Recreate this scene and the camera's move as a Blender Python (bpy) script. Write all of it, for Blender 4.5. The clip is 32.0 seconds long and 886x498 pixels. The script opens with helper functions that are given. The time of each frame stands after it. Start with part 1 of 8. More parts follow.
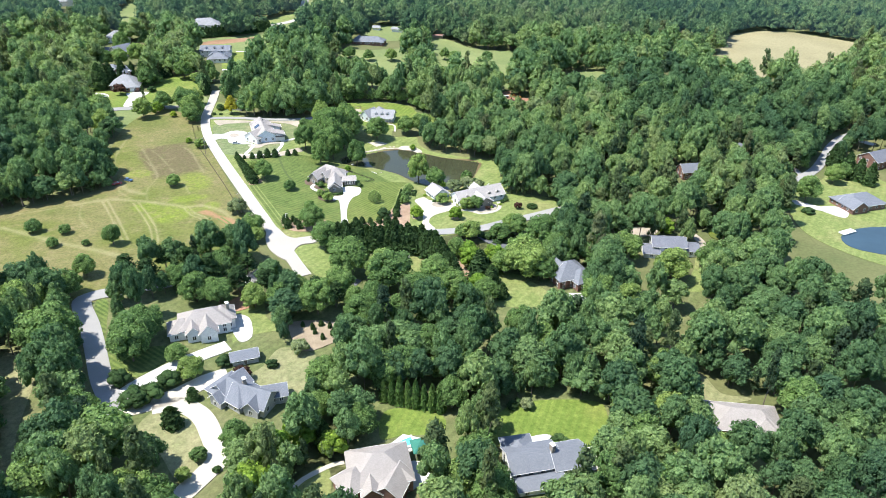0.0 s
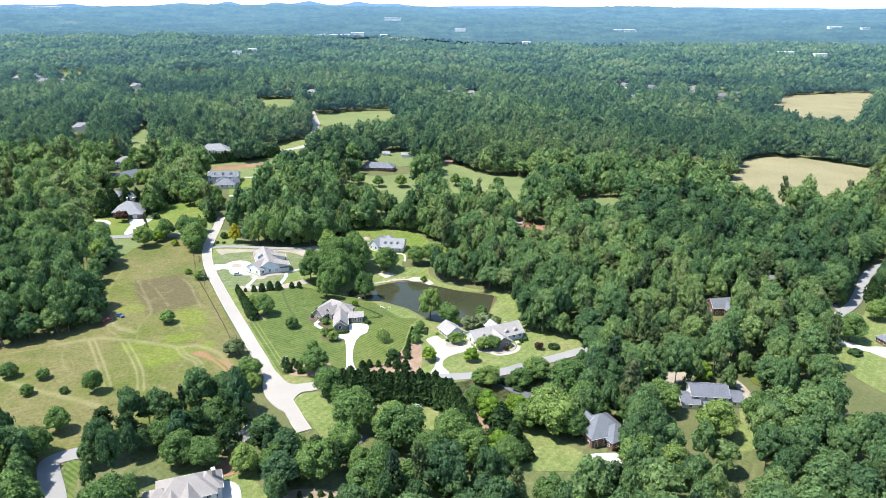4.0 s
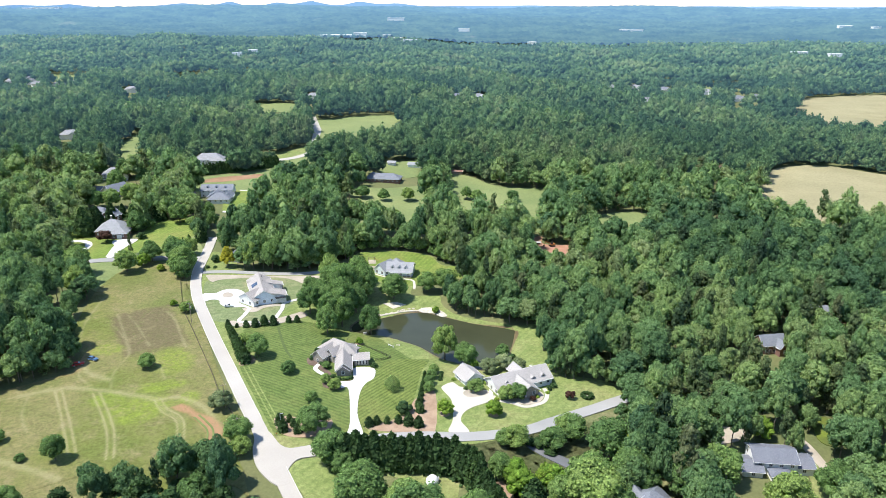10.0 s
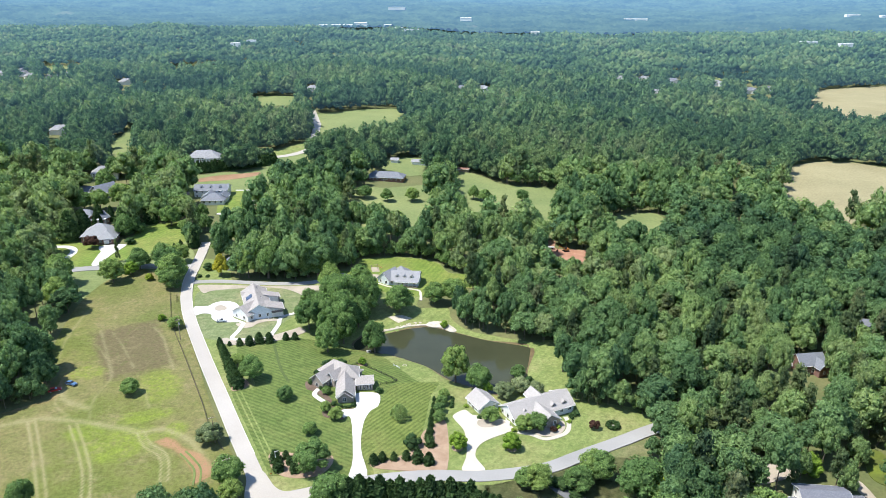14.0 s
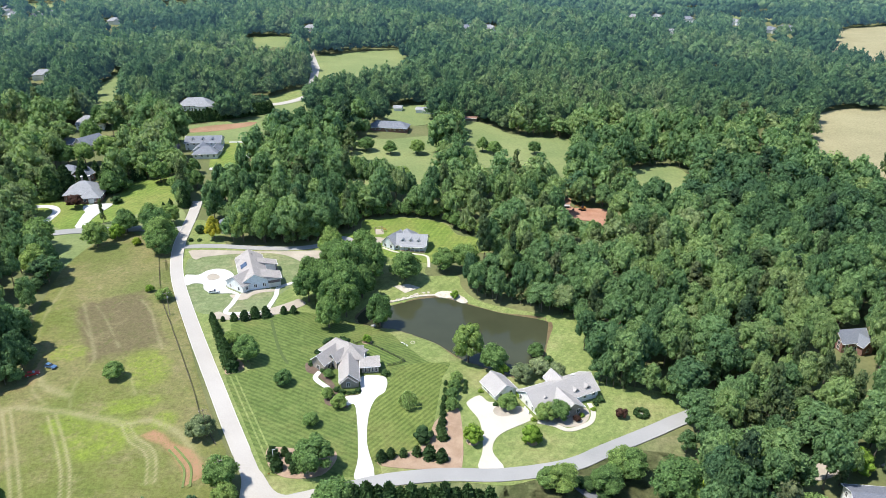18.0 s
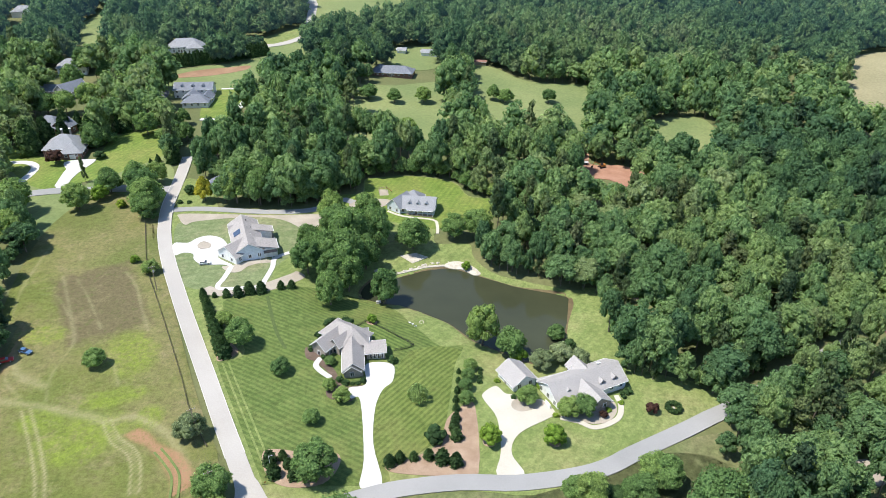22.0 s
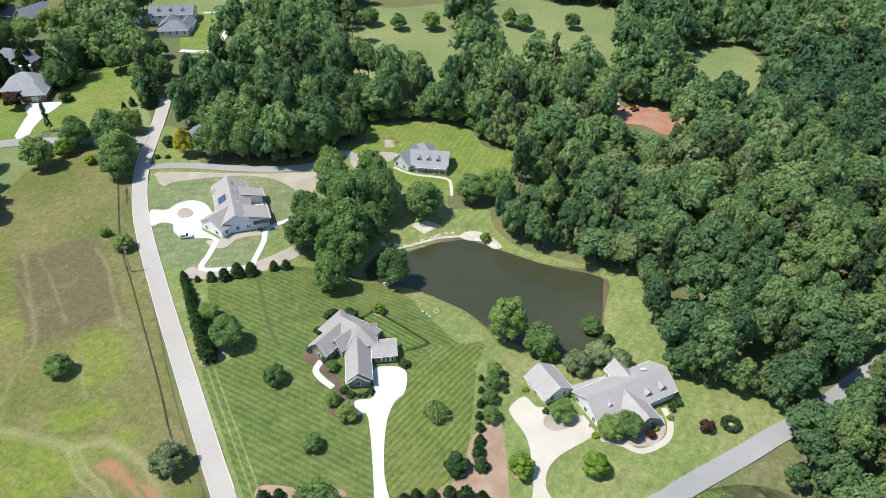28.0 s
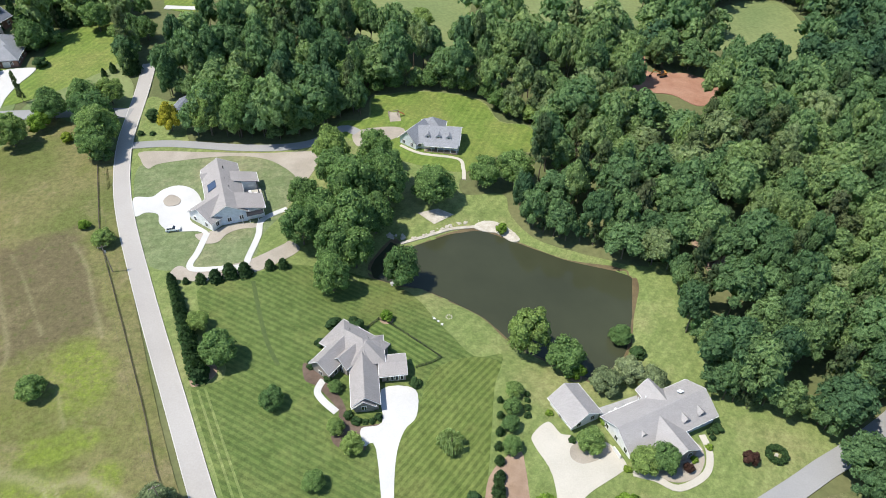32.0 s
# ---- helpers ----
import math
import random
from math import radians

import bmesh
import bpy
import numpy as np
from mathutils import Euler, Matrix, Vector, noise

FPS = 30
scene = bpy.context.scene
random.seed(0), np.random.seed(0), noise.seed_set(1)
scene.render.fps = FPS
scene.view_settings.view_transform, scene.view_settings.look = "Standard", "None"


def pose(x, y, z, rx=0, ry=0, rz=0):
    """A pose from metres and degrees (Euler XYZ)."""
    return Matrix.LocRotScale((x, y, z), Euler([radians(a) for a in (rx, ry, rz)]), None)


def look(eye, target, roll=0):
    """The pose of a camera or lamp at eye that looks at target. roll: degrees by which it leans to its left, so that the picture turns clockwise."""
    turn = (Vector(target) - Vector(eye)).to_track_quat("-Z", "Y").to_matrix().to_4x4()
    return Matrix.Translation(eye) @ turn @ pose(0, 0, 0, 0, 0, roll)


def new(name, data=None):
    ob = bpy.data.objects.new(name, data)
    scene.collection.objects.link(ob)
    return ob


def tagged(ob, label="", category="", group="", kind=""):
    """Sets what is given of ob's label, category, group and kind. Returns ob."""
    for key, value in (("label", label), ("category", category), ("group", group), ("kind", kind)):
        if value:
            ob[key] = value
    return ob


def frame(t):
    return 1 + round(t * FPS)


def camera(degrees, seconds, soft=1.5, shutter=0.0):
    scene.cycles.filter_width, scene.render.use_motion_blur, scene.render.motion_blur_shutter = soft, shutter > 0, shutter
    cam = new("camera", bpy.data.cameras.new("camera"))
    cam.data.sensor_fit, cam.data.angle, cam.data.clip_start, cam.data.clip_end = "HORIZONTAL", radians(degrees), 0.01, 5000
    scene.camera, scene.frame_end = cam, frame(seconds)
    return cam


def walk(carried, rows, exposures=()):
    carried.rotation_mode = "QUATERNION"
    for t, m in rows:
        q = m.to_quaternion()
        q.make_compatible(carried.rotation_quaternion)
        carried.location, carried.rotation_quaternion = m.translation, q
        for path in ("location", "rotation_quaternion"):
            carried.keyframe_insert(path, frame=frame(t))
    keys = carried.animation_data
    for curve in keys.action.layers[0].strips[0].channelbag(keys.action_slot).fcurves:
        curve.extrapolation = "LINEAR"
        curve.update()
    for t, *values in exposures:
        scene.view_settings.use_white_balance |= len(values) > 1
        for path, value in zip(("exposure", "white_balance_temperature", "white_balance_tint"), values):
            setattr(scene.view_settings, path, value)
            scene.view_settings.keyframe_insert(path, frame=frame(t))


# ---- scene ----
cam = camera(64.3, 32.0, soft=0.86)
SCALE = 1.3   # metres to one unit of the plan; the finished place is brought to metres at the very end
U = 1 / SCALE   # one metre in the plan
METRES, EYE, TILT, LEAN, TURN = 177.8 * SCALE, 120.0 * SCALE, 2.8, -0.95, 0.0
ROWS = [
    (0.0, 0.0, 0.0, 0.0, -0.51, -31.49, 0.84),
    (0.5, -0.0024, 0.0152, -0.0007, -0.44, -30.06, 0.83),
    (1.0, -0.0041, 0.0298, -0.0015, -0.35, -28.62, 0.85),
    (1.5, -0.0064, 0.0442, -0.0024, -0.28, -27.15, 0.83),
    (2.0, -0.0086, 0.0595, -0.0033, -0.21, -25.63, 0.84),
    (2.5, -0.0107, 0.0747, -0.004, -0.15, -24.15, 0.86),
    (3.0, -0.013, 0.0905, -0.005, -0.12, -22.86, 0.86),
    (3.5, -0.0154, 0.1062, -0.0059, -0.09, -22.24, 0.86),
    (5.5, -0.0242, 0.1678, -0.009, -0.02, -22.19, 0.89),
    (6.0, -0.0265, 0.1839, -0.0095, 0.0, -22.2, 0.9),
    (6.5, -0.0289, 0.1995, -0.0102, 0.01, -22.21, 0.9),
    (7.0, -0.0312, 0.215, -0.0108, 0.01, -22.22, 0.92),
    (7.5, -0.0333, 0.2301, -0.0113, 0.02, -22.23, 0.93),
    (8.0, -0.0356, 0.2457, -0.012, 0.02, -22.24, 0.95),
    (8.5, -0.0377, 0.2613, -0.0127, 0.03, -22.24, 0.95),
    (9.0, -0.0395, 0.2763, -0.0135, 0.06, -22.25, 0.97),
    (9.5, -0.0416, 0.293, -0.0145, 0.07, -22.25, 0.99),
    (10.0, -0.0437, 0.3084, -0.0152, 0.09, -22.24, 1.0),
    (10.5, -0.0457, 0.3235, -0.0159, 0.09, -22.23, 1.01),
    (11.0, -0.0478, 0.3385, -0.0166, 0.1, -22.22, 1.01),
    (11.5, -0.0499, 0.3545, -0.0174, 0.1, -22.22, 0.99),
    (12.0, -0.0521, 0.3693, -0.0182, 0.11, -22.3, 0.99),
    (12.5, -0.0545, 0.385, -0.019, 0.11, -22.44, 0.98),
    (13.0, -0.0568, 0.4007, -0.0197, 0.11, -22.6, 0.99),
    (13.5, -0.059, 0.4153, -0.0204, 0.12, -22.77, 1.03),
    (15.5, -0.0674, 0.4765, -0.0225, 0.16, -24.57, 1.15),
    (16.0, -0.0698, 0.4934, -0.0229, 0.18, -25.27, 1.14),
    (16.5, -0.0718, 0.508, -0.0235, 0.19, -25.87, 1.15),
    (17.0, -0.0741, 0.5241, -0.0241, 0.2, -26.56, 1.14),
    (17.5, -0.0762, 0.5397, -0.0247, 0.21, -27.22, 1.14),
    (18.0, -0.0784, 0.5548, -0.0254, 0.22, -27.83, 1.14),
    (18.5, -0.0804, 0.5705, -0.026, 0.25, -28.5, 1.12),
    (19.0, -0.0824, 0.5856, -0.0267, 0.28, -29.12, 1.11),
    (19.5, -0.0847, 0.6018, -0.0273, 0.3, -29.78, 1.07),
    (20.0, -0.0868, 0.6182, -0.0279, 0.33, -30.44, 1.06),
    (20.5, -0.0889, 0.6334, -0.0282, 0.34, -31.08, 1.05),
    (21.0, -0.0911, 0.649, -0.0291, 0.35, -31.71, 1.04),
    (21.5, -0.0933, 0.6646, -0.0297, 0.39, -32.34, 1.04),
    (22.0, -0.0955, 0.6801, -0.0304, 0.42, -32.98, 1.03),
    (22.5, -0.0977, 0.6957, -0.0311, 0.43, -33.62, 1.02),
    (23.0, -0.0999, 0.7112, -0.0317, 0.43, -34.28, 1.02),
    (23.5, -0.1021, 0.7267, -0.0324, 0.43, -34.9, 1.02),
    (24.0, -0.1041, 0.7417, -0.0331, 0.43, -35.52, 1.01),
    (24.5, -0.1065, 0.7578, -0.0336, 0.41, -36.18, 1.01),
    (25.0, -0.1086, 0.7736, -0.0342, 0.42, -36.83, 1.01),
    (25.5, -0.1106, 0.7881, -0.0348, 0.41, -37.42, 1.01),
    (27.5, -0.1189, 0.8511, -0.0383, 0.44, -39.86, 1.01),
    (28.0, -0.121, 0.8665, -0.0391, 0.46, -40.43, 1.02),
    (28.5, -0.1229, 0.8814, -0.0397, 0.48, -41.0, 1.04),
    (29.0, -0.125, 0.8974, -0.0406, 0.5, -41.61, 1.06),
    (29.5, -0.1271, 0.9133, -0.0413, 0.53, -42.24, 1.05),
    (30.0, -0.129, 0.9282, -0.042, 0.54, -42.84, 1.06),
    (30.5, -0.1311, 0.9437, -0.0427, 0.55, -43.48, 1.07),
    (31.0, -0.1331, 0.9587, -0.0435, 0.56, -44.11, 1.08),
    (31.5, -0.1348, 0.9741, -0.0444, 0.58, -44.73, 1.1),
    (32.0, -0.1368, 0.9895, -0.0452, 0.61, -45.38, 1.07),
]
walk(cam, [(t, pose(0, 0, EYE, TILT, LEAN, TURN) @ pose(METRES * x, METRES * y, METRES * z, 90 + pitch, roll, yaw)) for t, x, y, z, yaw, pitch, roll in ROWS],
     exposures=[(0, 1.03), (3.0, 0.93), (6.0, 0.87), (13.0, 0.83), (19.0, 0.76), (25.0, 0.58), (32.0, 0.45)])

# ---- world, sun, exposure ----
SUN_ELEVATION, SUN_AZIMUTH = 64.0, 193.0   # azimuth of the sun itself, degrees from +x towards +y
sun_way = Vector((math.cos(radians(SUN_ELEVATION)) * math.cos(radians(SUN_AZIMUTH)),
                  math.cos(radians(SUN_ELEVATION)) * math.sin(radians(SUN_AZIMUTH)),
                  math.sin(radians(SUN_ELEVATION))))
world = bpy.data.worlds.new("world")
scene.world = world
world.use_nodes = True
wn, wl = world.node_tree.nodes, world.node_tree.links
sky = wn.new("ShaderNodeTexSky")
sky.sky_type, sky.sun_disc = "NISHITA", False
sky.sun_elevation, sky.sun_rotation = radians(SUN_ELEVATION), radians(90 - SUN_AZIMUTH)
sky.air_density, sky.dust_density, sky.ozone_density = 1.0, 0.1, 2.5
wl.new(sky.outputs[0], wn["Background"].inputs[0])
wn["Background"].inputs[1].default_value = 0.15
sun = new("sun", bpy.data.lights.new("sun", "SUN"))
sun.data.energy, sun.data.angle, sun.data.color = 4.6, radians(0.53), (1.0, 0.955, 0.88)
sun.matrix_world = look((0, 0, 300), Vector((0, 0, 300)) - sun_way)

# ---- materials ----


def graph(name):
    m = bpy.data.materials.new(name)
    m.use_nodes = True
    return m, m.node_tree.nodes, m.node_tree.links, m.node_tree.nodes["Principled BSDF"]


def noise_at(n, l, scale, detail=4.0, rough=0.55, coord="Object"):
    tc, tx = n.new("ShaderNodeTexCoord"), n.new("ShaderNodeTexNoise")
    tx.inputs["Scale"].default_value, tx.inputs["Detail"].default_value, tx.inputs["Roughness"].default_value = scale, detail, rough
    l.new(tc.outputs[coord], tx.inputs["Vector"])
    return tx.outputs["Fac"]


def ramp(n, l, fac, stops):
    r = n.new("ShaderNodeValToRGB")
    while len(r.color_ramp.elements) < len(stops):
        r.color_ramp.elements.new(0.5)
    for e, (p, c) in zip(r.color_ramp.elements, stops):
        e.position, e.color = p, (*c, 1)
    l.new(fac, r.inputs["Fac"])
    return r.outputs["Color"]


def mix(n, l, a, b, fac, kind="MIX"):
    m = n.new("ShaderNodeMix")
    m.data_type, m.blend_type = "RGBA", kind
    for i, v in ((6, a), (7, b), (0, fac)):
        if isinstance(v, (int, float)):
            m.inputs[i].default_value = v
        elif isinstance(v, tuple):
            m.inputs[i].default_value = (*v, 1)
        else:
            l.new(v, m.inputs[i])
    return m.outputs[2]


def bump(n, l, b, height, strength=0.4, distance=0.05):
    k = n.new("ShaderNodeBump")
    k.inputs["Strength"].default_value, k.inputs["Distance"].default_value = strength, distance
    l.new(height, k.inputs["Height"])
    l.new(k.outputs["Normal"], b.inputs["Normal"])


def surface(name, dark, light, scale=1.0, rough=0.8, fine=12.0, stain=None, bumped=0.3, metallic=0.0, grain=0.45):
    """A surface with grain at a fine scale and blotches at a large one."""
    m, n, l, b = graph(name)
    big, small = noise_at(n, l, scale), noise_at(n, l, scale * fine, 3)
    base = ramp(n, l, big, [(0.3, dark), (0.7, light)])
    base = mix(n, l, base, ramp(n, l, small, [(0.25, (0.55,) * 3), (0.75, (1.3,) * 3)]), grain, "MULTIPLY")
    if stain:
        base = mix(n, l, base, stain, ramp(n, l, noise_at(n, l, scale * 0.37, 5), [(0.55, (0, 0, 0)), (0.68, (1, 1, 1))]))
    l.new(base, b.inputs["Base Color"])
    b.inputs["Roughness"].default_value, b.inputs["Metallic"].default_value = rough, metallic
    b.inputs["Specular IOR Level"].default_value = 0.25
    if bumped:
        bump(n, l, b, small, bumped)
    return m


def foliage(name, dark, light, warm, by_object, air=False, clump=None):
    """Leaves: colour by tree (object or tint attribute) and by bough; tufts in relief; light passes through."""
    m, n, l, b = graph(name)
    if by_object:
        info = n.new("ShaderNodeObjectInfo")
        tree = info.outputs["Random"]
    else:
        at = n.new("ShaderNodeAttribute")
        at.attribute_name = "tint"
        tree = at.outputs["Fac"]
    clump = clump or (9.0 if by_object else 2.5)
    geo = n.new("ShaderNodeNewGeometry")
    stops = [(0.0, dark), (0.7, light), (1.0, warm)] if by_object else [(0.0, (dark[0] * 0.8, dark[1] * 0.85, dark[2])), (0.3, dark), (0.55, light), (0.85, warm), (1.0, (warm[0], warm[1] * 0.92, warm[2] * 1.1))]
    base = ramp(n, l, tree, stops)
    # with air, bough and grain contrast is weakened to suit the haze
    base = mix(n, l, base, ramp(n, l, geo.outputs["Random Per Island"], [(0.0, (0.54, 0.58, 0.56)), (1.0, (1.42, 1.40, 1.34))]), 0.62 if air else 0.85 if by_object else 0.66, "MULTIPLY")
    grain = noise_at(n, l, clump * 1.3, 5, 0.8)
    base = mix(n, l, base, ramp(n, l, grain, [(0.40, (0.46, 0.50, 0.49)), (0.60, (1.34, 1.34, 1.28))]), 0.7 if air else 0.8, "MULTIPLY")
    l.new(base, b.inputs["Base Color"])
    b.inputs["Roughness"].default_value, b.inputs["Specular IOR Level"].default_value = 0.68, 0.10
    tc, cells, deep = n.new("ShaderNodeTexCoord"), n.new("ShaderNodeTexVoronoi"), n.new("ShaderNodeMath")
    cells.inputs["Scale"].default_value = clump
    l.new(tc.outputs["Object"], cells.inputs["Vector"])
    deep.operation, deep.inputs[1].default_value = "MULTIPLY_ADD", -1.0
    l.new(cells.outputs["Distance"], deep.inputs[0])
    l.new(grain, deep.inputs[2])
    bump(n, l, b, deep.outputs[0], 1.0, 0.7 / clump)
    tr, mx = n.new("ShaderNodeBsdfTranslucent"), n.new("ShaderNodeMixShader")
    l.new(mix(n, l, base, (1.0, 1.15, 0.4), 0.5, "MULTIPLY"), tr.inputs["Color"])
    mx.inputs[0].default_value = 0.40
    # haze on far leaves is emission of the material
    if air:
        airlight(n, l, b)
    l.new(b.outputs[0], mx.inputs[1])
    l.new(tr.outputs[0], mx.inputs[2])
    l.new(mx.outputs[0], n["Material Output"].inputs["Surface"])
    return m


def shingles(name, dark, light):
    m, n, l, b = graph(name)
    tc, br = n.new("ShaderNodeTexCoord"), n.new("ShaderNodeTexBrick")
    l.new(tc.outputs["Object"], br.inputs["Vector"])
    br.inputs["Scale"].default_value = 2.2
    br.inputs["Color1"].default_value, br.inputs["Color2"].default_value = (*dark, 1), (*light, 1)
    br.inputs["Mortar"].default_value = (*[c * 0.7 for c in dark], 1)
    br.inputs["Mortar Size"].default_value = 0.02
    base = mix(n, l, br.outputs["Color"], ramp(n, l, noise_at(n, l, 0.35, 5), [(0.3, (0.90,) * 3), (0.7, (1.08,) * 3)]), 0.8, "MULTIPLY")
    l.new(base, b.inputs["Base Color"])
    b.inputs["Roughness"].default_value, b.inputs["Specular IOR Level"].default_value = 0.75, 0.3
    bump(n, l, b, noise_at(n, l, 9, 2), 0.25)
    return m


def stripes(name, a, b2, dry, angle, width):
    """Mown lawn: bands of grass laid over to either side, with dry blotches."""
    m, n, l, b = graph(name)
    tc, mp, wv = n.new("ShaderNodeTexCoord"), n.new("ShaderNodeMapping"), n.new("ShaderNodeTexWave")
    mp.inputs["Rotation"].default_value = (0, 0, radians(angle))
    l.new(tc.outputs["Object"], mp.inputs["Vector"])
    l.new(mp.outputs["Vector"], wv.inputs["Vector"])
    wv.inputs["Scale"].default_value = 2 * math.pi / (20 * width)
    wv.inputs["Distortion"].default_value, wv.inputs["Detail"].default_value, wv.inputs["Detail Scale"].default_value = 0.5, 2, 0.4
    base = ramp(n, l, wv.outputs["Fac"], [(0.3, a), (0.7, b2)])
    base = mix(n, l, base, dry, ramp(n, l, noise_at(n, l, 0.06, 6, 0.6), [(0.47, (0, 0, 0)), (0.75, (0.75,) * 3)]))
    base = mix(n, l, base, ramp(n, l, noise_at(n, l, 0.22, 7, 0.7), [(0.36, (0.78, 0.84, 0.72)), (0.64, (1.2, 1.15, 1.15))]), 0.8, "MULTIPLY")
    base = mix(n, l, base, ramp(n, l, noise_at(n, l, 0.9, 9, 0.85), [(0.34, (0.55,) * 3), (0.66, (1.38,) * 3)]), 0.9, "MULTIPLY")
    l.new(base, b.inputs["Base Color"])
    b.inputs["Roughness"].default_value, b.inputs["Specular IOR Level"].default_value = 0.85, 0.15
    bump(n, l, b, noise_at(n, l, 14, 2), 0.5)
    return m


def water(name, deep, rough=0.06):
    m, n, l, b = graph(name)
    l.new(ramp(n, l, noise_at(n, l, 0.05, 4), [(0.35, deep), (0.7, tuple(c * 1.35 for c in deep))]), b.inputs["Base Color"])
    b.inputs["Roughness"].default_value, b.inputs["IOR"].default_value = rough, 1.33
    bump(n, l, b, noise_at(n, l, 1.6, 3), 0.05, 0.03)
    return m


def blot(n, l, cx, cy, sx, sy, angle, edge=0.3, wobble=0.5, square=False):
    """1 inside a ragged patch of ground, 0 outside: centre, half sizes, turn."""
    tc, mp = n.new("ShaderNodeTexCoord"), n.new("ShaderNodeMapping")
    mp.vector_type = "TEXTURE"
    mp.inputs["Location"].default_value, mp.inputs["Rotation"].default_value, mp.inputs["Scale"].default_value = (cx, cy, 0), (0, 0, radians(angle)), (sx, sy, 1e6)
    l.new(tc.outputs["Object"], mp.inputs["Vector"])
    tx = n.new("ShaderNodeTexNoise")
    tx.inputs["Scale"].default_value, tx.inputs["Detail"].default_value = 0.35, 6
    l.new(tc.outputs["Object"], tx.inputs["Vector"])
    sep, out = n.new("ShaderNodeSeparateXYZ"), []
    l.new(mp.outputs["Vector"], sep.inputs[0])
    for axis in (0, 1):
        a = n.new("ShaderNodeMath")
        a.operation = "ABSOLUTE" if square else "MULTIPLY"
        l.new(sep.outputs[axis], a.inputs[0])
        if not square:
            l.new(sep.outputs[axis], a.inputs[1])
        out.append(a.outputs[0])
    far = n.new("ShaderNodeMath")
    far.operation = "MAXIMUM" if square else "ADD"
    l.new(out[0], far.inputs[0])
    l.new(out[1], far.inputs[1])
    add = n.new("ShaderNodeMath")
    add.operation, add.inputs[1].default_value = "MULTIPLY_ADD", wobble
    l.new(tx.outputs["Fac"], add.inputs[0])
    l.new(far.outputs[0], add.inputs[2])
    r = n.new("ShaderNodeMapRange")
    mid = 1 + wobble / 2
    r.inputs["From Min"].default_value, r.inputs["From Max"].default_value = mid - edge, mid + edge
    r.inputs["To Min"].default_value, r.inputs["To Max"].default_value = 1, 0
    l.new(add.outputs[0], r.inputs["Value"])
    return r.outputs["Result"]


def scaled(n, l, fac, k):
    a = n.new("ShaderNodeMath")
    a.operation, a.inputs[1].default_value = "MULTIPLY", k
    l.new(fac, a.inputs[0])
    return a.outputs[0]


def meadow_mat(name):
    """Rough grass: green and straw blotches, a brown mown plot, weedy bright patches."""
    m, n, l, b = graph(name)
    base = ramp(n, l, noise_at(n, l, 0.03, 6, 0.6), [(0.34, (0.118, 0.134, 0.042)), (0.47, (0.168, 0.156, 0.066)), (0.58, (0.126, 0.142, 0.040)), (0.72, (0.090, 0.120, 0.028))])
    base = mix(n, l, base, (0.118, 0.097, 0.055), scaled(n, l, blot(n, l, -114, 283, 18, 10.5, -59, 0.12, 0.4, True), 0.85))
    for cx, cy, sx, sy, a in ((-96.5, 260, 6, 9, 30), (-122, 267, 6, 4, 0), (-95, 244, 8, 3, 20), (-96, 231, 9, 7, 40), (-107, 236, 5, 4, 0), (-84, 238, 3, 4, 0)):
        speck = n.new("ShaderNodeMath")
        speck.operation = "MULTIPLY"
        l.new(blot(n, l, cx, cy, sx, sy, a, 0.5, 1.6), speck.inputs[0])
        l.new(ramp(n, l, noise_at(n, l, 0.75, 8, 0.75), [(0.38, (0.15,) * 3), (0.60, (1, 1, 1))]), speck.inputs[1])
        base = mix(n, l, base, (0.165, 0.215, 0.034), scaled(n, l, speck.outputs[0], 0.9))
    base = mix(n, l, base, (0.225, 0.185, 0.105), ramp(n, l, noise_at(n, l, 0.13, 8, 0.75), [(0.53, (0, 0, 0)), (0.70, (0.7,) * 3)]))
    base = mix(n, l, base, ramp(n, l, noise_at(n, l, 0.9, 9, 0.82), [(0.34, (0.6,) * 3), (0.66, (1.35,) * 3)]), 0.9, "MULTIPLY")
    base = mix(n, l, base, (0.082, 0.108, 0.028), ramp(n, l, noise_at(n, l, 0.42, 9, 0.78), [(0.53, (0, 0, 0)), (0.66, (0.7,) * 3)]))
    straw = noise_at(n, l, 1.6, 6, 0.8)
    for attribute, colour, amount in (("worn", (0.315, 0.29, 0.158), 0.8), ("soil", (0.30, 0.168, 0.100), 0.95)):
        at, k = n.new("ShaderNodeAttribute"), n.new("ShaderNodeMath")
        at.attribute_name, k.operation = attribute, "MULTIPLY"
        l.new(at.outputs["Fac"], k.inputs[0])
        l.new(ramp(n, l, straw, [(0.32, (0.25,) * 3), (0.55, (1, 1, 1))]), k.inputs[1])
        base = mix(n, l, base, colour, scaled(n, l, k.outputs[0], amount))
    l.new(base, b.inputs["Base Color"])
    b.inputs["Roughness"].default_value, b.inputs["Specular IOR Level"].default_value = 0.9, 0.1
    bump(n, l, b, noise_at(n, l, 2.2, 8, 0.7), 1.0, 0.25)
    return m


def plain(name, colour, rough=0.6, metallic=0.0, spec=0.4):
    m, n, l, b = graph(name)
    l.new(mix(n, l, colour, ramp(n, l, noise_at(n, l, 1.7, 5), [(0.3, (0.82,) * 3), (0.7, (1.1,) * 3)]), 0.8, "MULTIPLY"), b.inputs["Base Color"])
    b.inputs["Roughness"].default_value, b.inputs["Metallic"].default_value, b.inputs["Specular IOR Level"].default_value = rough, metallic, spec
    return m


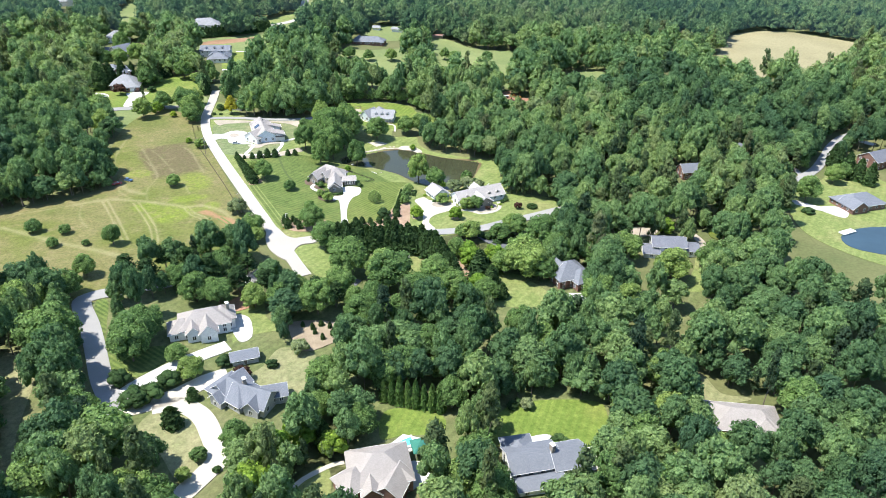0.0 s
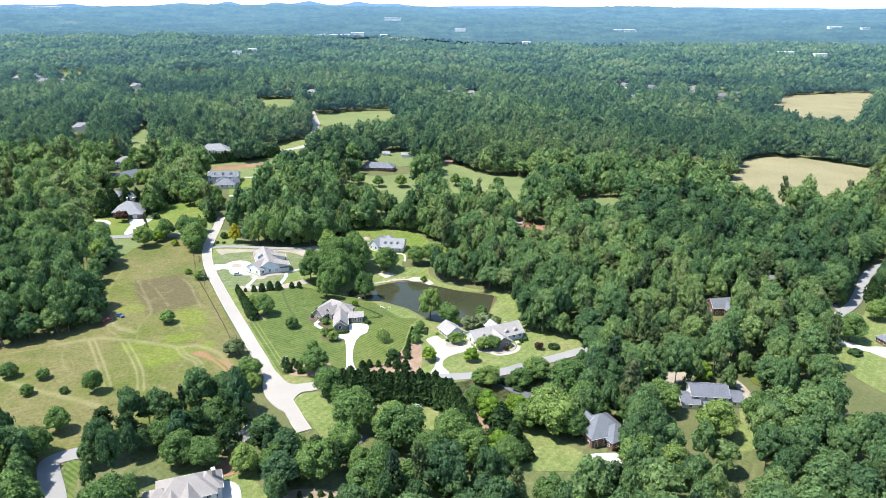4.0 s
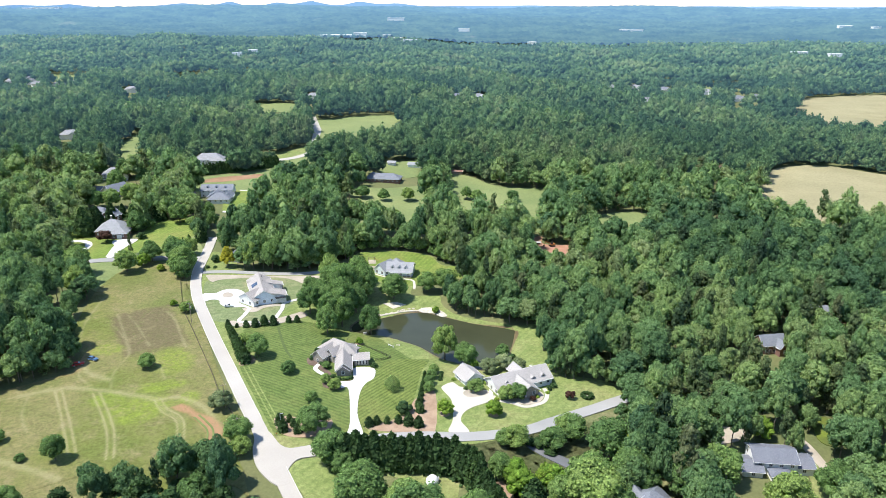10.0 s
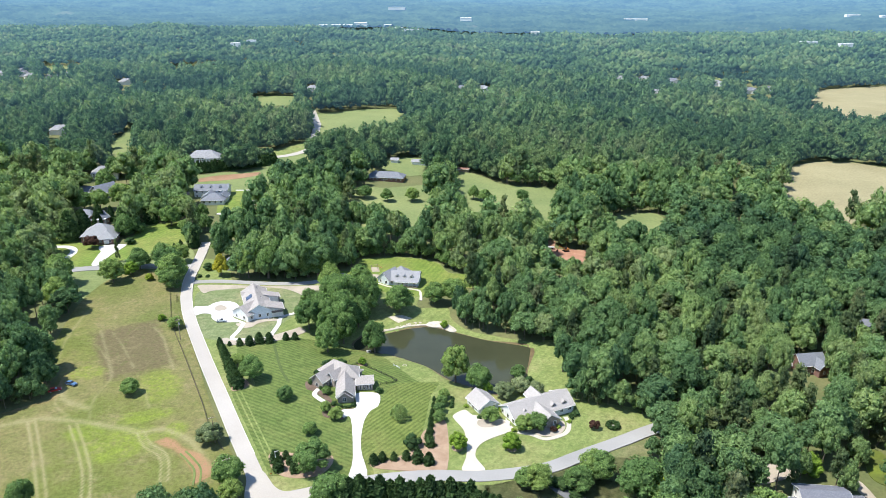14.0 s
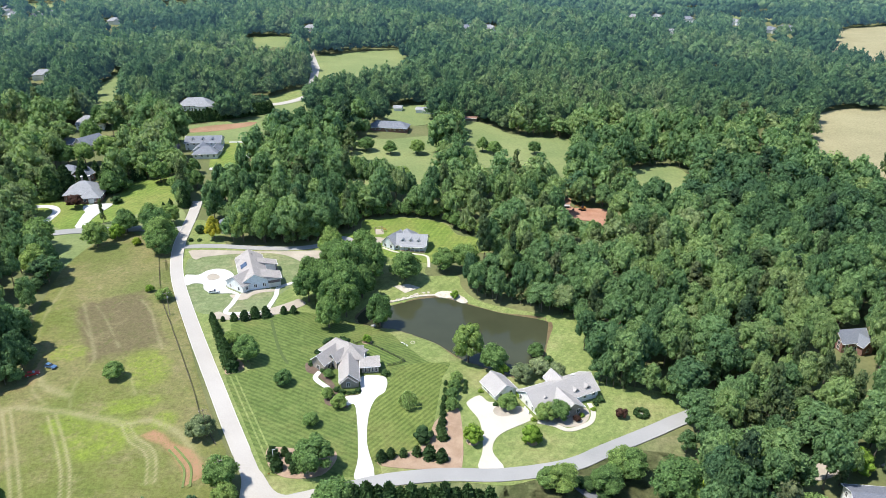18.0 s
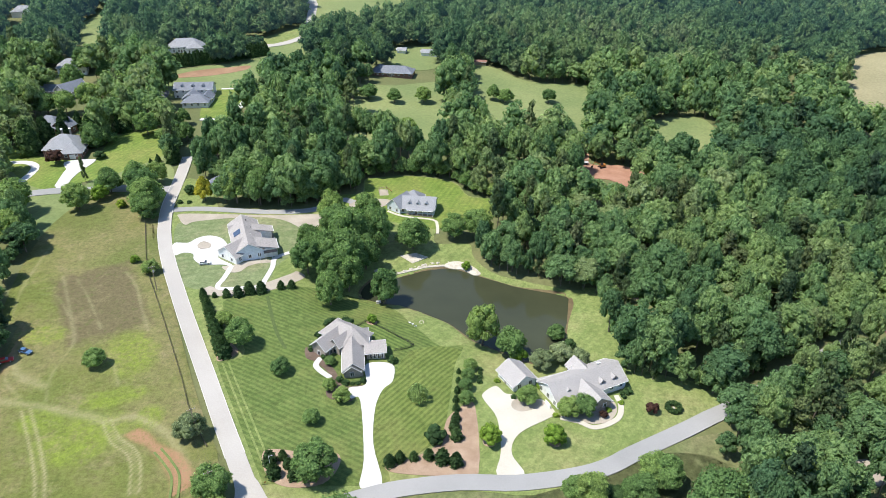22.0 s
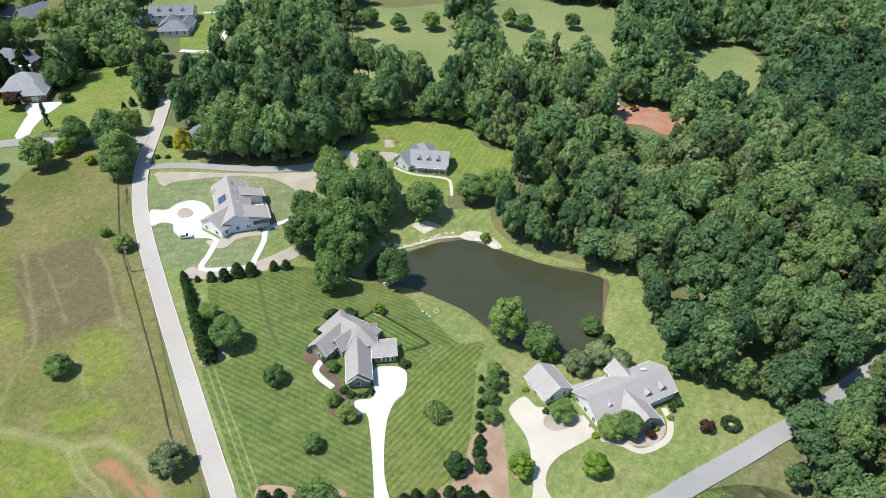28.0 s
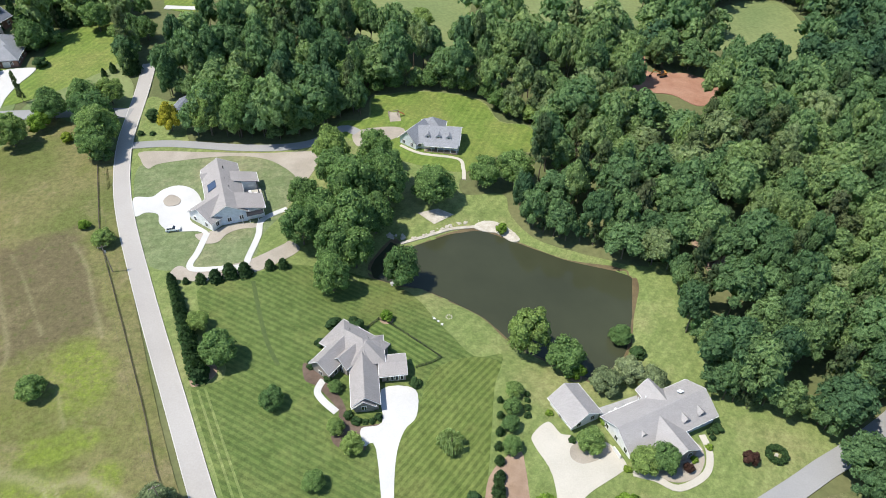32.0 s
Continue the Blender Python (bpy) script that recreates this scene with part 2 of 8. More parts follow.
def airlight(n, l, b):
    """Backdrop only: haze put in as blue emission on far woods and hills, growing with their range."""
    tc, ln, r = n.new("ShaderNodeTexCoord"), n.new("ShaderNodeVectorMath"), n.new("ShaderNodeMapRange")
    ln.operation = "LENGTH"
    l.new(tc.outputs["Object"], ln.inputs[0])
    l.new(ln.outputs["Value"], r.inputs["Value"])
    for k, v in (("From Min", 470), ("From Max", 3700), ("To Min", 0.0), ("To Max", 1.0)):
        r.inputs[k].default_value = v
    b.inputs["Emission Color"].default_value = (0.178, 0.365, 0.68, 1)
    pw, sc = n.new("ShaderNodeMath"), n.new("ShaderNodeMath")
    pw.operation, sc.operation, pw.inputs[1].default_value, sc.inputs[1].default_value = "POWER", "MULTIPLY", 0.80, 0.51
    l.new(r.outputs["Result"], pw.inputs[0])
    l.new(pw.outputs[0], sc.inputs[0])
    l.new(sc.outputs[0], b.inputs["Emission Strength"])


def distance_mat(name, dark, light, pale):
    """Backdrop woods and hills, kilometres off, with paler clearings and haze as emission."""
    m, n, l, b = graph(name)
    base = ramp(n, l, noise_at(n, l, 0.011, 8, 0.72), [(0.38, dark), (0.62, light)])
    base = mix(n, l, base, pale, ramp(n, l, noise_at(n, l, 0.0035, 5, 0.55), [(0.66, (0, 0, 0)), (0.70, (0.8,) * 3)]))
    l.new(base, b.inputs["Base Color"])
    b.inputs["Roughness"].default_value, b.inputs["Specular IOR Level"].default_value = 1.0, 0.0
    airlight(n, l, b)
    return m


M = {
    "litter": surface("forest_floor", (0.092, 0.112, 0.042), (0.140, 0.142, 0.062), 0.05, 0.95, 20, None, 0.6),
    "lawn": stripes("lawn", (0.150, 0.190, 0.064), (0.168, 0.208, 0.072), (0.250, 0.232, 0.112), 35, 2.4),
    "dry_lawn": stripes("dry_lawn", (0.205, 0.208, 0.110), (0.225, 0.226, 0.120), (0.280, 0.250, 0.150), 35, 2.4),
    "patchy_lawn": stripes("patchy_lawn", (0.140, 0.172, 0.082), (0.156, 0.188, 0.090), (0.270, 0.235, 0.150), 80, 3.0),
    "fresh_lawn": stripes("fresh_lawn", (0.118, 0.172, 0.036), (0.140, 0.194, 0.042), (0.200, 0.200, 0.066), 20, 2.0),
    "thin_grass": stripes("thin_grass", (0.112, 0.132, 0.055), (0.128, 0.148, 0.062), (0.175, 0.158, 0.088), 35, 2.4),
    "striped": stripes("striped_lawn", (0.080, 0.116, 0.033), (0.108, 0.146, 0.042), (0.172, 0.17, 0.060), 117, 1.32),
    "striped_right": stripes("cross_striped_lawn", (0.088, 0.120, 0.031), (0.128, 0.162, 0.044), (0.168, 0.168, 0.060), 36, 1.25),
    "striped_back": stripes("back_striped_lawn", (0.072, 0.112, 0.03), (0.118, 0.162, 0.045), (0.145, 0.16, 0.06), 125, 1.3),
    "dark_grass": surface("dark_grass", (0.06, 0.09, 0.028), (0.085, 0.115, 0.034), 0.5, 0.9, 8),
    "meadow": meadow_mat("meadow"),
    "field": surface("dry_field", (0.222, 0.202, 0.112), (0.282, 0.256, 0.146), 0.03, 0.95, 30, None, 0.4),
    "pasture": surface("pasture", (0.130, 0.172, 0.064), (0.195, 0.222, 0.088), 0.03, 0.95, 30, None, 0.4),
    "road": surface("road_chipseal", (0.335, 0.312, 0.282), (0.392, 0.368, 0.335), 0.05, 0.85, 60, None, 0.2, grain=0.16),
    "side_road": surface("asphalt_grey", (0.235, 0.235, 0.23), (0.30, 0.295, 0.288), 0.06, 0.85, 60, None, 0.2, grain=0.16),
    "dark_road": surface("asphalt_dark", (0.10, 0.105, 0.115), (0.15, 0.155, 0.165), 0.1, 0.8, 50, None, 0.2, grain=0.16),
    "kerb": surface("kerb_concrete", (0.46, 0.44, 0.40), (0.55, 0.53, 0.49), 0.3, 0.85, 20),
    "concrete": surface("concrete", (0.45, 0.44, 0.415), (0.54, 0.53, 0.50), 0.12, 0.8, 30, None, 0.15, grain=0.16),
    "tan_concrete": surface("tan_concrete", (0.42, 0.39, 0.325), (0.50, 0.465, 0.395), 0.12, 0.8, 30, None, 0.15, grain=0.16),
    "gravel": surface("gravel", (0.29, 0.255, 0.205), (0.38, 0.335, 0.275), 0.2, 0.95, 40, None, 0.6),
    "clay": surface("red_clay", (0.27, 0.135, 0.085), (0.36, 0.21, 0.145), 0.2, 0.95, 14, None, 0.8),
    "machine": plain("worn_yellow_paint", (0.42, 0.20, 0.05), 0.5),
    "fence_wood": surface("dark_weathered_wood", (0.075, 0.06, 0.045), (0.13, 0.105, 0.08), 1.5, 0.9, 10),
    "mulch": surface("mulch", (0.25, 0.17, 0.115), (0.36, 0.265, 0.19), 0.3, 0.95, 25, None, 0.7),
    "tan_soil": surface("tan_soil", (0.24, 0.195, 0.135), (0.31, 0.255, 0.185), 0.25, 0.95, 14, None, 0.7),
    "bark_mulch": surface("bark_mulch", (0.085, 0.06, 0.045), (0.155, 0.112, 0.085), 0.5, 0.95, 25, None, 0.7),
    "red_soil": surface("red_soil", (0.20, 0.118, 0.070), (0.285, 0.178, 0.110), 0.12, 0.95, 18, None, 0.8),
    "mud": surface("wet_bank_clay", (0.09, 0.065, 0.035), (0.15, 0.115, 0.055), 0.4, 0.6, 12),
    "rock": surface("pale_rock", (0.36, 0.325, 0.26), (0.50, 0.46, 0.39), 0.8, 0.9, 8, None, 0.8),
    "flagstone": surface("flagstone", (0.27, 0.27, 0.27), (0.40, 0.39, 0.38), 0.7, 0.9, 6, None, 0.5),
    "water": water("pond_water", (0.036, 0.040, 0.022), 0.08),
    "lake": water("lake_water", (0.03, 0.055, 0.075)),
    "pool": water("pool_water", (0.10, 0.42, 0.48)),
    "algae": surface("algae_water", (0.06, 0.07, 0.03), (0.16, 0.21, 0.03), 0.12, 0.4, 10, None, 0.1),
    "leaf_wood": foliage("woodland_leaves", (0.108, 0.192, 0.088), (0.182, 0.288, 0.124), (0.258, 0.350, 0.138), False),
    "leaf_pine": foliage("pine_needles", (0.076, 0.124, 0.066), (0.128, 0.178, 0.084), (0.172, 0.214, 0.094), False),
    # leaves for the far woods, with haze emission over them
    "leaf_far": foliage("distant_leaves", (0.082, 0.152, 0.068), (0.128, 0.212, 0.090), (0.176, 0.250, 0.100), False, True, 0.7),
    "leaf": foliage("tree_leaves", (0.116, 0.200, 0.074), (0.186, 0.284, 0.096), (0.258, 0.344, 0.108), True),
    "leaf_dark": foliage("evergreen_leaves", (0.041, 0.079, 0.032), (0.060, 0.110, 0.041), (0.079, 0.134, 0.048), True),
    "leaf_thuja": foliage("arborvitae_leaves", (0.085, 0.160, 0.048), (0.110, 0.195, 0.058), (0.135, 0.220, 0.064), True),
    "leaf_light": foliage("young_leaves", (0.15, 0.26, 0.042), (0.21, 0.31, 0.05), (0.27, 0.34, 0.05), True),
    "leaf_gold": foliage("golden_leaves", (0.36, 0.33, 0.04), (0.41, 0.37, 0.05), (0.45, 0.39, 0.05), True),
    "leaf_grey": foliage("grey_leaves", (0.19, 0.235, 0.12), (0.25, 0.30, 0.155), (0.30, 0.34, 0.185), True),
    "leaf_willow": foliage("willow_leaves", (0.26, 0.36, 0.13), (0.30, 0.40, 0.15), (0.33, 0.42, 0.16), True),
    "leaf_purple": foliage("purple_leaves", (0.062, 0.034, 0.028), (0.080, 0.042, 0.034), (0.092, 0.046, 0.036), True),
    "tilled": surface("garden_rows", (0.10, 0.145, 0.045), (0.15, 0.19, 0.06), 0.3, 0.95, 10, None, 0.8),
    "bark": surface("bark", (0.10, 0.08, 0.06), (0.20, 0.165, 0.13), 1.5, 0.95, 8, None, 0.8),
    "dead_wood": surface("bare_dead_wood", (0.36, 0.32, 0.27), (0.50, 0.46, 0.40), 1.5, 0.95, 8, None, 0.6),
    "wood": surface("weathered_wood", (0.22, 0.17, 0.12), (0.33, 0.27, 0.20), 1.5, 0.9, 10),
    "black_metal": plain("black_metal", (0.025, 0.025, 0.028), 0.45, 0.2),
    "roof_tan": shingles("roof_taupe", (0.284, 0.262, 0.246), (0.344, 0.319, 0.302)),
    "roof_pale": shingles("roof_pale_taupe", (0.31, 0.292, 0.279), (0.37, 0.351, 0.337)),
    "roof_grey": shingles("roof_grey", (0.225, 0.232, 0.245), (0.285, 0.292, 0.305)),
    "roof_slate": shingles("roof_slate", (0.125, 0.135, 0.165), (0.175, 0.185, 0.215)),
    "roof_blue": shingles("roof_blue_grey", (0.138, 0.153, 0.182), (0.192, 0.207, 0.236)),
    "roof_green": shingles("roof_green", (0.03, 0.16, 0.12), (0.05, 0.21, 0.16)),
    "wall_white": plain("white_siding", (0.74, 0.74, 0.72), 0.6),
    "wall_grey": plain("grey_siding", (0.38, 0.38, 0.375), 0.7),
    "wall_blue": plain("pale_blue_siding", (0.64, 0.69, 0.74), 0.65),
    "wall_stone": surface("stone_veneer", (0.24, 0.205, 0.17), (0.36, 0.32, 0.27), 1.2, 0.9, 5, None, 0.6),
    "wall_brick": surface("red_brick_wall", (0.17, 0.095, 0.075), (0.25, 0.145, 0.115), 1.0, 0.9, 9, None, 0.5),
    "trim": plain("white_trim", (0.78, 0.78, 0.76), 0.5),
    "glass": plain("window_glass", (0.03, 0.035, 0.045), 0.08, 0.0, 0.8),
    "door": plain("painted_door", (0.16, 0.13, 0.11), 0.5),
    "garage": plain("garage_door", (0.70, 0.69, 0.66), 0.5),
    "solar": plain("solar_panel", (0.035, 0.05, 0.09), 0.15, 0.1, 0.8),
    "red": plain("red_paint", (0.42, 0.03, 0.03), 0.4),
    "blue": plain("blue_paint", (0.06, 0.13, 0.24), 0.4),
    "white": plain("white_paint", (0.78, 0.78, 0.78), 0.35),
    "rubber": plain("rubber", (0.02, 0.02, 0.02), 0.8),
    # dark base includes the shade between crowns that the smooth sheet lacks
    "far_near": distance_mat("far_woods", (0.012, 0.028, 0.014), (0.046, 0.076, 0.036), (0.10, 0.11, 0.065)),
    # blue-grey haze is in the ridge's base colour as well as its emission
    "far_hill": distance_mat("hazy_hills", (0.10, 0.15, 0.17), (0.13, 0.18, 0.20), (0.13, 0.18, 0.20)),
}

# ---- the ground ----


def smooth_step(a, b, v):
    u = np.clip((v - a) / (b - a), 0, 1)
    return u * u * (3 - 2 * u)


def signed_distance(x, y, outline):
    """Metres to a closed outline, negative inside."""
    x, y = np.asarray(x, float), np.asarray(y, float)
    d, inside = np.full(np.broadcast(x, y).shape, 1e9), np.zeros(np.broadcast(x, y).shape, bool)
    for (ax, ay), (bx, by) in zip(outline, outline[1:] + outline[:1]):
        ux, uy = bx - ax, by - ay
        s = np.clip(((x - ax) * ux + (y - ay) * uy) / (ux * ux + uy * uy + 1e-9), 0, 1)
        d = np.minimum(d, np.hypot(x - ax - s * ux, y - ay - s * uy))
        inside ^= ((ay > y) != (by > y)) & (x < (bx - ax) * (y - ay) / (by - ay + 1e-12) + ax)
    return np.where(inside, -d, d)


def line_distance(x, y, points):
    d = np.full(np.shape(x), 1e9)
    for (ax, ay), (bx, by) in zip(points, points[1:]):
        ux, uy = bx - ax, by - ay
        s = np.clip(((x - ax) * ux + (y - ay) * uy) / (ux * ux + uy * uy + 1e-9), 0, 1)
        d = np.minimum(d, np.hypot(x - ax - s * ux, y - ay - s * uy))
    return d


# the plan, in its own units: outlines and centre lines
main_road = [(-41.5, 190.0), (-44.6, 195.3), (-50.2, 205.7), (-56.0, 216.7), (-62.0, 227.7), (-68.0, 238.7), (-74.0, 250.0), (-80.9, 262.9), (-88.0, 276.2), (-97.8, 295.2), (-102.7, 305.1), (-107.5, 315.9), (-111.8, 327.9), (-115.3, 341.0), (-117.4, 354.9), (-119.2, 367.7), (-122, 384)]
junction = [(-56.6, 222.0), (-51.9, 215.9), (-48.1, 214.6), (-42.5, 216.6), (-41.6, 212.0), (-46.2, 209.8), (-47.7, 204.6), (-46.2, 200.5), (-49.6, 199.5), (-55.2, 205.2), (-58.3, 211.8), (-59.4, 217.8), (-60.6, 222.0)]
cross_street = [(-118.4, 354.9), (-134.0, 354.9), (-146.9, 353.2), (-161.1, 351.6), (-174.8, 346.9)]
side_street = [(-52.4, 209.8), (-47.2, 212.9), (-40.0, 215.3), (-33.5, 218.0), (-26.5, 220.4), (-14.4, 222.6), (-2.1, 223.1), (10.5, 225.8), (17.6, 228.6), (24.0, 232.6), (37.9, 240.7), (44.7, 244.9), (51.2, 248.6), (61.5, 255.2), (72.0, 262.7), (95, 277)]
west_street = [(-70, 188), (-93.9, 178.7), (-102.1, 174.3), (-102.0, 170.3), (-95.8, 160.9), (-90.0, 150.7), (-82.4, 137.0), (-74.5, 126.3)]
drive_b = [(-34.8, 220.3), (-34.8, 228.0), (-37.5, 245.8), (-39.8, 246.3), (-40.6, 250.0), (-36.8, 251.5), (-37.5, 259.0), (-31.0, 259.4), (-30.4, 253.2), (-32.6, 249.8), (-33.8, 243.5), (-33.2, 232.3), (-30.4, 221.4)]
walk_b = [(-49.1, 260.8), (-49.9, 258.1), (-48.5, 255.9), (-45.6, 253.4)]
drive_c = [(-6.6, 225.0), (-5.4, 231.6), (-5.6, 241.6), (-8.3, 247.5), (-8.6, 250.0), (-5.3, 253.2), (-3.2, 250.6), (-1.0, 250.1), (1.4, 246.9), (5.2, 249.1), (8.1, 244.8), (7.0, 242.9), (0.5, 238.5), (-2.3, 235.0), (-3.0, 230.7), (-0.8, 225.3)]
walk_c = [(9.1, 242.8), (13.1, 241.8), (16.8, 240.1), (22.3, 243.0), (24.2, 247.3), (23.8, 251.3)]
bed_c = [(-30.0, 226.3), (-23.8, 229.1), (-18.8, 233.6), (-17.1, 240.9), (-13.6, 245.3), (-10.6, 245.5), (-10.5, 225.3), (-15.6, 224.1), (-27.5, 224.4)]
bed_road = [(-56.3, 229.1), (-50.0, 229.4), (-47.3, 227.5), (-40.9, 229.3), (-39.7, 225.8), (-42.4, 220.9), (-49.0, 219.7), (-54.0, 222.3)]
bed_hedge = [(-87.0, 287.6), (-87.4, 290.0), (-85.9, 291.5), (-82.7, 290.7), (-72.1, 293.4), (-64.5, 299.4), (-62.6, 301.2), (-60.0, 298.4), (-67.3, 291.0), (-79.1, 286.9)]
bed_front = [(-85.5, 302.1), (-82.5, 299.4), (-79.5, 299.9), (-78.0, 302.8), (-75.3, 304.8), (-71.0, 305.8), (-71.5, 307.1), (-77.1, 306.8), (-81.3, 304.1), (-83.7, 303.0)]
bed_hedge2 = [(-74.9, 266.5), (-70.7, 263.3), (-70.7, 260.5), (-73.8, 258.1), (-75.2, 260.3)]
bed_b = [(-53.5, 264.9), (-52.8, 260.7), (-50.0, 259.0), (-45.2, 253.5), (-46.1, 249.3), (-44.7, 246.1), (-39.4, 245.5), (-40.1, 248.7), (-36.4, 251.3), (-42.1, 250.6), (-44.8, 256.1), (-49.2, 261.3)]
pond = [(-43.1, 298.0), (-38.5, 306.5), (-34.8, 303.5), (-24.5, 309.0), (-16.5, 310.8), (-7.0, 305.5), (4.0, 299.5), (18.4, 295.0), (16.0, 282.0), (12.8, 271.4), (5.9, 264.6), (1.8, 266.4), (-10.0, 273.9), (-16.5, 281.8), (-25.0, 287.3), (-30.2, 290.3), (-37.5, 291.8), (-42.5, 294.2)]
drive_a = [(-104.6, 315.6), (-100.2, 316.2), (-98.2, 319.4), (-94.8, 321.2), (-90.5, 319.7), (-87.3, 315.2), (-87.5, 312.1), (-88.2, 307.7), (-82.9, 303.7), (-83.0, 302.3), (-85.2, 303.6), (-91.5, 303.3), (-95.1, 306.0), (-96.6, 309.5), (-99.8, 310.0), (-102.0, 308.6)]
island_a = [(-96.8, 314.8), (-95.6, 317.2), (-92.8, 315.7), (-92.6, 313.4), (-95.2, 312.6)]
path_a = [(-82.8, 303.0), (-83.2, 296.2), (-83.9, 292.3), (-82.6, 290.5), (-76.7, 291.1), (-71.7, 292.2), (-71.1, 295.5), (-70.4, 302.8), (-70.6, 308.5), (-65.3, 313.2)]
gravel_a = [(-108.5, 336.0), (-90.8, 336.4), (-77.2, 336.6), (-61.8, 338.4), (-60.2, 334.9), (-62.8, 324.4), (-67.6, 329.2), (-74.7, 334.0), (-85.2, 334.9), (-101.7, 331.0), (-105.0, 328.2), (-108.4, 332.5)]
track_d = [(-113.0, 338.6), (-102.3, 340.0), (-84.1, 339.0), (-71.5, 339.7), (-62.4, 343.0), (-55.7, 350.2), (-51.2, 348.5)]
pad_d = [(-52.3, 348.5), (-43.7, 352.0), (-38.1, 351.5), (-39.0, 347.5), (-49.4, 341.1)]
yard = [(-63.7, 235.5), (-79.8, 264.3), (-94.9, 291.5), (-101.8, 305.1), (-109.5, 328.0), (-113.7, 346.8), (-116.2, 363.5), (-109.3, 362.1), (-103.4, 359.3), (-97.8, 341.8), (-87.1, 340.1), (-62.3, 343.2), (-56.7, 346.9), (-57.2, 354.2), (-49.1, 356.3), (-49.2, 367.3), (-45.0, 370.0), (-31.1, 373.1), (-15.1, 369.2), (-9.5, 358.0), (-0.3, 355.8), (1.6, 342.9), (-7.0, 342.2), (-12.8, 337.7), (-20.8, 330.6), (-20.8, 323.0), (-10.4, 323.4), (-8.6, 315.1), (-1.4, 305.9), (16.9, 298.5), (24.9, 295.2), (25.3, 276.9), (26.4, 262.0), (30.4, 256.1), (42.2, 254.7), (45.2, 251.1), (48.6, 248.8), (6.6, 222.3), (-11.1, 220.5), (-36.0, 219.5), (-44.1, 211.8), (-51.4, 211.4)]
stripe_lawn = [(-74.3, 257.5), (-72.2, 258.5), (-68.7, 263.0), (-80.1, 283.6), (-68.9, 289.7), (-56.9, 294.0), (-37.2, 291.4), (-25.7, 277.1), (-19.1, 269.1), (-13.1, 270.1), (-15.2, 261.2), (-17.1, 242.1), (-18.8, 235.2), (-23.9, 229.6), (-30.0, 226.8), (-30.4, 221.4), (-53.6, 220.4), (-55.0, 221.5), (-64.8, 239.5)]
meadow = [(-116.0, 334.4), (-136.7, 351.1), (-145.9, 346.2), (-148.6, 319.0), (-138.5, 278.0), (-129.1, 269.0), (-125.8, 252.0), (-141.7, 239.6), (-157.2, 229.7), (-180.8, 219.5), (-180.7, 192.1), (-152.8, 175.9), (-135.4, 189.2), (-113.0, 185.6), (-109.4, 193.3), (-90.4, 205.2), (-72.3, 214.2), (-66.2, 220.9), (-56.3, 211.1), (-58.2, 211.1), (-66.0, 228.4), (-62.5, 222.9), (-77.9, 250.1), (-112.1, 320.7), (-116.0, 328.1), (-112.1, 318.1)]
corner_lawn = [(-47.5, 205.3), (-43.0, 210.9), (-35.4, 207.0), (-30.6, 184.1), (-33.3, 182.8), (-39.2, 192.0)]
tent_lawn = [(-22.5, 207.7), (-10.3, 208.2), (-4.7, 204.7), (-4.7, 196.7), (-7.6, 189.0), (-10.0, 196.3), (-14.9, 202.6), (-22.2, 204.8)]
dark_drive = [(-32.2, 190.3), (-24.4, 186.6)]
lawn_n = [(17.6, 195.7), (26.1, 195.7), (33.7, 187.0), (37.2, 182.7), (37.6, 178.1), (17.7, 177.0), (19.5, 186.1)]
mulch_n = [(5.7, 204.1), (8.1, 197.6), (9.8, 193.9)]
lawn_g = [(91.4, 219.9), (94.2, 218.5), (92.6, 205.3), (84.7, 189.7), (78.3, 190.6), (86.2, 203.7)]
front_g = [(66.6, 230.2), (73.1, 233.2), (80.9, 231.8), (78.4, 227.4), (65.5, 223.4)]
drive_g = [(91.7, 231.5), (94.4, 224.9), (94.8, 214.0), (96.0, 211.1)]
pond_g = [(104.2, 239.2), (108.6, 237.6), (103.0, 225.2), (99.5, 228.4)]
lawn_j = [(-98.3, 170.4), (-95.3, 172.5), (-86.1, 150.8), (-71.6, 152.2), (-66.9, 146.6), (-77.1, 137.9), (-83.8, 142.9)]
lawn_j2 = [(-58.3, 180.3), (-52.7, 180.7), (-48.6, 166.7), (-43.3, 161.4), (-52.8, 157.3), (-55.4, 155.4)]
patio_j = [(-61.4, 173.9), (-56.5, 177.3), (-54.5, 171.2), (-59.4, 169.0)]
lawn_k = [(-44.9, 144.4), (-41.7, 152.7), (-32.2, 149.9), (-31.9, 142.0), (-32.9, 136.1), (-33.6, 129.1), (-38.8, 133.0), (-46.1, 136.9), (-48.6, 139.7)]
bed_k = [(-41.6, 163.3), (-32.4, 165.7), (-19.7, 161.9), (-19.3, 157.4), (-26.0, 157.0), (-35.4, 151.4)]
isle_k = [(-66.6, 126.5), (-61.0, 128.0), (-53.9, 121.9), (-50.1, 116.0), (-50.1, 111.5), (-54.0, 106.1), (-60.4, 113.4), (-67.8, 120.2)]
drive_k = [(-74.5, 126.3), (-64.7, 131.2), (-57.6, 137.9), (-52.8, 141.0)]
loop_k = [(-67.1, 127.8), (-61.4, 129.3), (-55.0, 125.6), (-50.3, 118.4), (-47.5, 112.7), (-49.6, 107.2), (-52.6, 101.6)]
drive_j = [(-76.9, 130.2), (-72.3, 137.3), (-65.4, 145.1), (-55.8, 152.8)]
left_strip = [(-111.8, 145.3), (-103.4, 143.9), (-98.8, 136.5), (-93.3, 117.2), (-88.3, 110.5), (-85.6, 100.8), (-87.9, 100.8)]
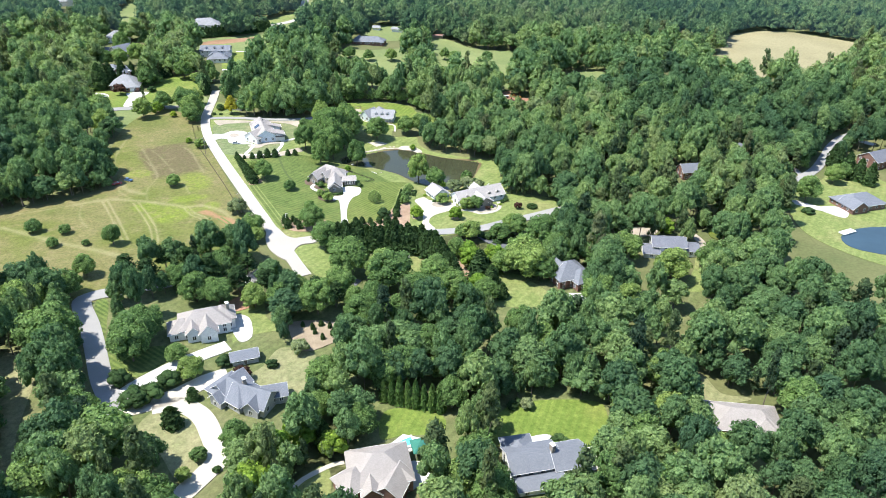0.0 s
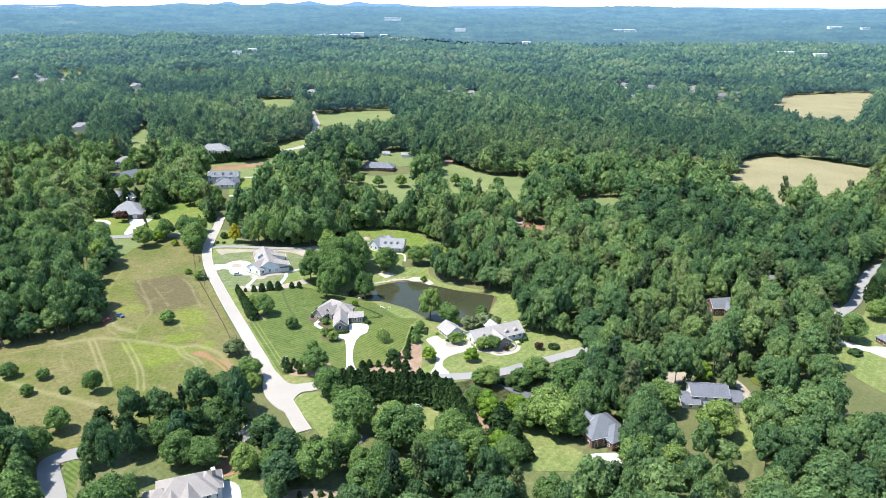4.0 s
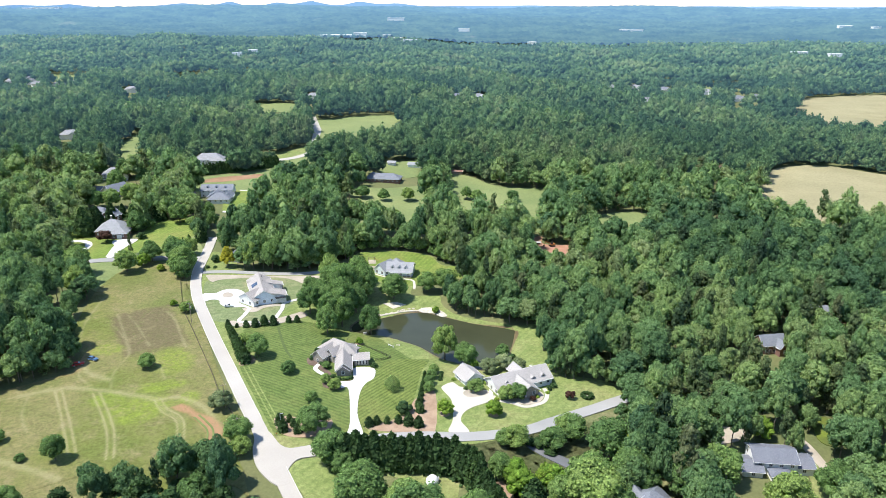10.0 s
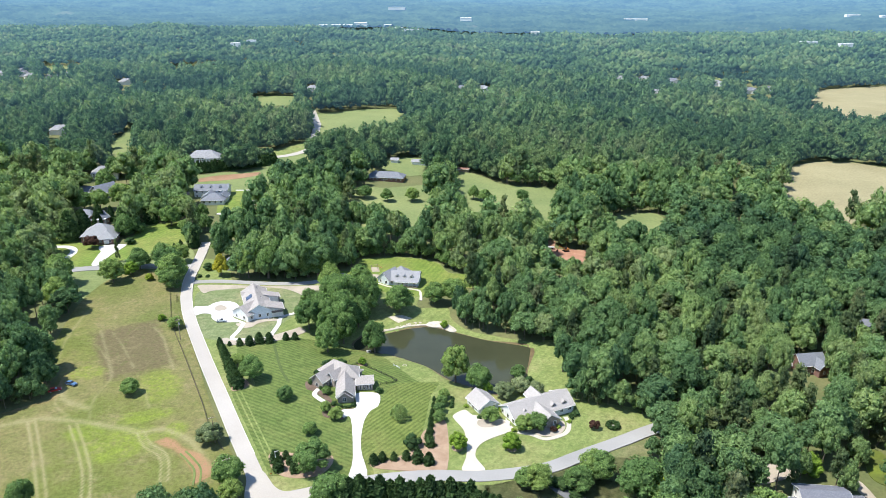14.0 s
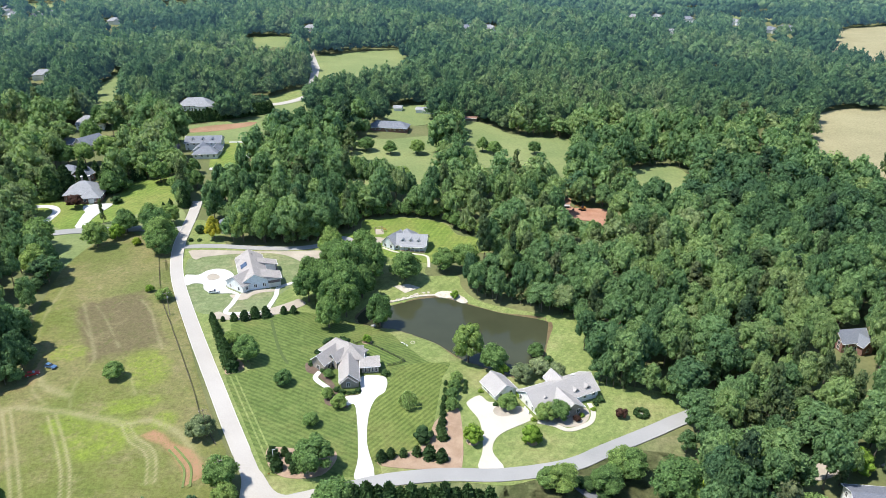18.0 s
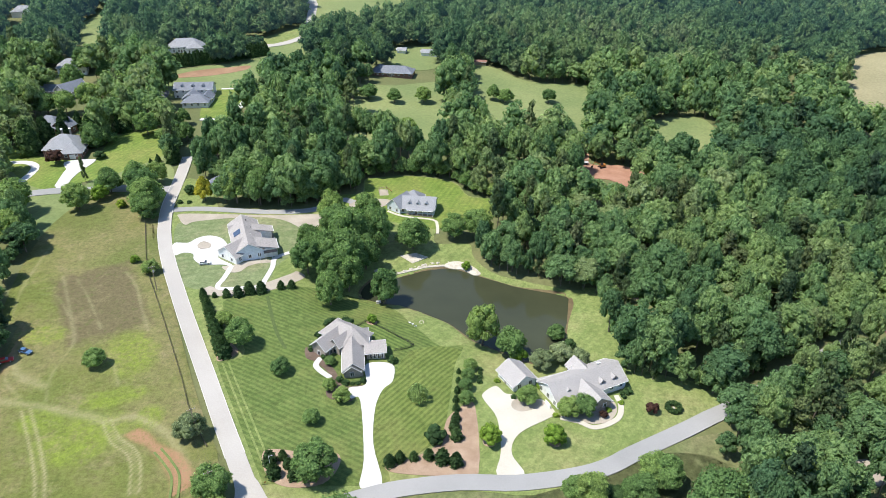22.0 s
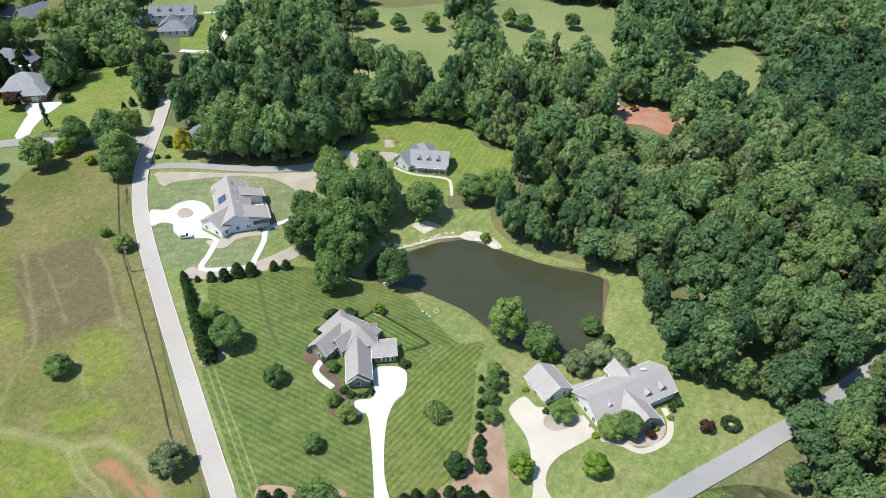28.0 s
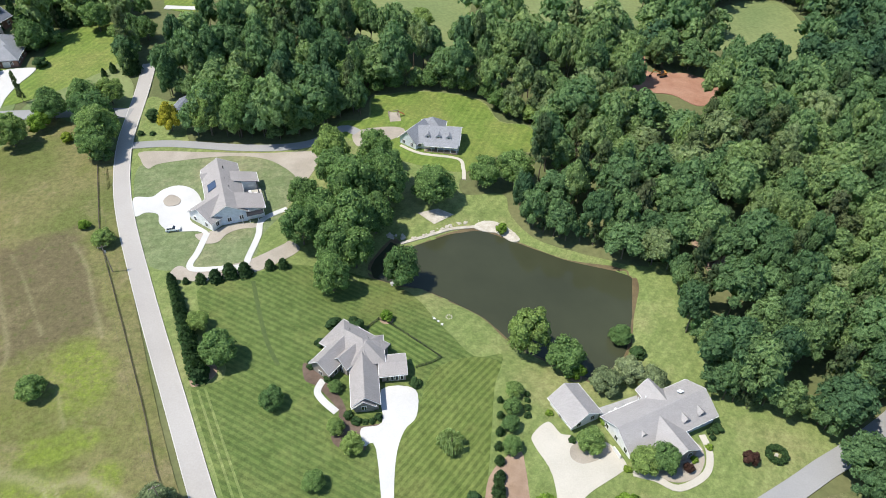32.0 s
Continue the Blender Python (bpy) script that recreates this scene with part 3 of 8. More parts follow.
lawn_l = [(-12.8, 128.8), (-6.5, 130.4), (1.2, 128.1), (1.2, 123.0), (-3.6, 121.6), (-7.9, 121.4), (-13.1, 119.9)]
lawn_l2 = [(-30.7, 103.8), (-28.3, 108.0), (-24.8, 111.4), (-22.7, 108.2), (-22.8, 102.6), (-29.7, 102.3)]
lawn_m = [(15.0, 130.1), (23.9, 134.7), (38.2, 135.4), (41.2, 131.3), (38.4, 118.5), (34.0, 118.4), (29.9, 119.4), (26.0, 122.9), (12.4, 118.6)]
lawn_o = [(64.7, 145.4), (69.9, 147.1), (72.3, 139.6), (78.6, 138.3), (78.1, 136.9), (66.6, 134.4), (62.0, 134.9)]
lake = [(148.0, 227.8), (158.0, 234.7), (169.6, 236.4), (189.1, 236.0), (174.3, 212.5), (150.4, 217.7)]
lake_lawn = [(142.1, 259.2), (151.3, 270.8), (168.6, 283.4), (183.2, 306.1), (183.2, 292.2), (193.9, 279.5), (192.0, 236.0), (170.3, 202.1), (153.0, 207.0), (139.5, 223.2), (136.6, 238.4)]
east_road = [(146.2, 270.0), (151.1, 275.6), (159.9, 284.3), (170.3, 294.1), (181.5, 309.0), (190.6, 321.8), (201.3, 333.9), (211.5, 341.1), (226.8, 351.2)]
east_drive = [(206.5, 336.5), (210.5, 330.6), (214.0, 325.5)]
drive_p = [(142.9, 261.2), (145.9, 257.2), (151.3, 252.8), (155.0, 251.0)]
field_e = [(-167.5, 489.0), (-152.0, 498.5), (-136.0, 507.5), (-121.0, 516.0), (-116.0, 502.0), (-117.0, 474.0), (-139.0, 469.0), (-161.0, 468.0)]
soil_e = [(-162.5, 481.0), (-153.4, 492.0), (-137.2, 499.0), (-125.5, 503.0), (-127.2, 494.5), (-144.2, 484.0)]
lawn_h = [(-160.0, 357.8), (-157.5, 381.0), (-159.1, 403.4), (-144.7, 412.0), (-135.6, 404.2), (-132.2, 385.4), (-138.7, 374.7), (-147.6, 364.4)]
lawn_h2 = [(-191.0, 376.7), (-179.7, 363.6), (-168.0, 354.5), (-159.9, 354.7), (-163.3, 377.3), (-176.6, 380.5), (-198.6, 391.0)]
drive_h = [(-159.9, 356.2), (-162.4, 370.6), (-161.1, 377.4)]
loop_h = [(-176.4, 357.4), (-176.6, 370.2), (-181.9, 376.2), (-190.6, 376.0)]
lawn_i = [(-134.7, 461.5), (-118.2, 464.2), (-115.2, 450.6), (-113.8, 424.0), (-126.0, 422.6), (-131.5, 432.4)]
fld = [(-127.0, 716.0), (-108.0, 731.0), (-83.0, 752.0), (-44.0, 755.0), (-53.0, 717.0), (-79.0, 665.0), (-97.0, 649.0), (-112.0, 657.0)]
field_f = [(-72.5, 469.5), (-61.0, 477.9), (-45.1, 477.7), (-19.8, 486.6), (-18.9, 466.3), (-28.3, 450.9), (-43.6, 456.3), (-58.7, 456.5)]
yard_f = [(-55.0, 525.0), (-51.0, 546.0), (-26.0, 553.0), (-20.0, 530.0), (-25.2, 508.8), (-41.8, 505.0)]
field_f2 = [(-4.6, 520.7), (10.8, 513.2), (23.2, 496.5), (39.3, 492.2), (56.8, 492.2), (53.6, 465.5), (39.6, 467.7), (21.3, 473.1), (5.3, 466.8), (-5.3, 481.3)]
clear_r = [(69.5, 425.2), (80.5, 442.2), (94.1, 449.2), (106.7, 446.5), (107.0, 416.4), (97.4, 410.0), (91.1, 426.8), (76.2, 423.4)]
big_field = [(209.0, 518.0), (224.5, 550.0), (250.0, 567.0), (274.0, 567.0), (292.0, 549.0), (313.0, 523.0), (299.0, 503.0), (277.0, 496.0), (251.0, 500.0), (232.0, 488.0), (214.0, 486.0)]
mud = [(182.6, 560.7), (196.2, 571.5), (190.4, 532.7), (184.2, 528.2)]
far_field = [(409.0, 914.0), (462.0, 958.0), (567.0, 982.0), (520.0, 880.0), (463.0, 802.0), (424.0, 804.0), (414.0, 860.0)]
far_road = [(-136.1, 736.8), (-119.4, 667.5)]
far_road2 = [(-118.0, 667.7), (-110.9, 610.4), (-105.7, 573.8), (-120.1, 545.4), (-151.7, 535.6)]
left_field = [(-251.0, 563.0), (-259.0, 584.0), (-261.0, 619.0), (-268.0, 645.0), (-255.0, 632.0), (-243.0, 591.0)]
mid_field = [(-201.0, 765.0), (-213.0, 820.0), (-167.0, 824.0), (-154.0, 771.0)]
dirt = [(35.2, 388.7), (38.8, 401.7), (42.9, 402.1), (42.1, 391.8), (55.0, 391.6), (63.2, 383.7), (60.9, 375.5), (53.8, 371.6), (46.8, 377.8), (35.9, 379.3)]
fence_road = [(-118.5, 328.6), (-109.5, 305.4), (-105.6, 296.7), (-98.2, 283.3), (-88.1, 264.6), (-80.6, 250.5), (-74.9, 239.1), (-67.8, 228.7)]
fence_b = [(-42.1, 274.2), (-39.3, 278.3), (-25.6, 267.5), (-30.5, 264.5), (-31.6, 264.9)]
path_d = [(-38.5, 343.0), (-32.5, 339.4), (-22.4, 337.8), (-20.8, 333.5), (-20.6, 328.5)]
rocks = [(-39.7, 307.1), (-34.0, 306.8), (-26.1, 310.1), (-20.3, 312.8), (-13.5, 313.4), (-8.0, 307.5)]
garden_plot = [(-87.3, 232.6), (-85.0, 234.6), (-80.4, 232.1), (-73.7, 227.7), (-69.7, 222.9), (-68.4, 218.8), (-69.5, 216.4), (-71.8, 216.4), (-72.3, 219.2), (-73.8, 221.5), (-77.3, 225.1), (-82.0, 229.4)]
lawn_e3 = [(-168.8, 547.7), (-142.9, 554.1), (-129.3, 566.0), (-111.1, 597.4), (-105.7, 573.8), (-120.1, 545.4), (-151.7, 535.6)]
lane_n = [(14.0, 224.1), (17.4, 219.6), (21.1, 216.0), (24.7, 213.2), (28.5, 209.1)]
lawn_b_right = [(-31.1, 221.2), (-33.2, 232.3), (-33.8, 243.5), (-32.6, 249.8), (-30.4, 253.2), (-28.8, 260.9), (-26.2, 265.5), (-19.1, 268.9), (-13.7, 267.6), (-15.2, 261.1), (-17.1, 242.1), (-18.8, 235.2), (-23.9, 229.6), (-30.0, 226.5)]
lawn_b_back = [(-42.1, 274.2), (-39.3, 278.3), (-25.6, 267.5), (-30.5, 264.5), (-31.6, 264.9)]
mower_line = [(-68.4, 287.3), (-65.6, 279.2), (-62.3, 270.7), (-58.6, 264.0)]
YOUNG = [(-37.9, 278.0), (1.5, 265.1), (6.8, 235.1), (-7.8, 234.3)]
south_yard = [(-43.3, 220.2), (-19.6, 225.4), (-2.0, 223.5), (16.0, 228.5), (34.8, 233.5), (44.5, 227.3), (32.4, 199.6), (20.3, 179.7), (7.2, 174.6), (-24.3, 172.7), (-36.9, 182.6), (-46.5, 202.0)]
FAR_CLEARINGS = [[(-395.0, 1077.0), (-331.0, 1094.0), (-346.0, 1132.0), (-414.0, 1130.0)], [(-568.0, 1077.0), (-513.0, 1061.0), (-536.0, 1136.0), (-616.0, 1151.0)], [(342.0, 1098.0), (417.0, 1042.0), (409.0, 1017.0), (334.0, 1056.0)], [(-285.0, 985.0), (-262.0, 990.0), (-268.0, 1025.0), (-292.0, 1020.0)], [(1.0, 590.0), (14.0, 594.0), (12.0, 612.0), (0.0, 608.0)]]


WATER_LEVEL = 2.75


def height(x, y):
    x, y = np.asarray(x, float), np.asarray(y, float)
    base = 4.5 - 5.5 * np.tanh(x / 110) + 5 * smooth_step(330, 560, y)
    r = np.hypot(x, y - 250)
    far = smooth_step(600, 1600, r)
    base = base + far * (7 * np.sin(x / 260 + 1.3) * np.sin(y / 330) + 5 * np.sin((x + 2 * y) / 410))
    base = base + 66 * smooth_step(1700, 3700, r)
    d = signed_distance(x, y, pond)
    f = smooth_step(0, 22, d)
    low = 2.5 + np.clip(d, -6, 4) * 0.22
    return low * (1 - f) + base * f


def spread(a, b, step, end):
    mid = list(np.arange(a, b + 0.1, step))
    out, d = [], step
    v = b
    while v < end:
        d = min(d * 1.2, 170)
        v += d
        out.append(v)
    low, d, v = [], step, a
    while v > -end:
        d = min(d * 1.2, 170)
        v -= d
        low.append(v)
    return np.array(low[::-1] + mid + out)


GX, GY = spread(-219, 240, 3.0, 3740), spread(66, 420, 3.0, 3740)
GZ = height(GX[None, :], GY[:, None])


def ground_z(x, y):
    i, j = int(np.clip(np.searchsorted(GX, x) - 1, 0, len(GX) - 2)), int(np.clip(np.searchsorted(GY, y) - 1, 0, len(GY) - 2))
    u, v = (x - GX[i]) / (GX[i + 1] - GX[i]), (y - GY[j]) / (GY[j + 1] - GY[j])
    return float((GZ[j, i] * (1 - u) + GZ[j, i + 1] * u) * (1 - v) + (GZ[j + 1, i] * (1 - u) + GZ[j + 1, i + 1] * u) * v)


def raw_mesh(name, verts, faces, material, tint=None):
    """A mesh straight from arrays: faces all of one size."""
    me = bpy.data.meshes.new(name)
    verts, faces = np.asarray(verts, np.float32), np.asarray(faces, np.int32)
    k = faces.shape[1]
    me.vertices.add(len(verts))
    me.vertices.foreach_set("co", verts.ravel())
    me.loops.add(faces.size)
    me.loops.foreach_set("vertex_index", faces.ravel())
    me.polygons.add(len(faces))
    me.polygons.foreach_set("loop_start", np.arange(0, faces.size, k, dtype=np.int32))
    me.update(calc_edges=True)
    me.validate()
    if tint is not None:
        at = me.attributes.new("tint", "FLOAT", "POINT")
        at.data.foreach_set("value", np.asarray(tint, np.float32))
    me.materials.append(M[material])
    return me


def grid_faces(nx, ny):
    a = (np.arange(ny - 1)[:, None] * nx + np.arange(nx - 1)[None, :]).ravel()
    return np.stack([a, a + 1, a + nx + 1, a + nx], 1)


xx, yy = np.meshgrid(GX, GY)
ground = new("ground", raw_mesh("ground", np.stack([xx.ravel(), yy.ravel(), GZ.ravel()], 1), grid_faces(len(GX), len(GY)), "litter"))
tagged(ground, "rolling wooded ground with brown leaf litter and grass", "ground", kind="structure")
for p in ground.data.polygons:
    p.use_smooth = True


def curve(points, closed=False, steps=4):
    """Catmull-Rom through the points."""
    n, out = len(points), []
    for i in range(n if closed else n - 1):
        q = [points[(i + k) % n] if closed else points[min(max(i + k, 0), n - 1)] for k in (-1, 0, 1, 2)]
        for s in range(steps):
            t = s / steps
            out.append(tuple(0.5 * (2 * q[1][c] + (q[2][c] - q[0][c]) * t + (2 * q[0][c] - 5 * q[1][c] + 4 * q[2][c] - q[3][c]) * t * t
                                    + (3 * q[1][c] - q[0][c] - 3 * q[2][c] + q[3][c]) * t ** 3) for c in (0, 1)))
    return out if closed else out + [tuple(points[-1])]


def drape(name, outline, lift, material, label, category, kind="structure", rounded=True, flat=None, strip=False):
    """A sheet with the given outline that lies on the ground, with a skirt down into it."""
    pts = curve(outline, True, 4) if rounded else outline
    bm = bmesh.new()
    vs = [bm.verts.new((x, y, 0)) for x, y in pts]
    if strip:
        for i in range(len(vs) // 2 - 1):
            bm.faces.new((vs[i], vs[i + 1], vs[-2 - i], vs[-1 - i]))
    else:
        bm.faces.new(vs)
        bm.normal_update()
        bmesh.ops.triangulate(bm, faces=bm.faces[:])
    if flat is None:
        for values, axis in ((GX, 0), (GY, 1)):
            lo, hi = min(p[axis] for p in pts), max(p[axis] for p in pts)
            for v in values[(values > lo) & (values < hi)]:
                no = (1, 0, 0) if axis == 0 else (0, 1, 0)
                bmesh.ops.bisect_plane(bm, geom=bm.verts[:] + bm.edges[:] + bm.faces[:], plane_co=(v * no[0], v * no[1], 0), plane_no=no)
    for v in bm.verts:
        v.co.z = flat if flat is not None else ground_z(v.co.x, v.co.y) + lift + 0.1
    edge = [e for e in bm.edges if e.is_boundary]
    ext = bmesh.ops.extrude_edge_only(bm, edges=edge)
    for v in ext["geom"]:
        if isinstance(v, bmesh.types.BMVert):
            v.co.z -= 0.5
    bmesh.ops.recalc_face_normals(bm, faces=bm.faces[:])
    me = bpy.data.meshes.new(name)
    bm.to_mesh(me)
    bm.free()
    me.materials.append(M[material])
    ob = new(name, me)
    return tagged(ob, label, category, kind=kind)


def ribbon_outline(points, width, steps=4):
    pts = curve(points, False, steps)
    left, right = [], []
    for i, p in enumerate(pts):
        a, b = pts[max(i - 1, 0)], pts[min(i + 1, len(pts) - 1)]
        dx, dy = b[0] - a[0], b[1] - a[1]
        k = width / 2 / math.hypot(dx, dy)
        left.append((p[0] - dy * k, p[1] + dx * k))
        right.append((p[0] + dy * k, p[1] - dx * k))
    return left + right[::-1]


def along(points, gap):
    """Places at even gaps along a line."""
    out, rest = [], 0.0
    for (ax, ay), (bx, by) in zip(points, points[1:]):
        d = math.hypot(bx - ax, by - ay)
        while rest <= d:
            out.append((ax + (bx - ax) * rest / d, ay + (by - ay) * rest / d))
            rest += gap
        rest -= d
    return out


def shift_line(points, off):
    out = ribbon_outline(points, abs(off) * 2)
    half = len(out) // 2
    return out[:half] if off > 0 else out[half:][::-1]


def ribbon(name, points, width, lift, material, label, category):
    return drape(name, ribbon_outline(points, width), lift, material, label, category, rounded=False, strip=True)


# thin grass under the scattered trees round the first houses
for outline in ([(-75, 186), (-46, 186), (-26, 166), (-24, 100), (-104, 95), (-113, 150), (-100, 178)], [(-32, 136), (52, 140), (50, 99), (-30, 97)], [(0, 222), (45, 240), (60, 235), (40, 176), (12, 178), (4, 200)], south_yard):
    drape("rough_grass", outline, -0.02, "thin_grass", "thin pale grass under scattered trees", "grass")
# rough grass before the clearings
NEAR_OPEN = (meadow, lawn_n, lawn_g, corner_lawn, tent_lawn, lawn_j, lawn_j2, lawn_k, lawn_m, lawn_l, lawn_o, left_strip)
FAR_OPEN = (far_field, fld, field_f, field_f2, clear_r, big_field, field_e, lawn_h, lawn_h2, lawn_e3, left_field)
for k, (outline, eye, back) in enumerate([(o, (0, 0), 0.9) for o in NEAR_OPEN] + [(o, (-10, 72), f) for o in FAR_OPEN for f in ((0.96,) if o in (field_e, clear_r) else (0.95, 0.9, 0.86))]):
    drape("rough_grass", [(eye[0] + (x - eye[0]) * back, eye[1] + (y - eye[1]) * back) for x, y in outline], 0.005 + 0.001 * k, "meadow" if k == 0 else "field" if outline in (big_field, far_field) else "pasture" if outline in FAR_OPEN else "thin_grass", "rough grass at the margin of the trees", "grass")
ribbon("rough_grass", [(26.5, 299), (27.5, 277), (29.0, 263), (34, 257.5), (44, 254.5), (50, 250.5)], 6.5, 0.02, "lawn", "rough grass along the foot of the woods", "grass")
# lawns, meadow and fields
drape("meadow", meadow, 0.05, "meadow", "yellow-green rough meadow with worn tracks", "meadow")
drape("yard_lawn", yard, 0.05, "lawn", "pale green mown lawn round the houses and pond", "lawn")
drape("striped_lawn", stripe_lawn, 0.10, "striped", "dark green lawn mown in diagonal stripes", "lawn")
drape("striped_lawn", lawn_b_right, 0.12, "striped_right", "green lawn mown in stripes the other way", "lawn")
drape("striped_lawn", lawn_b_back, 0.13, "striped_back", "striped back lawn inside a black fence", "lawn", rounded=False)
drape("lawn", [(-56.2, 347.4), (-56.5, 353.8), (-48.6, 356.0), (-48.7, 366.8), (-44.7, 369.5), (-31.1, 372.6), (-15.5, 368.8), (-9.8, 357.6), (-0.8, 355.3), (1.0, 343.4), (-7.2, 342.7), (-13.2, 338.1), (-21.2, 331.6), (-37.0, 335.5), (-49.0, 343.5)], 0.09, "fresh_lawn", "bright green lawn round the blue house", "lawn")
drape("lawn", [(-95.5, 294.0), (-101.2, 306.5), (-107.6, 326.0), (-104.0, 332.0), (-86.0, 336.8), (-68.0, 334.0), (-63.4, 325.0), (-65.5, 313.0), (-69.5, 303.0), (-70.5, 294.5), (-83.0, 291.0), (-90.0, 290.0)], 0.07, "patchy_lawn", "patchy grey-green lawn round the villa", "lawn")
ribbon("grass_line", mower_line, 0.9, 0.14, "dark_grass", "darker line of rank grass across the lawn", "lawn")
for outline in (corner_lawn, tent_lawn, lawn_n, lawn_g, lawn_j2, lawn_l2, lake_lawn, lawn_e3):
    drape("lawn", outline, 0.05, "lawn", "pale green mown lawn between the trees", "lawn")
for outline in (lawn_k, isle_k, lawn_o, left_strip):
    drape("lawn", outline, 0.05, "dry_lawn", "dry pale lawn beside a drive", "lawn")
for outline in (lawn_l, lawn_m, lawn_h, lawn_h2):
    drape("lawn", outline, 0.05, "fresh_lawn", "rich green lawn beside a house", "lawn")
drape("lawn", lawn_j, 0.06, "striped_back", "green striped lawn beside a house", "lawn")
for outline in (fld, field_e, field_f, yard_f, field_f2, clear_r, left_field, mid_field):
    drape("pasture", outline, 0.06, "pasture", "green pasture among the woods", "pasture")
for outline in (big_field, far_field):
    drape("hay_field", outline, 0.06, "field", "straw-coloured mown hay field", "field")
for outline in FAR_CLEARINGS:
    drape("far_field", outline, 0.06, "pasture", "far pale green clearing among the woods", "field")
drape("soil_patch", soil_e, 0.12, "red_soil", "bare red soil in the field", "soil")
drape("soil_clearing", dirt, 0.12, "clay", "bare red clay building site in the woods", "soil")
drape("mud_bank", mud, 0.08, "bark_mulch", "dark muddy hollow beside the field", "soil")

for off in (-0.75, 0.75):
    ribbon("crop_row", shift_line([(-78.5, 228.3), (-75.2, 225.0), (-72.5, 221.5), (-71.0, 216.0)], off + 0.01), 0.5, 0.24, "tilled", "low green crop row in red soil", "crop row")
# water
middle = np.mean(np.array(pond), 0)
drape("pond_water", [(middle[0] + (x - middle[0]) * 1.10, middle[1] + (y - middle[1]) * 1.14) for x, y in pond], 0, "water", "dark still grey-green pond water", "pond", flat=WATER_LEVEL)
ribbon("pond_bank", curve(pond + pond[:1], False, 3), 1.5, 0.06, "mud", "wet reddish-brown bank at the waterline", "bank")
ribbon("stone_edging", [(-36.5, 305.6), (-33.9, 306.4), (-31.5, 307.4), (-28.0, 309.1), (-23.8, 310.9), (-18.0, 311.9)], 0.75, 0.25, "rock", "pale stone edging along the far bank", "bank")
drape("rock_shelf", [(-18.3, 311.7), (-16.6, 313.3), (-13.4, 313.4), (-9.9, 311.1), (-6.9, 307.2), (-9.0, 306.6), (-12.4, 309.5), (-15.9, 310.4)], 0.3, "rock", "pale bare rock shelf sloping into the pond", "bank")
drape("lake_water", lake, 0.15, "lake", "blue lake behind a lawn", "lake")
drape("algae_pond", pond_g, 0.15, "algae", "small brown pond with green algae", "pond")

# beds, drives and paths
for outline, mat in ((bed_c, "mulch"), (bed_road, "mulch"), (bed_hedge, "gravel"), (bed_front, "gravel"), (bed_hedge2, "mulch"), (bed_k, "tan_soil"), (front_g, "gravel"), (patio_j, "clay")):
    drape("planting_bed", outline, 0.15, mat, "brown bark planting bed", "planting bed")
drape("planting_bed", bed_b, 0.15, "bark_mulch", "dark mulch bed round the house front", "planting bed")
drape("driveway", drive_b, 0.17, "concrete", "pale concrete driveway with a parking pad", "driveway")
drape("driveway", drive_c, 0.16, "tan_concrete", "cream concrete driveway widening before the garages", "driveway")
drape("planting_bed", [(-1.4, 248.0), (-1.9, 245.6), (0.0, 244.3), (3.2, 245.3), (5.9, 247.1), (5.3, 248.3), (1.7, 248.8)], 0.2, "gravel", "pale gravel bed round a tree beside the garage", "planting bed")
drape("planting_bed", [(8.9, 242.6), (12.9, 242.2), (16.8, 241.2), (20.7, 242.6), (23.0, 246.2), (22.3, 249.4), (17.6, 246.1), (11.1, 243.7)], 0.14, "gravel", "pale gravel bed along the house front", "planting bed")
drape("driveway", drive_a, 0.16, "concrete", "white concrete turning circle before the house", "driveway")
drape("gravel_yard", gravel_a, 0.12, "gravel", "tan gravel strip behind the house", "driveway")
drape("gravel_yard", pad_d, 0.12, "gravel", "pale parking area beside the blue house", "driveway")
drape("planting_bed", island_a, 0.28, "gravel", "stone-edged island in the turning circle", "planting bed")
for line, w, mat, what in ((walk_b, 1.4, "concrete", "footpath"), (walk_c, 1.3, "tan_concrete", "footpath"), (path_a, 1.5, "concrete", "footpath"),
                           (path_d, 1.0, "tan_concrete", "footpath"), (mulch_n, 3.0, "mulch", "track"), (track_d, 3.2, "side_road", "driveway"),
                           (dark_drive, 3.5, "dark_road", "driveway"), (lane_n, 3.6, "dark_road", "driveway"), (drive_g, 3.0, "gravel", "driveway"), (drive_k, 5.2, "tan_concrete", "driveway"),
                           (loop_k, 4.8, "tan_concrete", "driveway"), (drive_j, 4.6, "concrete", "driveway"), (drive_h, 4.5, "concrete", "driveway"),
                           (loop_h, 3.0, "concrete", "driveway"), (drive_p, 4.0, "concrete", "driveway"), (east_drive, 4.0, "concrete", "driveway")):
    ribbon(what, line, w, 0.18, mat, "pale " + ("concrete footpath through the lawn" if what == "footpath" else "drive leading to a house"), what)

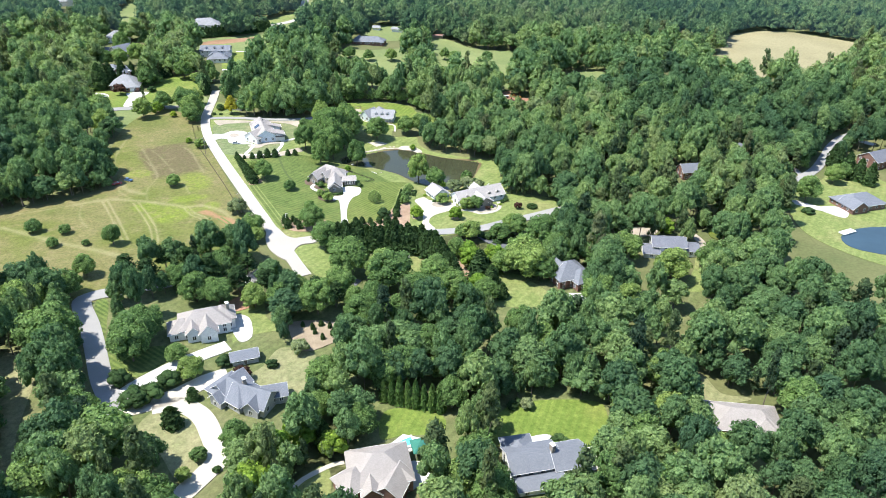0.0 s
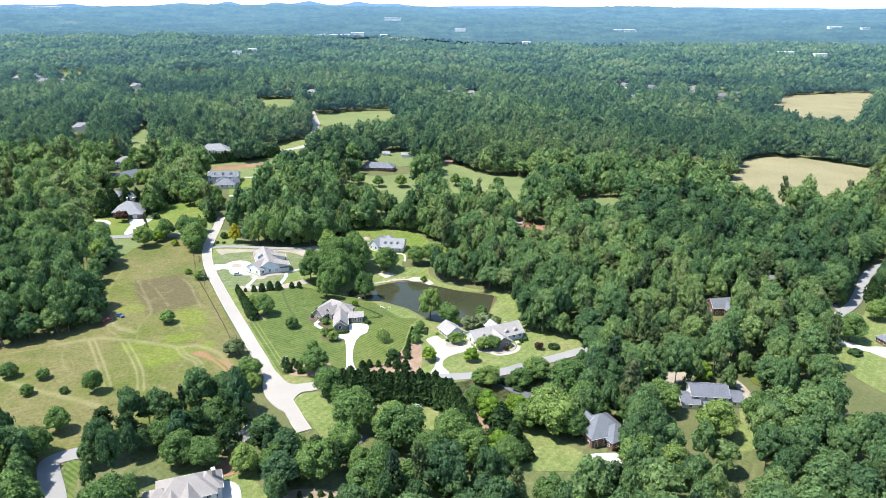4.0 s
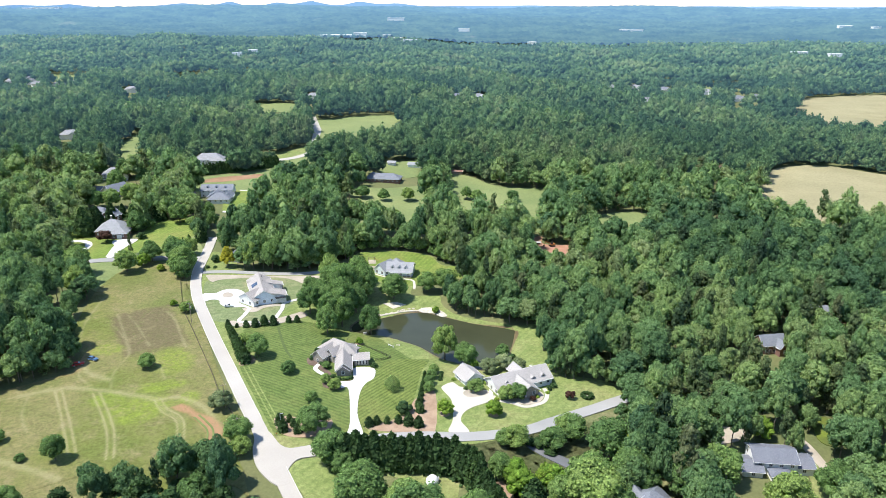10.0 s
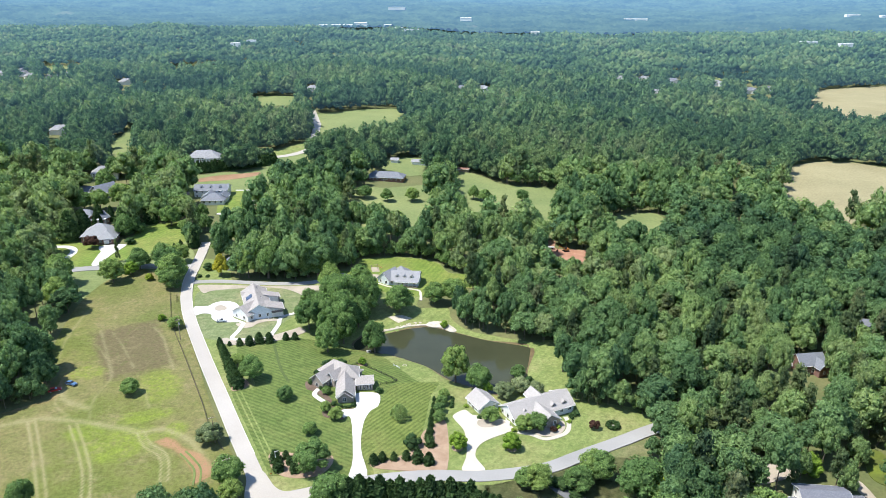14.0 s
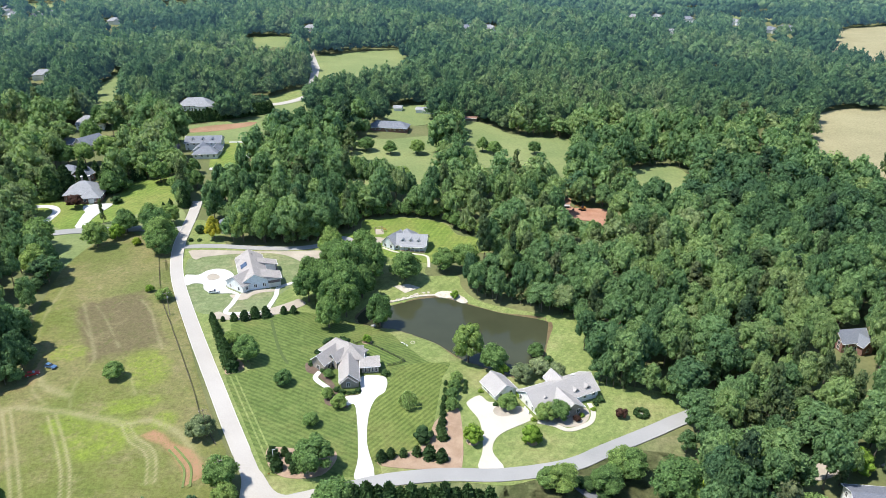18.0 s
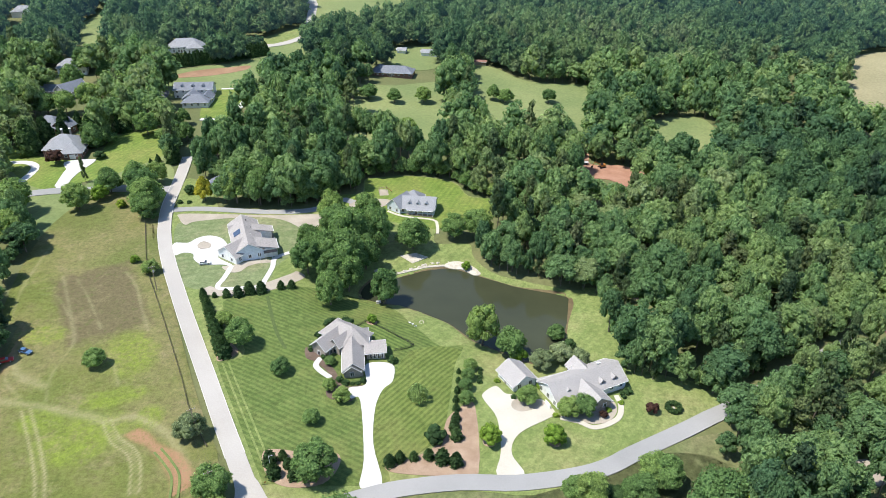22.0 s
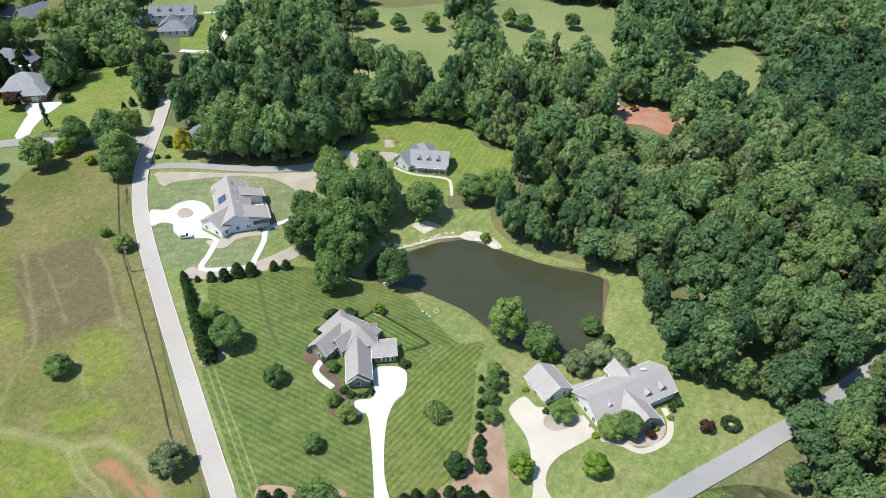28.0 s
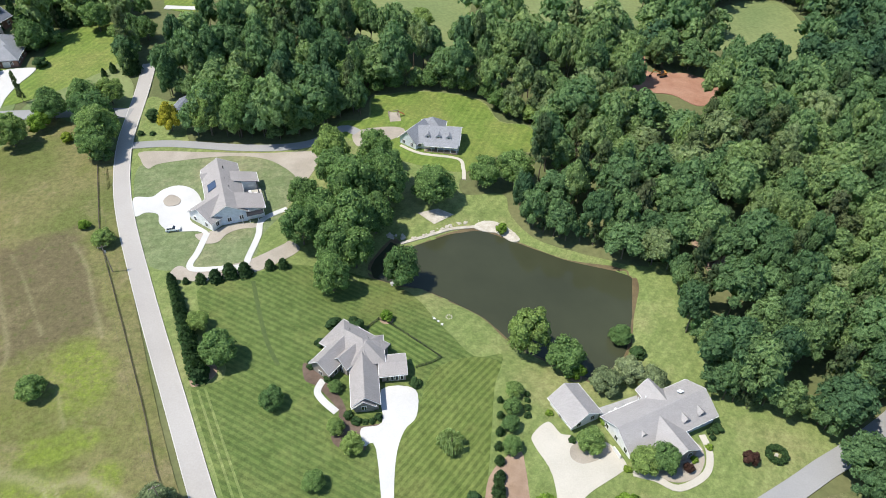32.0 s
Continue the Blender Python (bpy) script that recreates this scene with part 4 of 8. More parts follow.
# the meadow's upper sheet: pale worn wheel tracks and bare soil where they lie
LOOPS = [[(-131.4, 285.6), (-127.3, 284.8), (-120.8, 277.6), (-114.8, 268.5), (-112.4, 262.3), (-112.7, 254.9), (-111.4, 248.2), (-109.1, 242.5)],
         [(-125.3, 293.7), (-119.2, 286.0), (-113.5, 277.8), (-108.5, 270.3)], [(-99.7, 256.7), (-95.1, 248.6)], [(-113.1, 298.3), (-106.7, 290.3), (-101.0, 279.1), (-95.8, 269.9)],
         [(-92.7, 236.5), (-88.6, 231.0), (-84.2, 228.0), (-81.5, 224.0), (-79.2, 217.0)], [(-130.4, 295.4), (-122.4, 281.8), (-115.4, 269.8)], [(-141.8, 308.8), (-138.5, 287.5), (-131.8, 269.2)],
         [(-132.2, 240.9), (-128.0, 228.0), (-121.5, 219.0)], [(-150.0, 229.0), (-141.0, 233.0), (-132.0, 238.0)], [(-125.9, 261.0), (-122.3, 249.5), (-115.0, 243.0)]]
BROAD = [[(-133.5, 237.0), (-122.4, 242.0), (-109.3, 240.6), (-97.7, 238.0), (-92.7, 236.5), (-88.7, 238.0), (-84.9, 237.4), (-79.1, 234.0), (-73.9, 228.0), (-70.5, 221.0)], [(-130.0, 266.0), (-121.0, 252.0), (-112.0, 247.5)], [(-150.0, 218.0), (-136.0, 212.0), (-124.2, 206.9), (-113.4, 203.6), (-103.5, 199.5)]]
PAIRS = [[(-124.1, 240.5), (-113.1, 223.5), (-104.9, 210.1)], [(-112.3, 239.6), (-99.9, 221.1), (-94.1, 207.9)]] + LOOPS[4:5]
MX, MY = np.meshgrid(np.arange(-182, -60, 0.5), np.arange(190, 352, 0.5))
inside = signed_distance(MX, MY, meadow) < -0.4
wave = 0.28 * np.sin(MX * 0.43 + 1.3 * np.sin(MY * 0.31)) * np.sin(MY * 0.37 + MX * 0.22)
worn = np.zeros(MX.shape)
for line in LOOPS:
    worn = np.maximum(worn, 0.45 * np.exp(-((line_distance(MX, MY, curve(line, False, 3)) + wave) / 0.36) ** 2))
for line in BROAD:
    worn = np.maximum(worn, 0.62 * np.exp(-((line_distance(MX, MY, curve(line, False, 3)) + wave) / 1.15) ** 2))
for line in PAIRS:
    for off in (0.9, -0.9):
        worn = np.maximum(worn, np.exp(-((line_distance(MX, MY, shift_line(line, off)) + 0.25 * wave) / 0.30) ** 2))
bare = np.maximum(smooth_step(0.5, -0.9, signed_distance(MX, MY, garden_plot) + 2 * wave),
                  0.8 * smooth_step(1.5, -2.0, signed_distance(MX, MY, [(-99.8, 199.6), (-88.0, 205.0), (-83.5, 204.5), (-91.0, 199.0)]) + 3 * wave))
bare = np.maximum(bare, 0.7 * np.exp(-((line_distance(MX, MY, [(-129.5, 268.5), (-126.0, 253.0), (-141.0, 241.0), (-157.0, 231.5)]) + 3 * wave) / 2.2) ** 2))
gi, gj = np.clip(np.searchsorted(GX, MX) - 1, 0, len(GX) - 2), np.clip(np.searchsorted(GY, MY) - 1, 0, len(GY) - 2)
gu, gv = (MX - GX[gi]) / (GX[gi + 1] - GX[gi]), (MY - GY[gj]) / (GY[gj + 1] - GY[gj])
MZ = (GZ[gj, gi] * (1 - gu) + GZ[gj, gi + 1] * gu) * (1 - gv) + (GZ[gj + 1, gi] * (1 - gu) + GZ[gj + 1, gi + 1] * gu) * gv + 0.2
quads = grid_faces(MX.shape[1], MX.shape[0])
quads = quads[inside.ravel()[quads].all(1)]
used = np.unique(quads)
index = np.zeros(MX.size, int)
index[used] = np.arange(len(used))
me = raw_mesh("meadow", np.stack([MX.ravel(), MY.ravel(), MZ.ravel()], 1)[used], index[quads], "meadow")
for attribute, values in (("worn", worn), ("soil", bare)):
    at = me.attributes.new(attribute, "FLOAT", "POINT")
    at.data.foreach_set("value", values.ravel()[used].astype(np.float32))
for p in me.polygons:
    p.use_smooth = True
tagged(new("meadow", me), "rough meadow with pale wheel tracks, weeds and a curved red garden plot", "meadow", kind="structure")

# bark rings under young trees
for x, y in YOUNG:
    drape("mulch_ring", [(x + 1.5 * math.cos(a), y + 1.5 * math.sin(a)) for a in np.arange(0, 6.2, 0.785)], 0.16, "mulch", "pale bark ring under a young tree", "planting bed")

verge = [(-73.6, 257.0), (-68.5, 247.5), (-62.5, 236.5), (-56.5, 225.5)]
for off in (0.8, 2.2):
    ribbon("verge_line", shift_line(verge, off), 0.45, 0.15, "lawn", "paler mown line along the verge", "lawn")

# roads
ROADS = [("main_road", main_road, 4.1, "road"), ("side_street", side_street, 4.2, "side_road"), ("cross_street", cross_street, 5.0, "side_road"),
         ("west_street", west_street, 5.2, "side_road"), ("east_road", east_road, 4.4, "side_road"), ("far_road", far_road, 8.0, "road"), ("far_road", far_road2, 6.0, "road")]
for k, (name, line, w, mat) in enumerate(ROADS):
    ribbon(name, line, w, 0.22 + 0.01 * (k % 3), mat, "pale grey two-lane road" if k < 1 else "grey asphalt street among trees", "road")
drape("junction", junction, 0.255, "road", "widened mouth of the side street", "road")
for off, line in ((2.05, main_road[4:]), (-2.05, main_road[4:]), (2.05, main_road[:2]), (-2.05, main_road[:3])):
    ribbon("kerb", shift_line(line, off), 0.17, 0.27, "kerb", "pale concrete kerb along the road", "kerb")

# aprons and drives of the eastern and ridge houses
drape("driveway", [(151.3, 253.0), (158.6, 254.4), (162.5, 250.5), (158.2, 244.1), (153.6, 247.7)], 0.2, "concrete", "pale concrete apron before a garage", "driveway")
ribbon("driveway", [(159.9, 284.3), (160.6, 291.1), (160.3, 294.5)], 2.2, 0.19, "side_road", "short grey drive off the road", "driveway")
ribbon("driveway", [(-129.0, 424.4), (-122.1, 424.2), (-116.5, 424.5), (-115.6, 430.0), (-115.2, 440.0), (-115.1, 450.6)], 2.6, 0.2, "concrete", "pale concrete drive past a two-storey house", "driveway")
ribbon("path", [(-130.5, 464.8), (-126.4, 465.1), (-119.1, 465.8)], 1.6, 0.2, "concrete", "white path across the back lawn", "path")
drape("driveway", [(-159.7, 454.9), (-159.0, 463.1), (-154.5, 458.3), (-153.2, 447.3), (-154.4, 439.8)], 0.2, "dark_road", "dark asphalt pad beside the house", "driveway")
drape("lawn", lawn_i, 0.09, "fresh_lawn", "green lawn beside a two-storey house", "lawn")
drape("driveway", [(-168.3, 377.0), (-158.1, 380.2), (-157.0, 376.5), (-158.6, 368.2), (-158.8, 355.6), (-161.6, 355.6), (-161.6, 366.0)], 0.2, "concrete", "pale drive widening before a garage", "driveway")
drape("flower_bed", [(-178.0, 432.4), (-168.0, 436.0), (-164.2, 427.4), (-173.3, 425.1)], 0.12, "gravel", "pale edged garden bed", "flower bed")

# ---- trees ----
rng = np.random.default_rng(7)
PHI = (1 + 5 ** 0.5) / 2
ICO_V = np.array([(-1, PHI, 0), (1, PHI, 0), (-1, -PHI, 0), (1, -PHI, 0), (0, -1, PHI), (0, 1, PHI), (0, -1, -PHI), (0, 1, -PHI),
                  (PHI, 0, -1), (PHI, 0, 1), (-PHI, 0, -1), (-PHI, 0, 1)]) / math.hypot(1, PHI)
ICO_F = np.array([(0, 11, 5), (0, 5, 1), (0, 1, 7), (0, 7, 10), (0, 10, 11), (1, 5, 9), (5, 11, 4), (11, 10, 2), (10, 7, 6), (7, 1, 8),
                  (3, 9, 4), (3, 4, 2), (3, 2, 6), (3, 6, 8), (3, 8, 9), (4, 9, 5), (2, 4, 11), (6, 2, 10), (8, 6, 7), (9, 8, 1)])


OCT_V = np.array([(1, 0, 0), (-1, 0, 0), (0, 1, 0), (0, -1, 0), (0, 0, 1), (0, 0, -1)], float)
OCT_F = np.array([(0, 2, 4), (2, 1, 4), (1, 3, 4), (3, 0, 4), (2, 0, 5), (1, 2, 5), (3, 1, 5), (0, 3, 5)])


def leaves(centre, way, size):
    """A triangle of leaf spray at each centre, facing roughly its way."""
    n = len(centre)
    no = way + rng.normal(0, 0.58, (n, 3))
    no /= np.linalg.norm(no, axis=1)[:, None]
    a = np.cross(no, rng.normal(0, 1, (n, 3)))
    a /= np.linalg.norm(a, axis=1)[:, None] + 1e-9
    b = np.cross(no, a)
    s = size * rng.uniform(0.6, 1.35, n)[:, None]
    v = np.stack([centre + a * s, centre - 0.55 * a * s + 0.8 * b * s, centre - 0.45 * a * s - 0.85 * b * s], 1).reshape(-1, 3)
    return v, np.arange(3 * n).reshape(-1, 3)


def join(parts):
    vs, fs, k = [], [], 0
    for v, f in parts:
        vs.append(v)
        fs.append(f + k)
        k += len(v)
    return np.concatenate(vs), np.concatenate(fs)


def sphere_points(n, low=-0.3):
    z = rng.uniform(low, 1, n)
    a = rng.uniform(0, 2 * math.pi, n)
    r = np.sqrt(1 - z * z)
    return np.stack([r * np.cos(a), r * np.sin(a), z], 1)


def ball(level):
    """A unit ball: 0 eight faces, 1 twenty, 2 eighty."""
    if level < 2:
        return (OCT_V, OCT_F) if level == 0 else (ICO_V, ICO_F)
    vs, fs, seen = [tuple(v) for v in ICO_V], [], {}

    def middle_of(a, b):
        key = (min(a, b), max(a, b))
        if key not in seen:
            m = (np.array(vs[a]) + np.array(vs[b])) / 2
            vs.append(tuple(m / np.linalg.norm(m)))
            seen[key] = len(vs) - 1
        return seen[key]
    for a, b, c in ICO_F:
        ab, bc, ca = middle_of(a, b), middle_of(b, c), middle_of(c, a)
        fs += [(a, ab, ca), (b, bc, ab), (c, ca, bc), (ab, bc, ca)]
    return np.array(vs), np.array(fs)


def round_crown(lobes, per, leaf, tall=0.75, lobe=(0.30, 0.44), level=2, point=0.0, low=-0.4, core=True):
    """A crown of 1 in radius and 2 * tall high: boughs spread evenly over its dome, leaf sprays on their outer sides."""
    k = np.arange(lobes)
    z = 1 - (k + 0.3) / lobes * (1 - low)
    a = k * 2.39996 + rng.uniform(0, 6.28) + rng.normal(0, 0.25, lobes)
    ring = np.sqrt(np.clip(1 - z * z, 0, 1)) * (1 - point * np.clip(z + 0.25, 0, 1))
    pos = np.stack([ring * np.cos(a), ring * np.sin(a), z], 1) * rng.uniform(0.56, 0.80, lobes)[:, None]
    size = rng.uniform(*lobe, lobes) * (1 - 0.35 * point * np.clip(z, 0, 1))
    bv, bf = ball(level)
    out = []
    for i, (c, r) in enumerate(zip(pos, size)):
        others = np.arange(lobes) != i
        v = bv * (r, r, r * 0.86) * rng.uniform(0.80, 1.14, (len(bv), 1)) + c
        mid = v[bf].mean(1)
        hidden = (np.linalg.norm(mid[:, None] - pos[None, others], axis=2) < 0.80 * size[others]).any(1) | (mid[:, 2] < c[2] - 0.55 * r)
        f = bf[~hidden]
        if len(f):
            used = np.unique(f)
            index = np.zeros(len(v), int)
            index[used] = np.arange(len(used))
            out.append((v[used], index[f]))
        d = sphere_points(per, -0.3) + 0.55 * c / (np.linalg.norm(c) + 0.2)
        d /= np.linalg.norm(d, axis=1)[:, None]
        spot = c + d * r * rng.uniform(0.93, 1.20, per)[:, None]
        free = ~(np.linalg.norm(spot[:, None] - pos[None, others], axis=2) < 0.92 * size[others]).any(1)
        if free.any():
            out.append(leaves(spot[free], d[free] + (0, 0, 0.25), leaf))
    if core:
        out.append((OCT_V * 0.55, OCT_F))
    v, f = join(out)
    return v * (1, 1, tall) + (0, 0, tall), f


def cone_crown(layers, per, leaf, slim=0.32, bulge=0.75):
    """A cone of drooping sprays, 1 high."""
    out = []
    n = layers * per
    z = rng.uniform(0, 1, n) ** 0.8
    prof = slim * (1 - z ** 1.3) ** bulge * (0.86 + 0.14 * np.sin(z * layers * 6.28)) + 0.012
    a = rng.uniform(0, 2 * math.pi, n)
    wob = 1 + 0.12 * np.sin(a * 5 + z * 17)
    c = np.stack([prof * wob * np.cos(a), prof * wob * np.sin(a), 0.03 + 0.95 * z], 1)
    out.append(leaves(c, np.stack([np.cos(a), np.sin(a), np.full(n, 0.55)], 1), leaf))
    k = 10
    ang = np.arange(k) * 2 * math.pi / k
    rings = [(0.0, slim * 0.8), (0.35, slim * 0.72), (0.7, slim * 0.42), (0.96, 0.01)]
    v = np.concatenate([np.stack([r * np.cos(ang), r * np.sin(ang), np.full(k, zz)], 1) for zz, r in rings])
    f = []
    for i in range(3):
        for j in range(k):
            p, q = i * k + j, i * k + (j + 1) % k
            f += [(p, q, q + k), (p, q + k, p + k)]
    out.append((v, np.array(f)))
    return join(out)


def weeping_crown(strands, per):
    """A loose dome of hanging strands."""
    a, r = rng.uniform(0, 2 * math.pi, strands), np.sqrt(rng.uniform(0.05, 1, strands)) * 0.95
    top = 1.7 * np.sqrt(1.02 - r * r * 0.85)
    bottom = rng.uniform(0.1, 0.75, strands) * np.minimum(1, top)
    u = rng.uniform(0, 1, (strands, per))
    z = bottom[:, None] + u * (top - bottom)[:, None]
    rr = r[:, None] * (1 - 0.18 * u) + rng.normal(0, 0.03, u.shape)
    c = np.stack([rr * np.cos(a)[:, None], rr * np.sin(a)[:, None], z], 2).reshape(-1, 3)
    return leaves(c, c * (1, 1, 0) + (0, 0, 0.5), 0.048)


def pine_crown(tiers, per, leaf):
    """A tall pine's open crown of separate dark clumps, 2 high and 1 in radius."""
    out = []
    for i in range(tiers):
        z = 0.35 + 1.5 * i / tiers + rng.uniform(-0.08, 0.08)
        rad = (1 - (z / 2.05) ** 2) * rng.uniform(0.45, 0.85)
        a = i * 2.4 + rng.uniform(-0.4, 0.4)
        c = np.array([rad * math.cos(a) * 0.75, rad * math.sin(a) * 0.75, z])
        r = rng.uniform(0.26, 0.42)
        d = sphere_points(per, -0.5)
        out.append(leaves(c + d * (r, r, r * 0.55), d + (0, 0, 0.4), leaf))
        out.append((OCT_V * (r * 0.85, r * 0.85, r * 0.45) + c, OCT_F))
    return join(out)


def trunk_arrays(height_, r0, sides=6, limbs=0):
    """A tapered trunk with some limbs."""
    out, ang = [], np.arange(sides) * 2 * math.pi / sides

    def tube(p, q, a, b):
        p, q = np.array(p, float), np.array(q, float)
        d = (q - p) / np.linalg.norm(q - p)
        u = np.cross(d, (0.3, 0.8, 0.1))
        u /= np.linalg.norm(u)
        w = np.cross(d, u)
        ring = np.cos(ang)[:, None] * u + np.sin(ang)[:, None] * w
        v = np.concatenate([p + ring * a, q + ring * b])
        f = []
        for j in range(sides):
            k = (j + 1) % sides
            f += [(j, k, k + sides), (j, k + sides, j + sides)]
        out.append((v, np.array(f)))
    tube((0, 0, -0.4), (0, 0, height_ * 0.45), r0 * 1.25, r0 * 0.8)
    tube((0, 0, height_ * 0.45), (0.1, 0.05, height_ * 0.95), r0 * 0.8, r0 * 0.25)
    for i in range(limbs):
        a, z = i * 2.4, height_ * (0.4 + 0.07 * i)
        tube((0, 0, z), (math.cos(a) * height_ * 0.26, math.sin(a) * height_ * 0.26, z + height_ * 0.2), r0 * 0.45, r0 * 0.12)
    return join(out)


# one set of crowns for single trees (fine) and three for woods (fine to coarse)
FINE = [round_crown(34, 80, 0.060, t, (0.22, 0.36), 1, q, -0.6) for t, q in ((0.85, 0), (0.95, 0.3), (1.05, 0.15), (0.8, 0))]
NEAR = [round_crown(22, 42, 0.083, t, (0.22, 0.36), 1, q) for t, q in ((0.85, 0), (1.0, 0.35), (1.2, 0.6), (0.9, 0.1), (1.1, 0.25), (0.95, 0))]
CLOSE = [round_crown(17, 34, 0.105, t, (0.24, 0.40), 1, q) for t, q in ((0.8, 0), (0.95, 0.35), (1.15, 0.6), (0.85, 0.1), (1.0, 0.2))]
MID = [round_crown(10, 24, 0.13, t, (0.34, 0.48), 0, q) for t, q in ((0.8, 0), (0.95, 0.4), (1.15, 0.6), (0.9, 0.15))]
MIDFAR = [round_crown(10, 14, 0.14, t, (0.34, 0.48), 0, q) for t, q in ((0.8, 0), (0.95, 0.4), (1.15, 0.6), (0.9, 0.15))]
FAR = [round_crown(7, 4, 0.22, t, (0.40, 0.56), 0, q, -0.1, False) for t, q in ((0.75, 0), (0.9, 0.4), (1.05, 0.5))]
FARTHEST = [round_crown(3, 1, 0.32, t, (0.55, 0.72), 0, 0, 0.1, False) for t in (0.75, 0.9)]
PINES = [pine_crown(17, 30, 0.105) for _ in range(3)]
PINES_MID = [pine_crown(10, 12, 0.19) for _ in range(2)]

single = {
    "round": [raw_mesh("crown", v, f, "leaf") for v, f in FINE],
    "pine": [raw_mesh("crown", v, f, "leaf_dark") for v, f in PINES],
    "cone": [raw_mesh("crown", *cone_crown(9, 60, 0.075), "leaf_dark") for _ in range(2)],
    "thuja": [raw_mesh("crown", *cone_crown(9, 60, 0.075), "leaf_thuja") for _ in range(2)],
    "light": [raw_mesh("crown", *round_crown(18, 36, 0.08, 0.95, (0.30, 0.42), 2, 0.1, -0.6), "leaf_light")],
    "gold": [raw_mesh("crown", *round_crown(30, 60, 0.07, 1.3, (0.24, 0.36), 2, 0.8, -0.7), "leaf_gold")],
    "grey": [raw_mesh("crown", *round_crown(18, 50, 0.08, 0.8, (0.28, 0.42), 2, 0, -0.5), "leaf_grey")],
    "willow": [raw_mesh("crown", *weeping_crown(120, 44), "leaf_willow")],
    "purple": [raw_mesh("crown", *round_crown(14, 30, 0.1, 0.9, (0.32, 0.45), 2, 0, -0.5), "leaf_purple")],
    "shrub": [raw_mesh("crown", *round_crown(10, 16, 0.10, 0.9, (0.42, 0.55), 2, 0, -0.6), "leaf_dark") for _ in range(2)],
    "shrub_light": [raw_mesh("crown", *round_crown(10, 16, 0.10, 0.8, (0.42, 0.55), 2, 0, -0.6), "leaf_light")],
    "egg": [raw_mesh("crown", *cone_crown(5, 70, 0.1, slim=0.40, bulge=0.55), "leaf_dark") for _ in range(2)],
}
CROWN_TOP = {me.name: max(v.co.z for v in me.vertices) for group in single.values() for me in group}
TRUNK = raw_mesh("trunk", *trunk_arrays(1.0, 0.028, 7, 5), "bark")
LABELS = {
    "round": ("broad-crowned green deciduous tree standing on the lawn", "tree"), "pine": ("tall dark pine with an open crown", "tree"),
    "cone": ("dark conical evergreen tree", "tree"), "thuja": ("fresh green conical arborvitae", "tree"), "light": ("bright yellow-green young tree", "tree"), "gold": ("golden-yellow conical tree beside the road", "tree"),
    "grey": ("grey-leaved bushy tree at the meadow edge", "tree"), "willow": ("pale weeping tree with drooping thin branches on the lawn", "tree"), "purple": ("dark purple-leaved small tree", "tree"),
    "shrub": ("clipped dark green shrub in a planting bed", "shrub"), "shrub_light": ("light green shrub beside the house", "shrub"), "egg": ("dark egg-shaped clipped evergreen shrub", "shrub"),
}
made = [0]


def tree(kind, x, y, radius, tall, group="", label=""):
    """One tree or shrub: trunk and crown under an Empty at its foot."""
    if kind == "round" and radius < 3.2:
        tall *= 0.84
    i = made[0] = made[0] + 1
    words, cat = LABELS[kind]
    e = new("tree" if cat == "tree" else "shrub")
    e.matrix_basis = pose(x, y, ground_z(x, y), 0, 0, (i * 137) % 360)
    tagged(e, label or words, cat, group)
    c = new("crown", single[kind][i % len(single[kind])])
    c.parent = e
    if kind in ("cone", "thuja", "egg"):
        slim = 0.40 if kind == "egg" else 0.32
        c.scale, c.location = (radius / slim, radius / slim, tall * 0.97), (0, 0, 0.03 * tall)
    elif kind == "pine":
        c.scale, c.location = (radius, radius, tall * 0.33), (0, 0, tall * 0.36)
    else:
        low = -0.05 if cat == "shrub" else 0.07 if kind == "round" else 0.05
        c.scale, c.location = (radius, radius, tall * (1 - low) / CROWN_TOP[c.data.name]), (0, 0, tall * low)
    t = new("trunk", TRUNK)
    t.parent = e
    k = tall * (0.75 if cat == "tree" else 0.6)
    t.scale = (k, k, k)
    return e


for x, y, r, t in [(-103.1, 255.3, 3.1, 6.5), (-137.5, 215.0, 2.9, 6.1), (-126.6, 214.1, 2.1, 4.5), (-107.4, 206.9, 2.9, 9.4), (-126.4, 204.9, 2.2, 4.6), (-116.2, 206.3, 1.4, 2.9), (-105.3, 298.1, 2.7, 5.6), (-63.3, 216.5, 3.9, 8.2)]:
    tree("round", x, y, r, t)
for x, y, r, t in [(-112.1, 303.6, 1.4, 2.9)]:
    tree("light", x, y, r, t)
for x, y, r, t in [(-72.9, 232.8, 3.4, 6.1)]:
    tree("grey", x, y, r, t)
for x, y, r, t in [(-57.8, 254.6, 2.5, 5.3), (-47.5, 238.2, 2.1, 4.4), (-45.2, 249.4, 1.9, 4.1), (-41.7, 245.7, 2.2, 4.7), (-44.2, 222.9, 4.8, 9.1), (-76.7, 273.1, 2.5, 5.3), (-69.9, 264.7, 4.2, 8.9), (-46.4, 258.6, 1.5, 3.1)]:
    tree("round", x, y, r, t, "shrubs on the striped lawn")
for x, y, r, t in [(-37.9, 278.0, 1.4, 3.0)]:
    tree("light", x, y, r, t, "shrubs on the striped lawn")
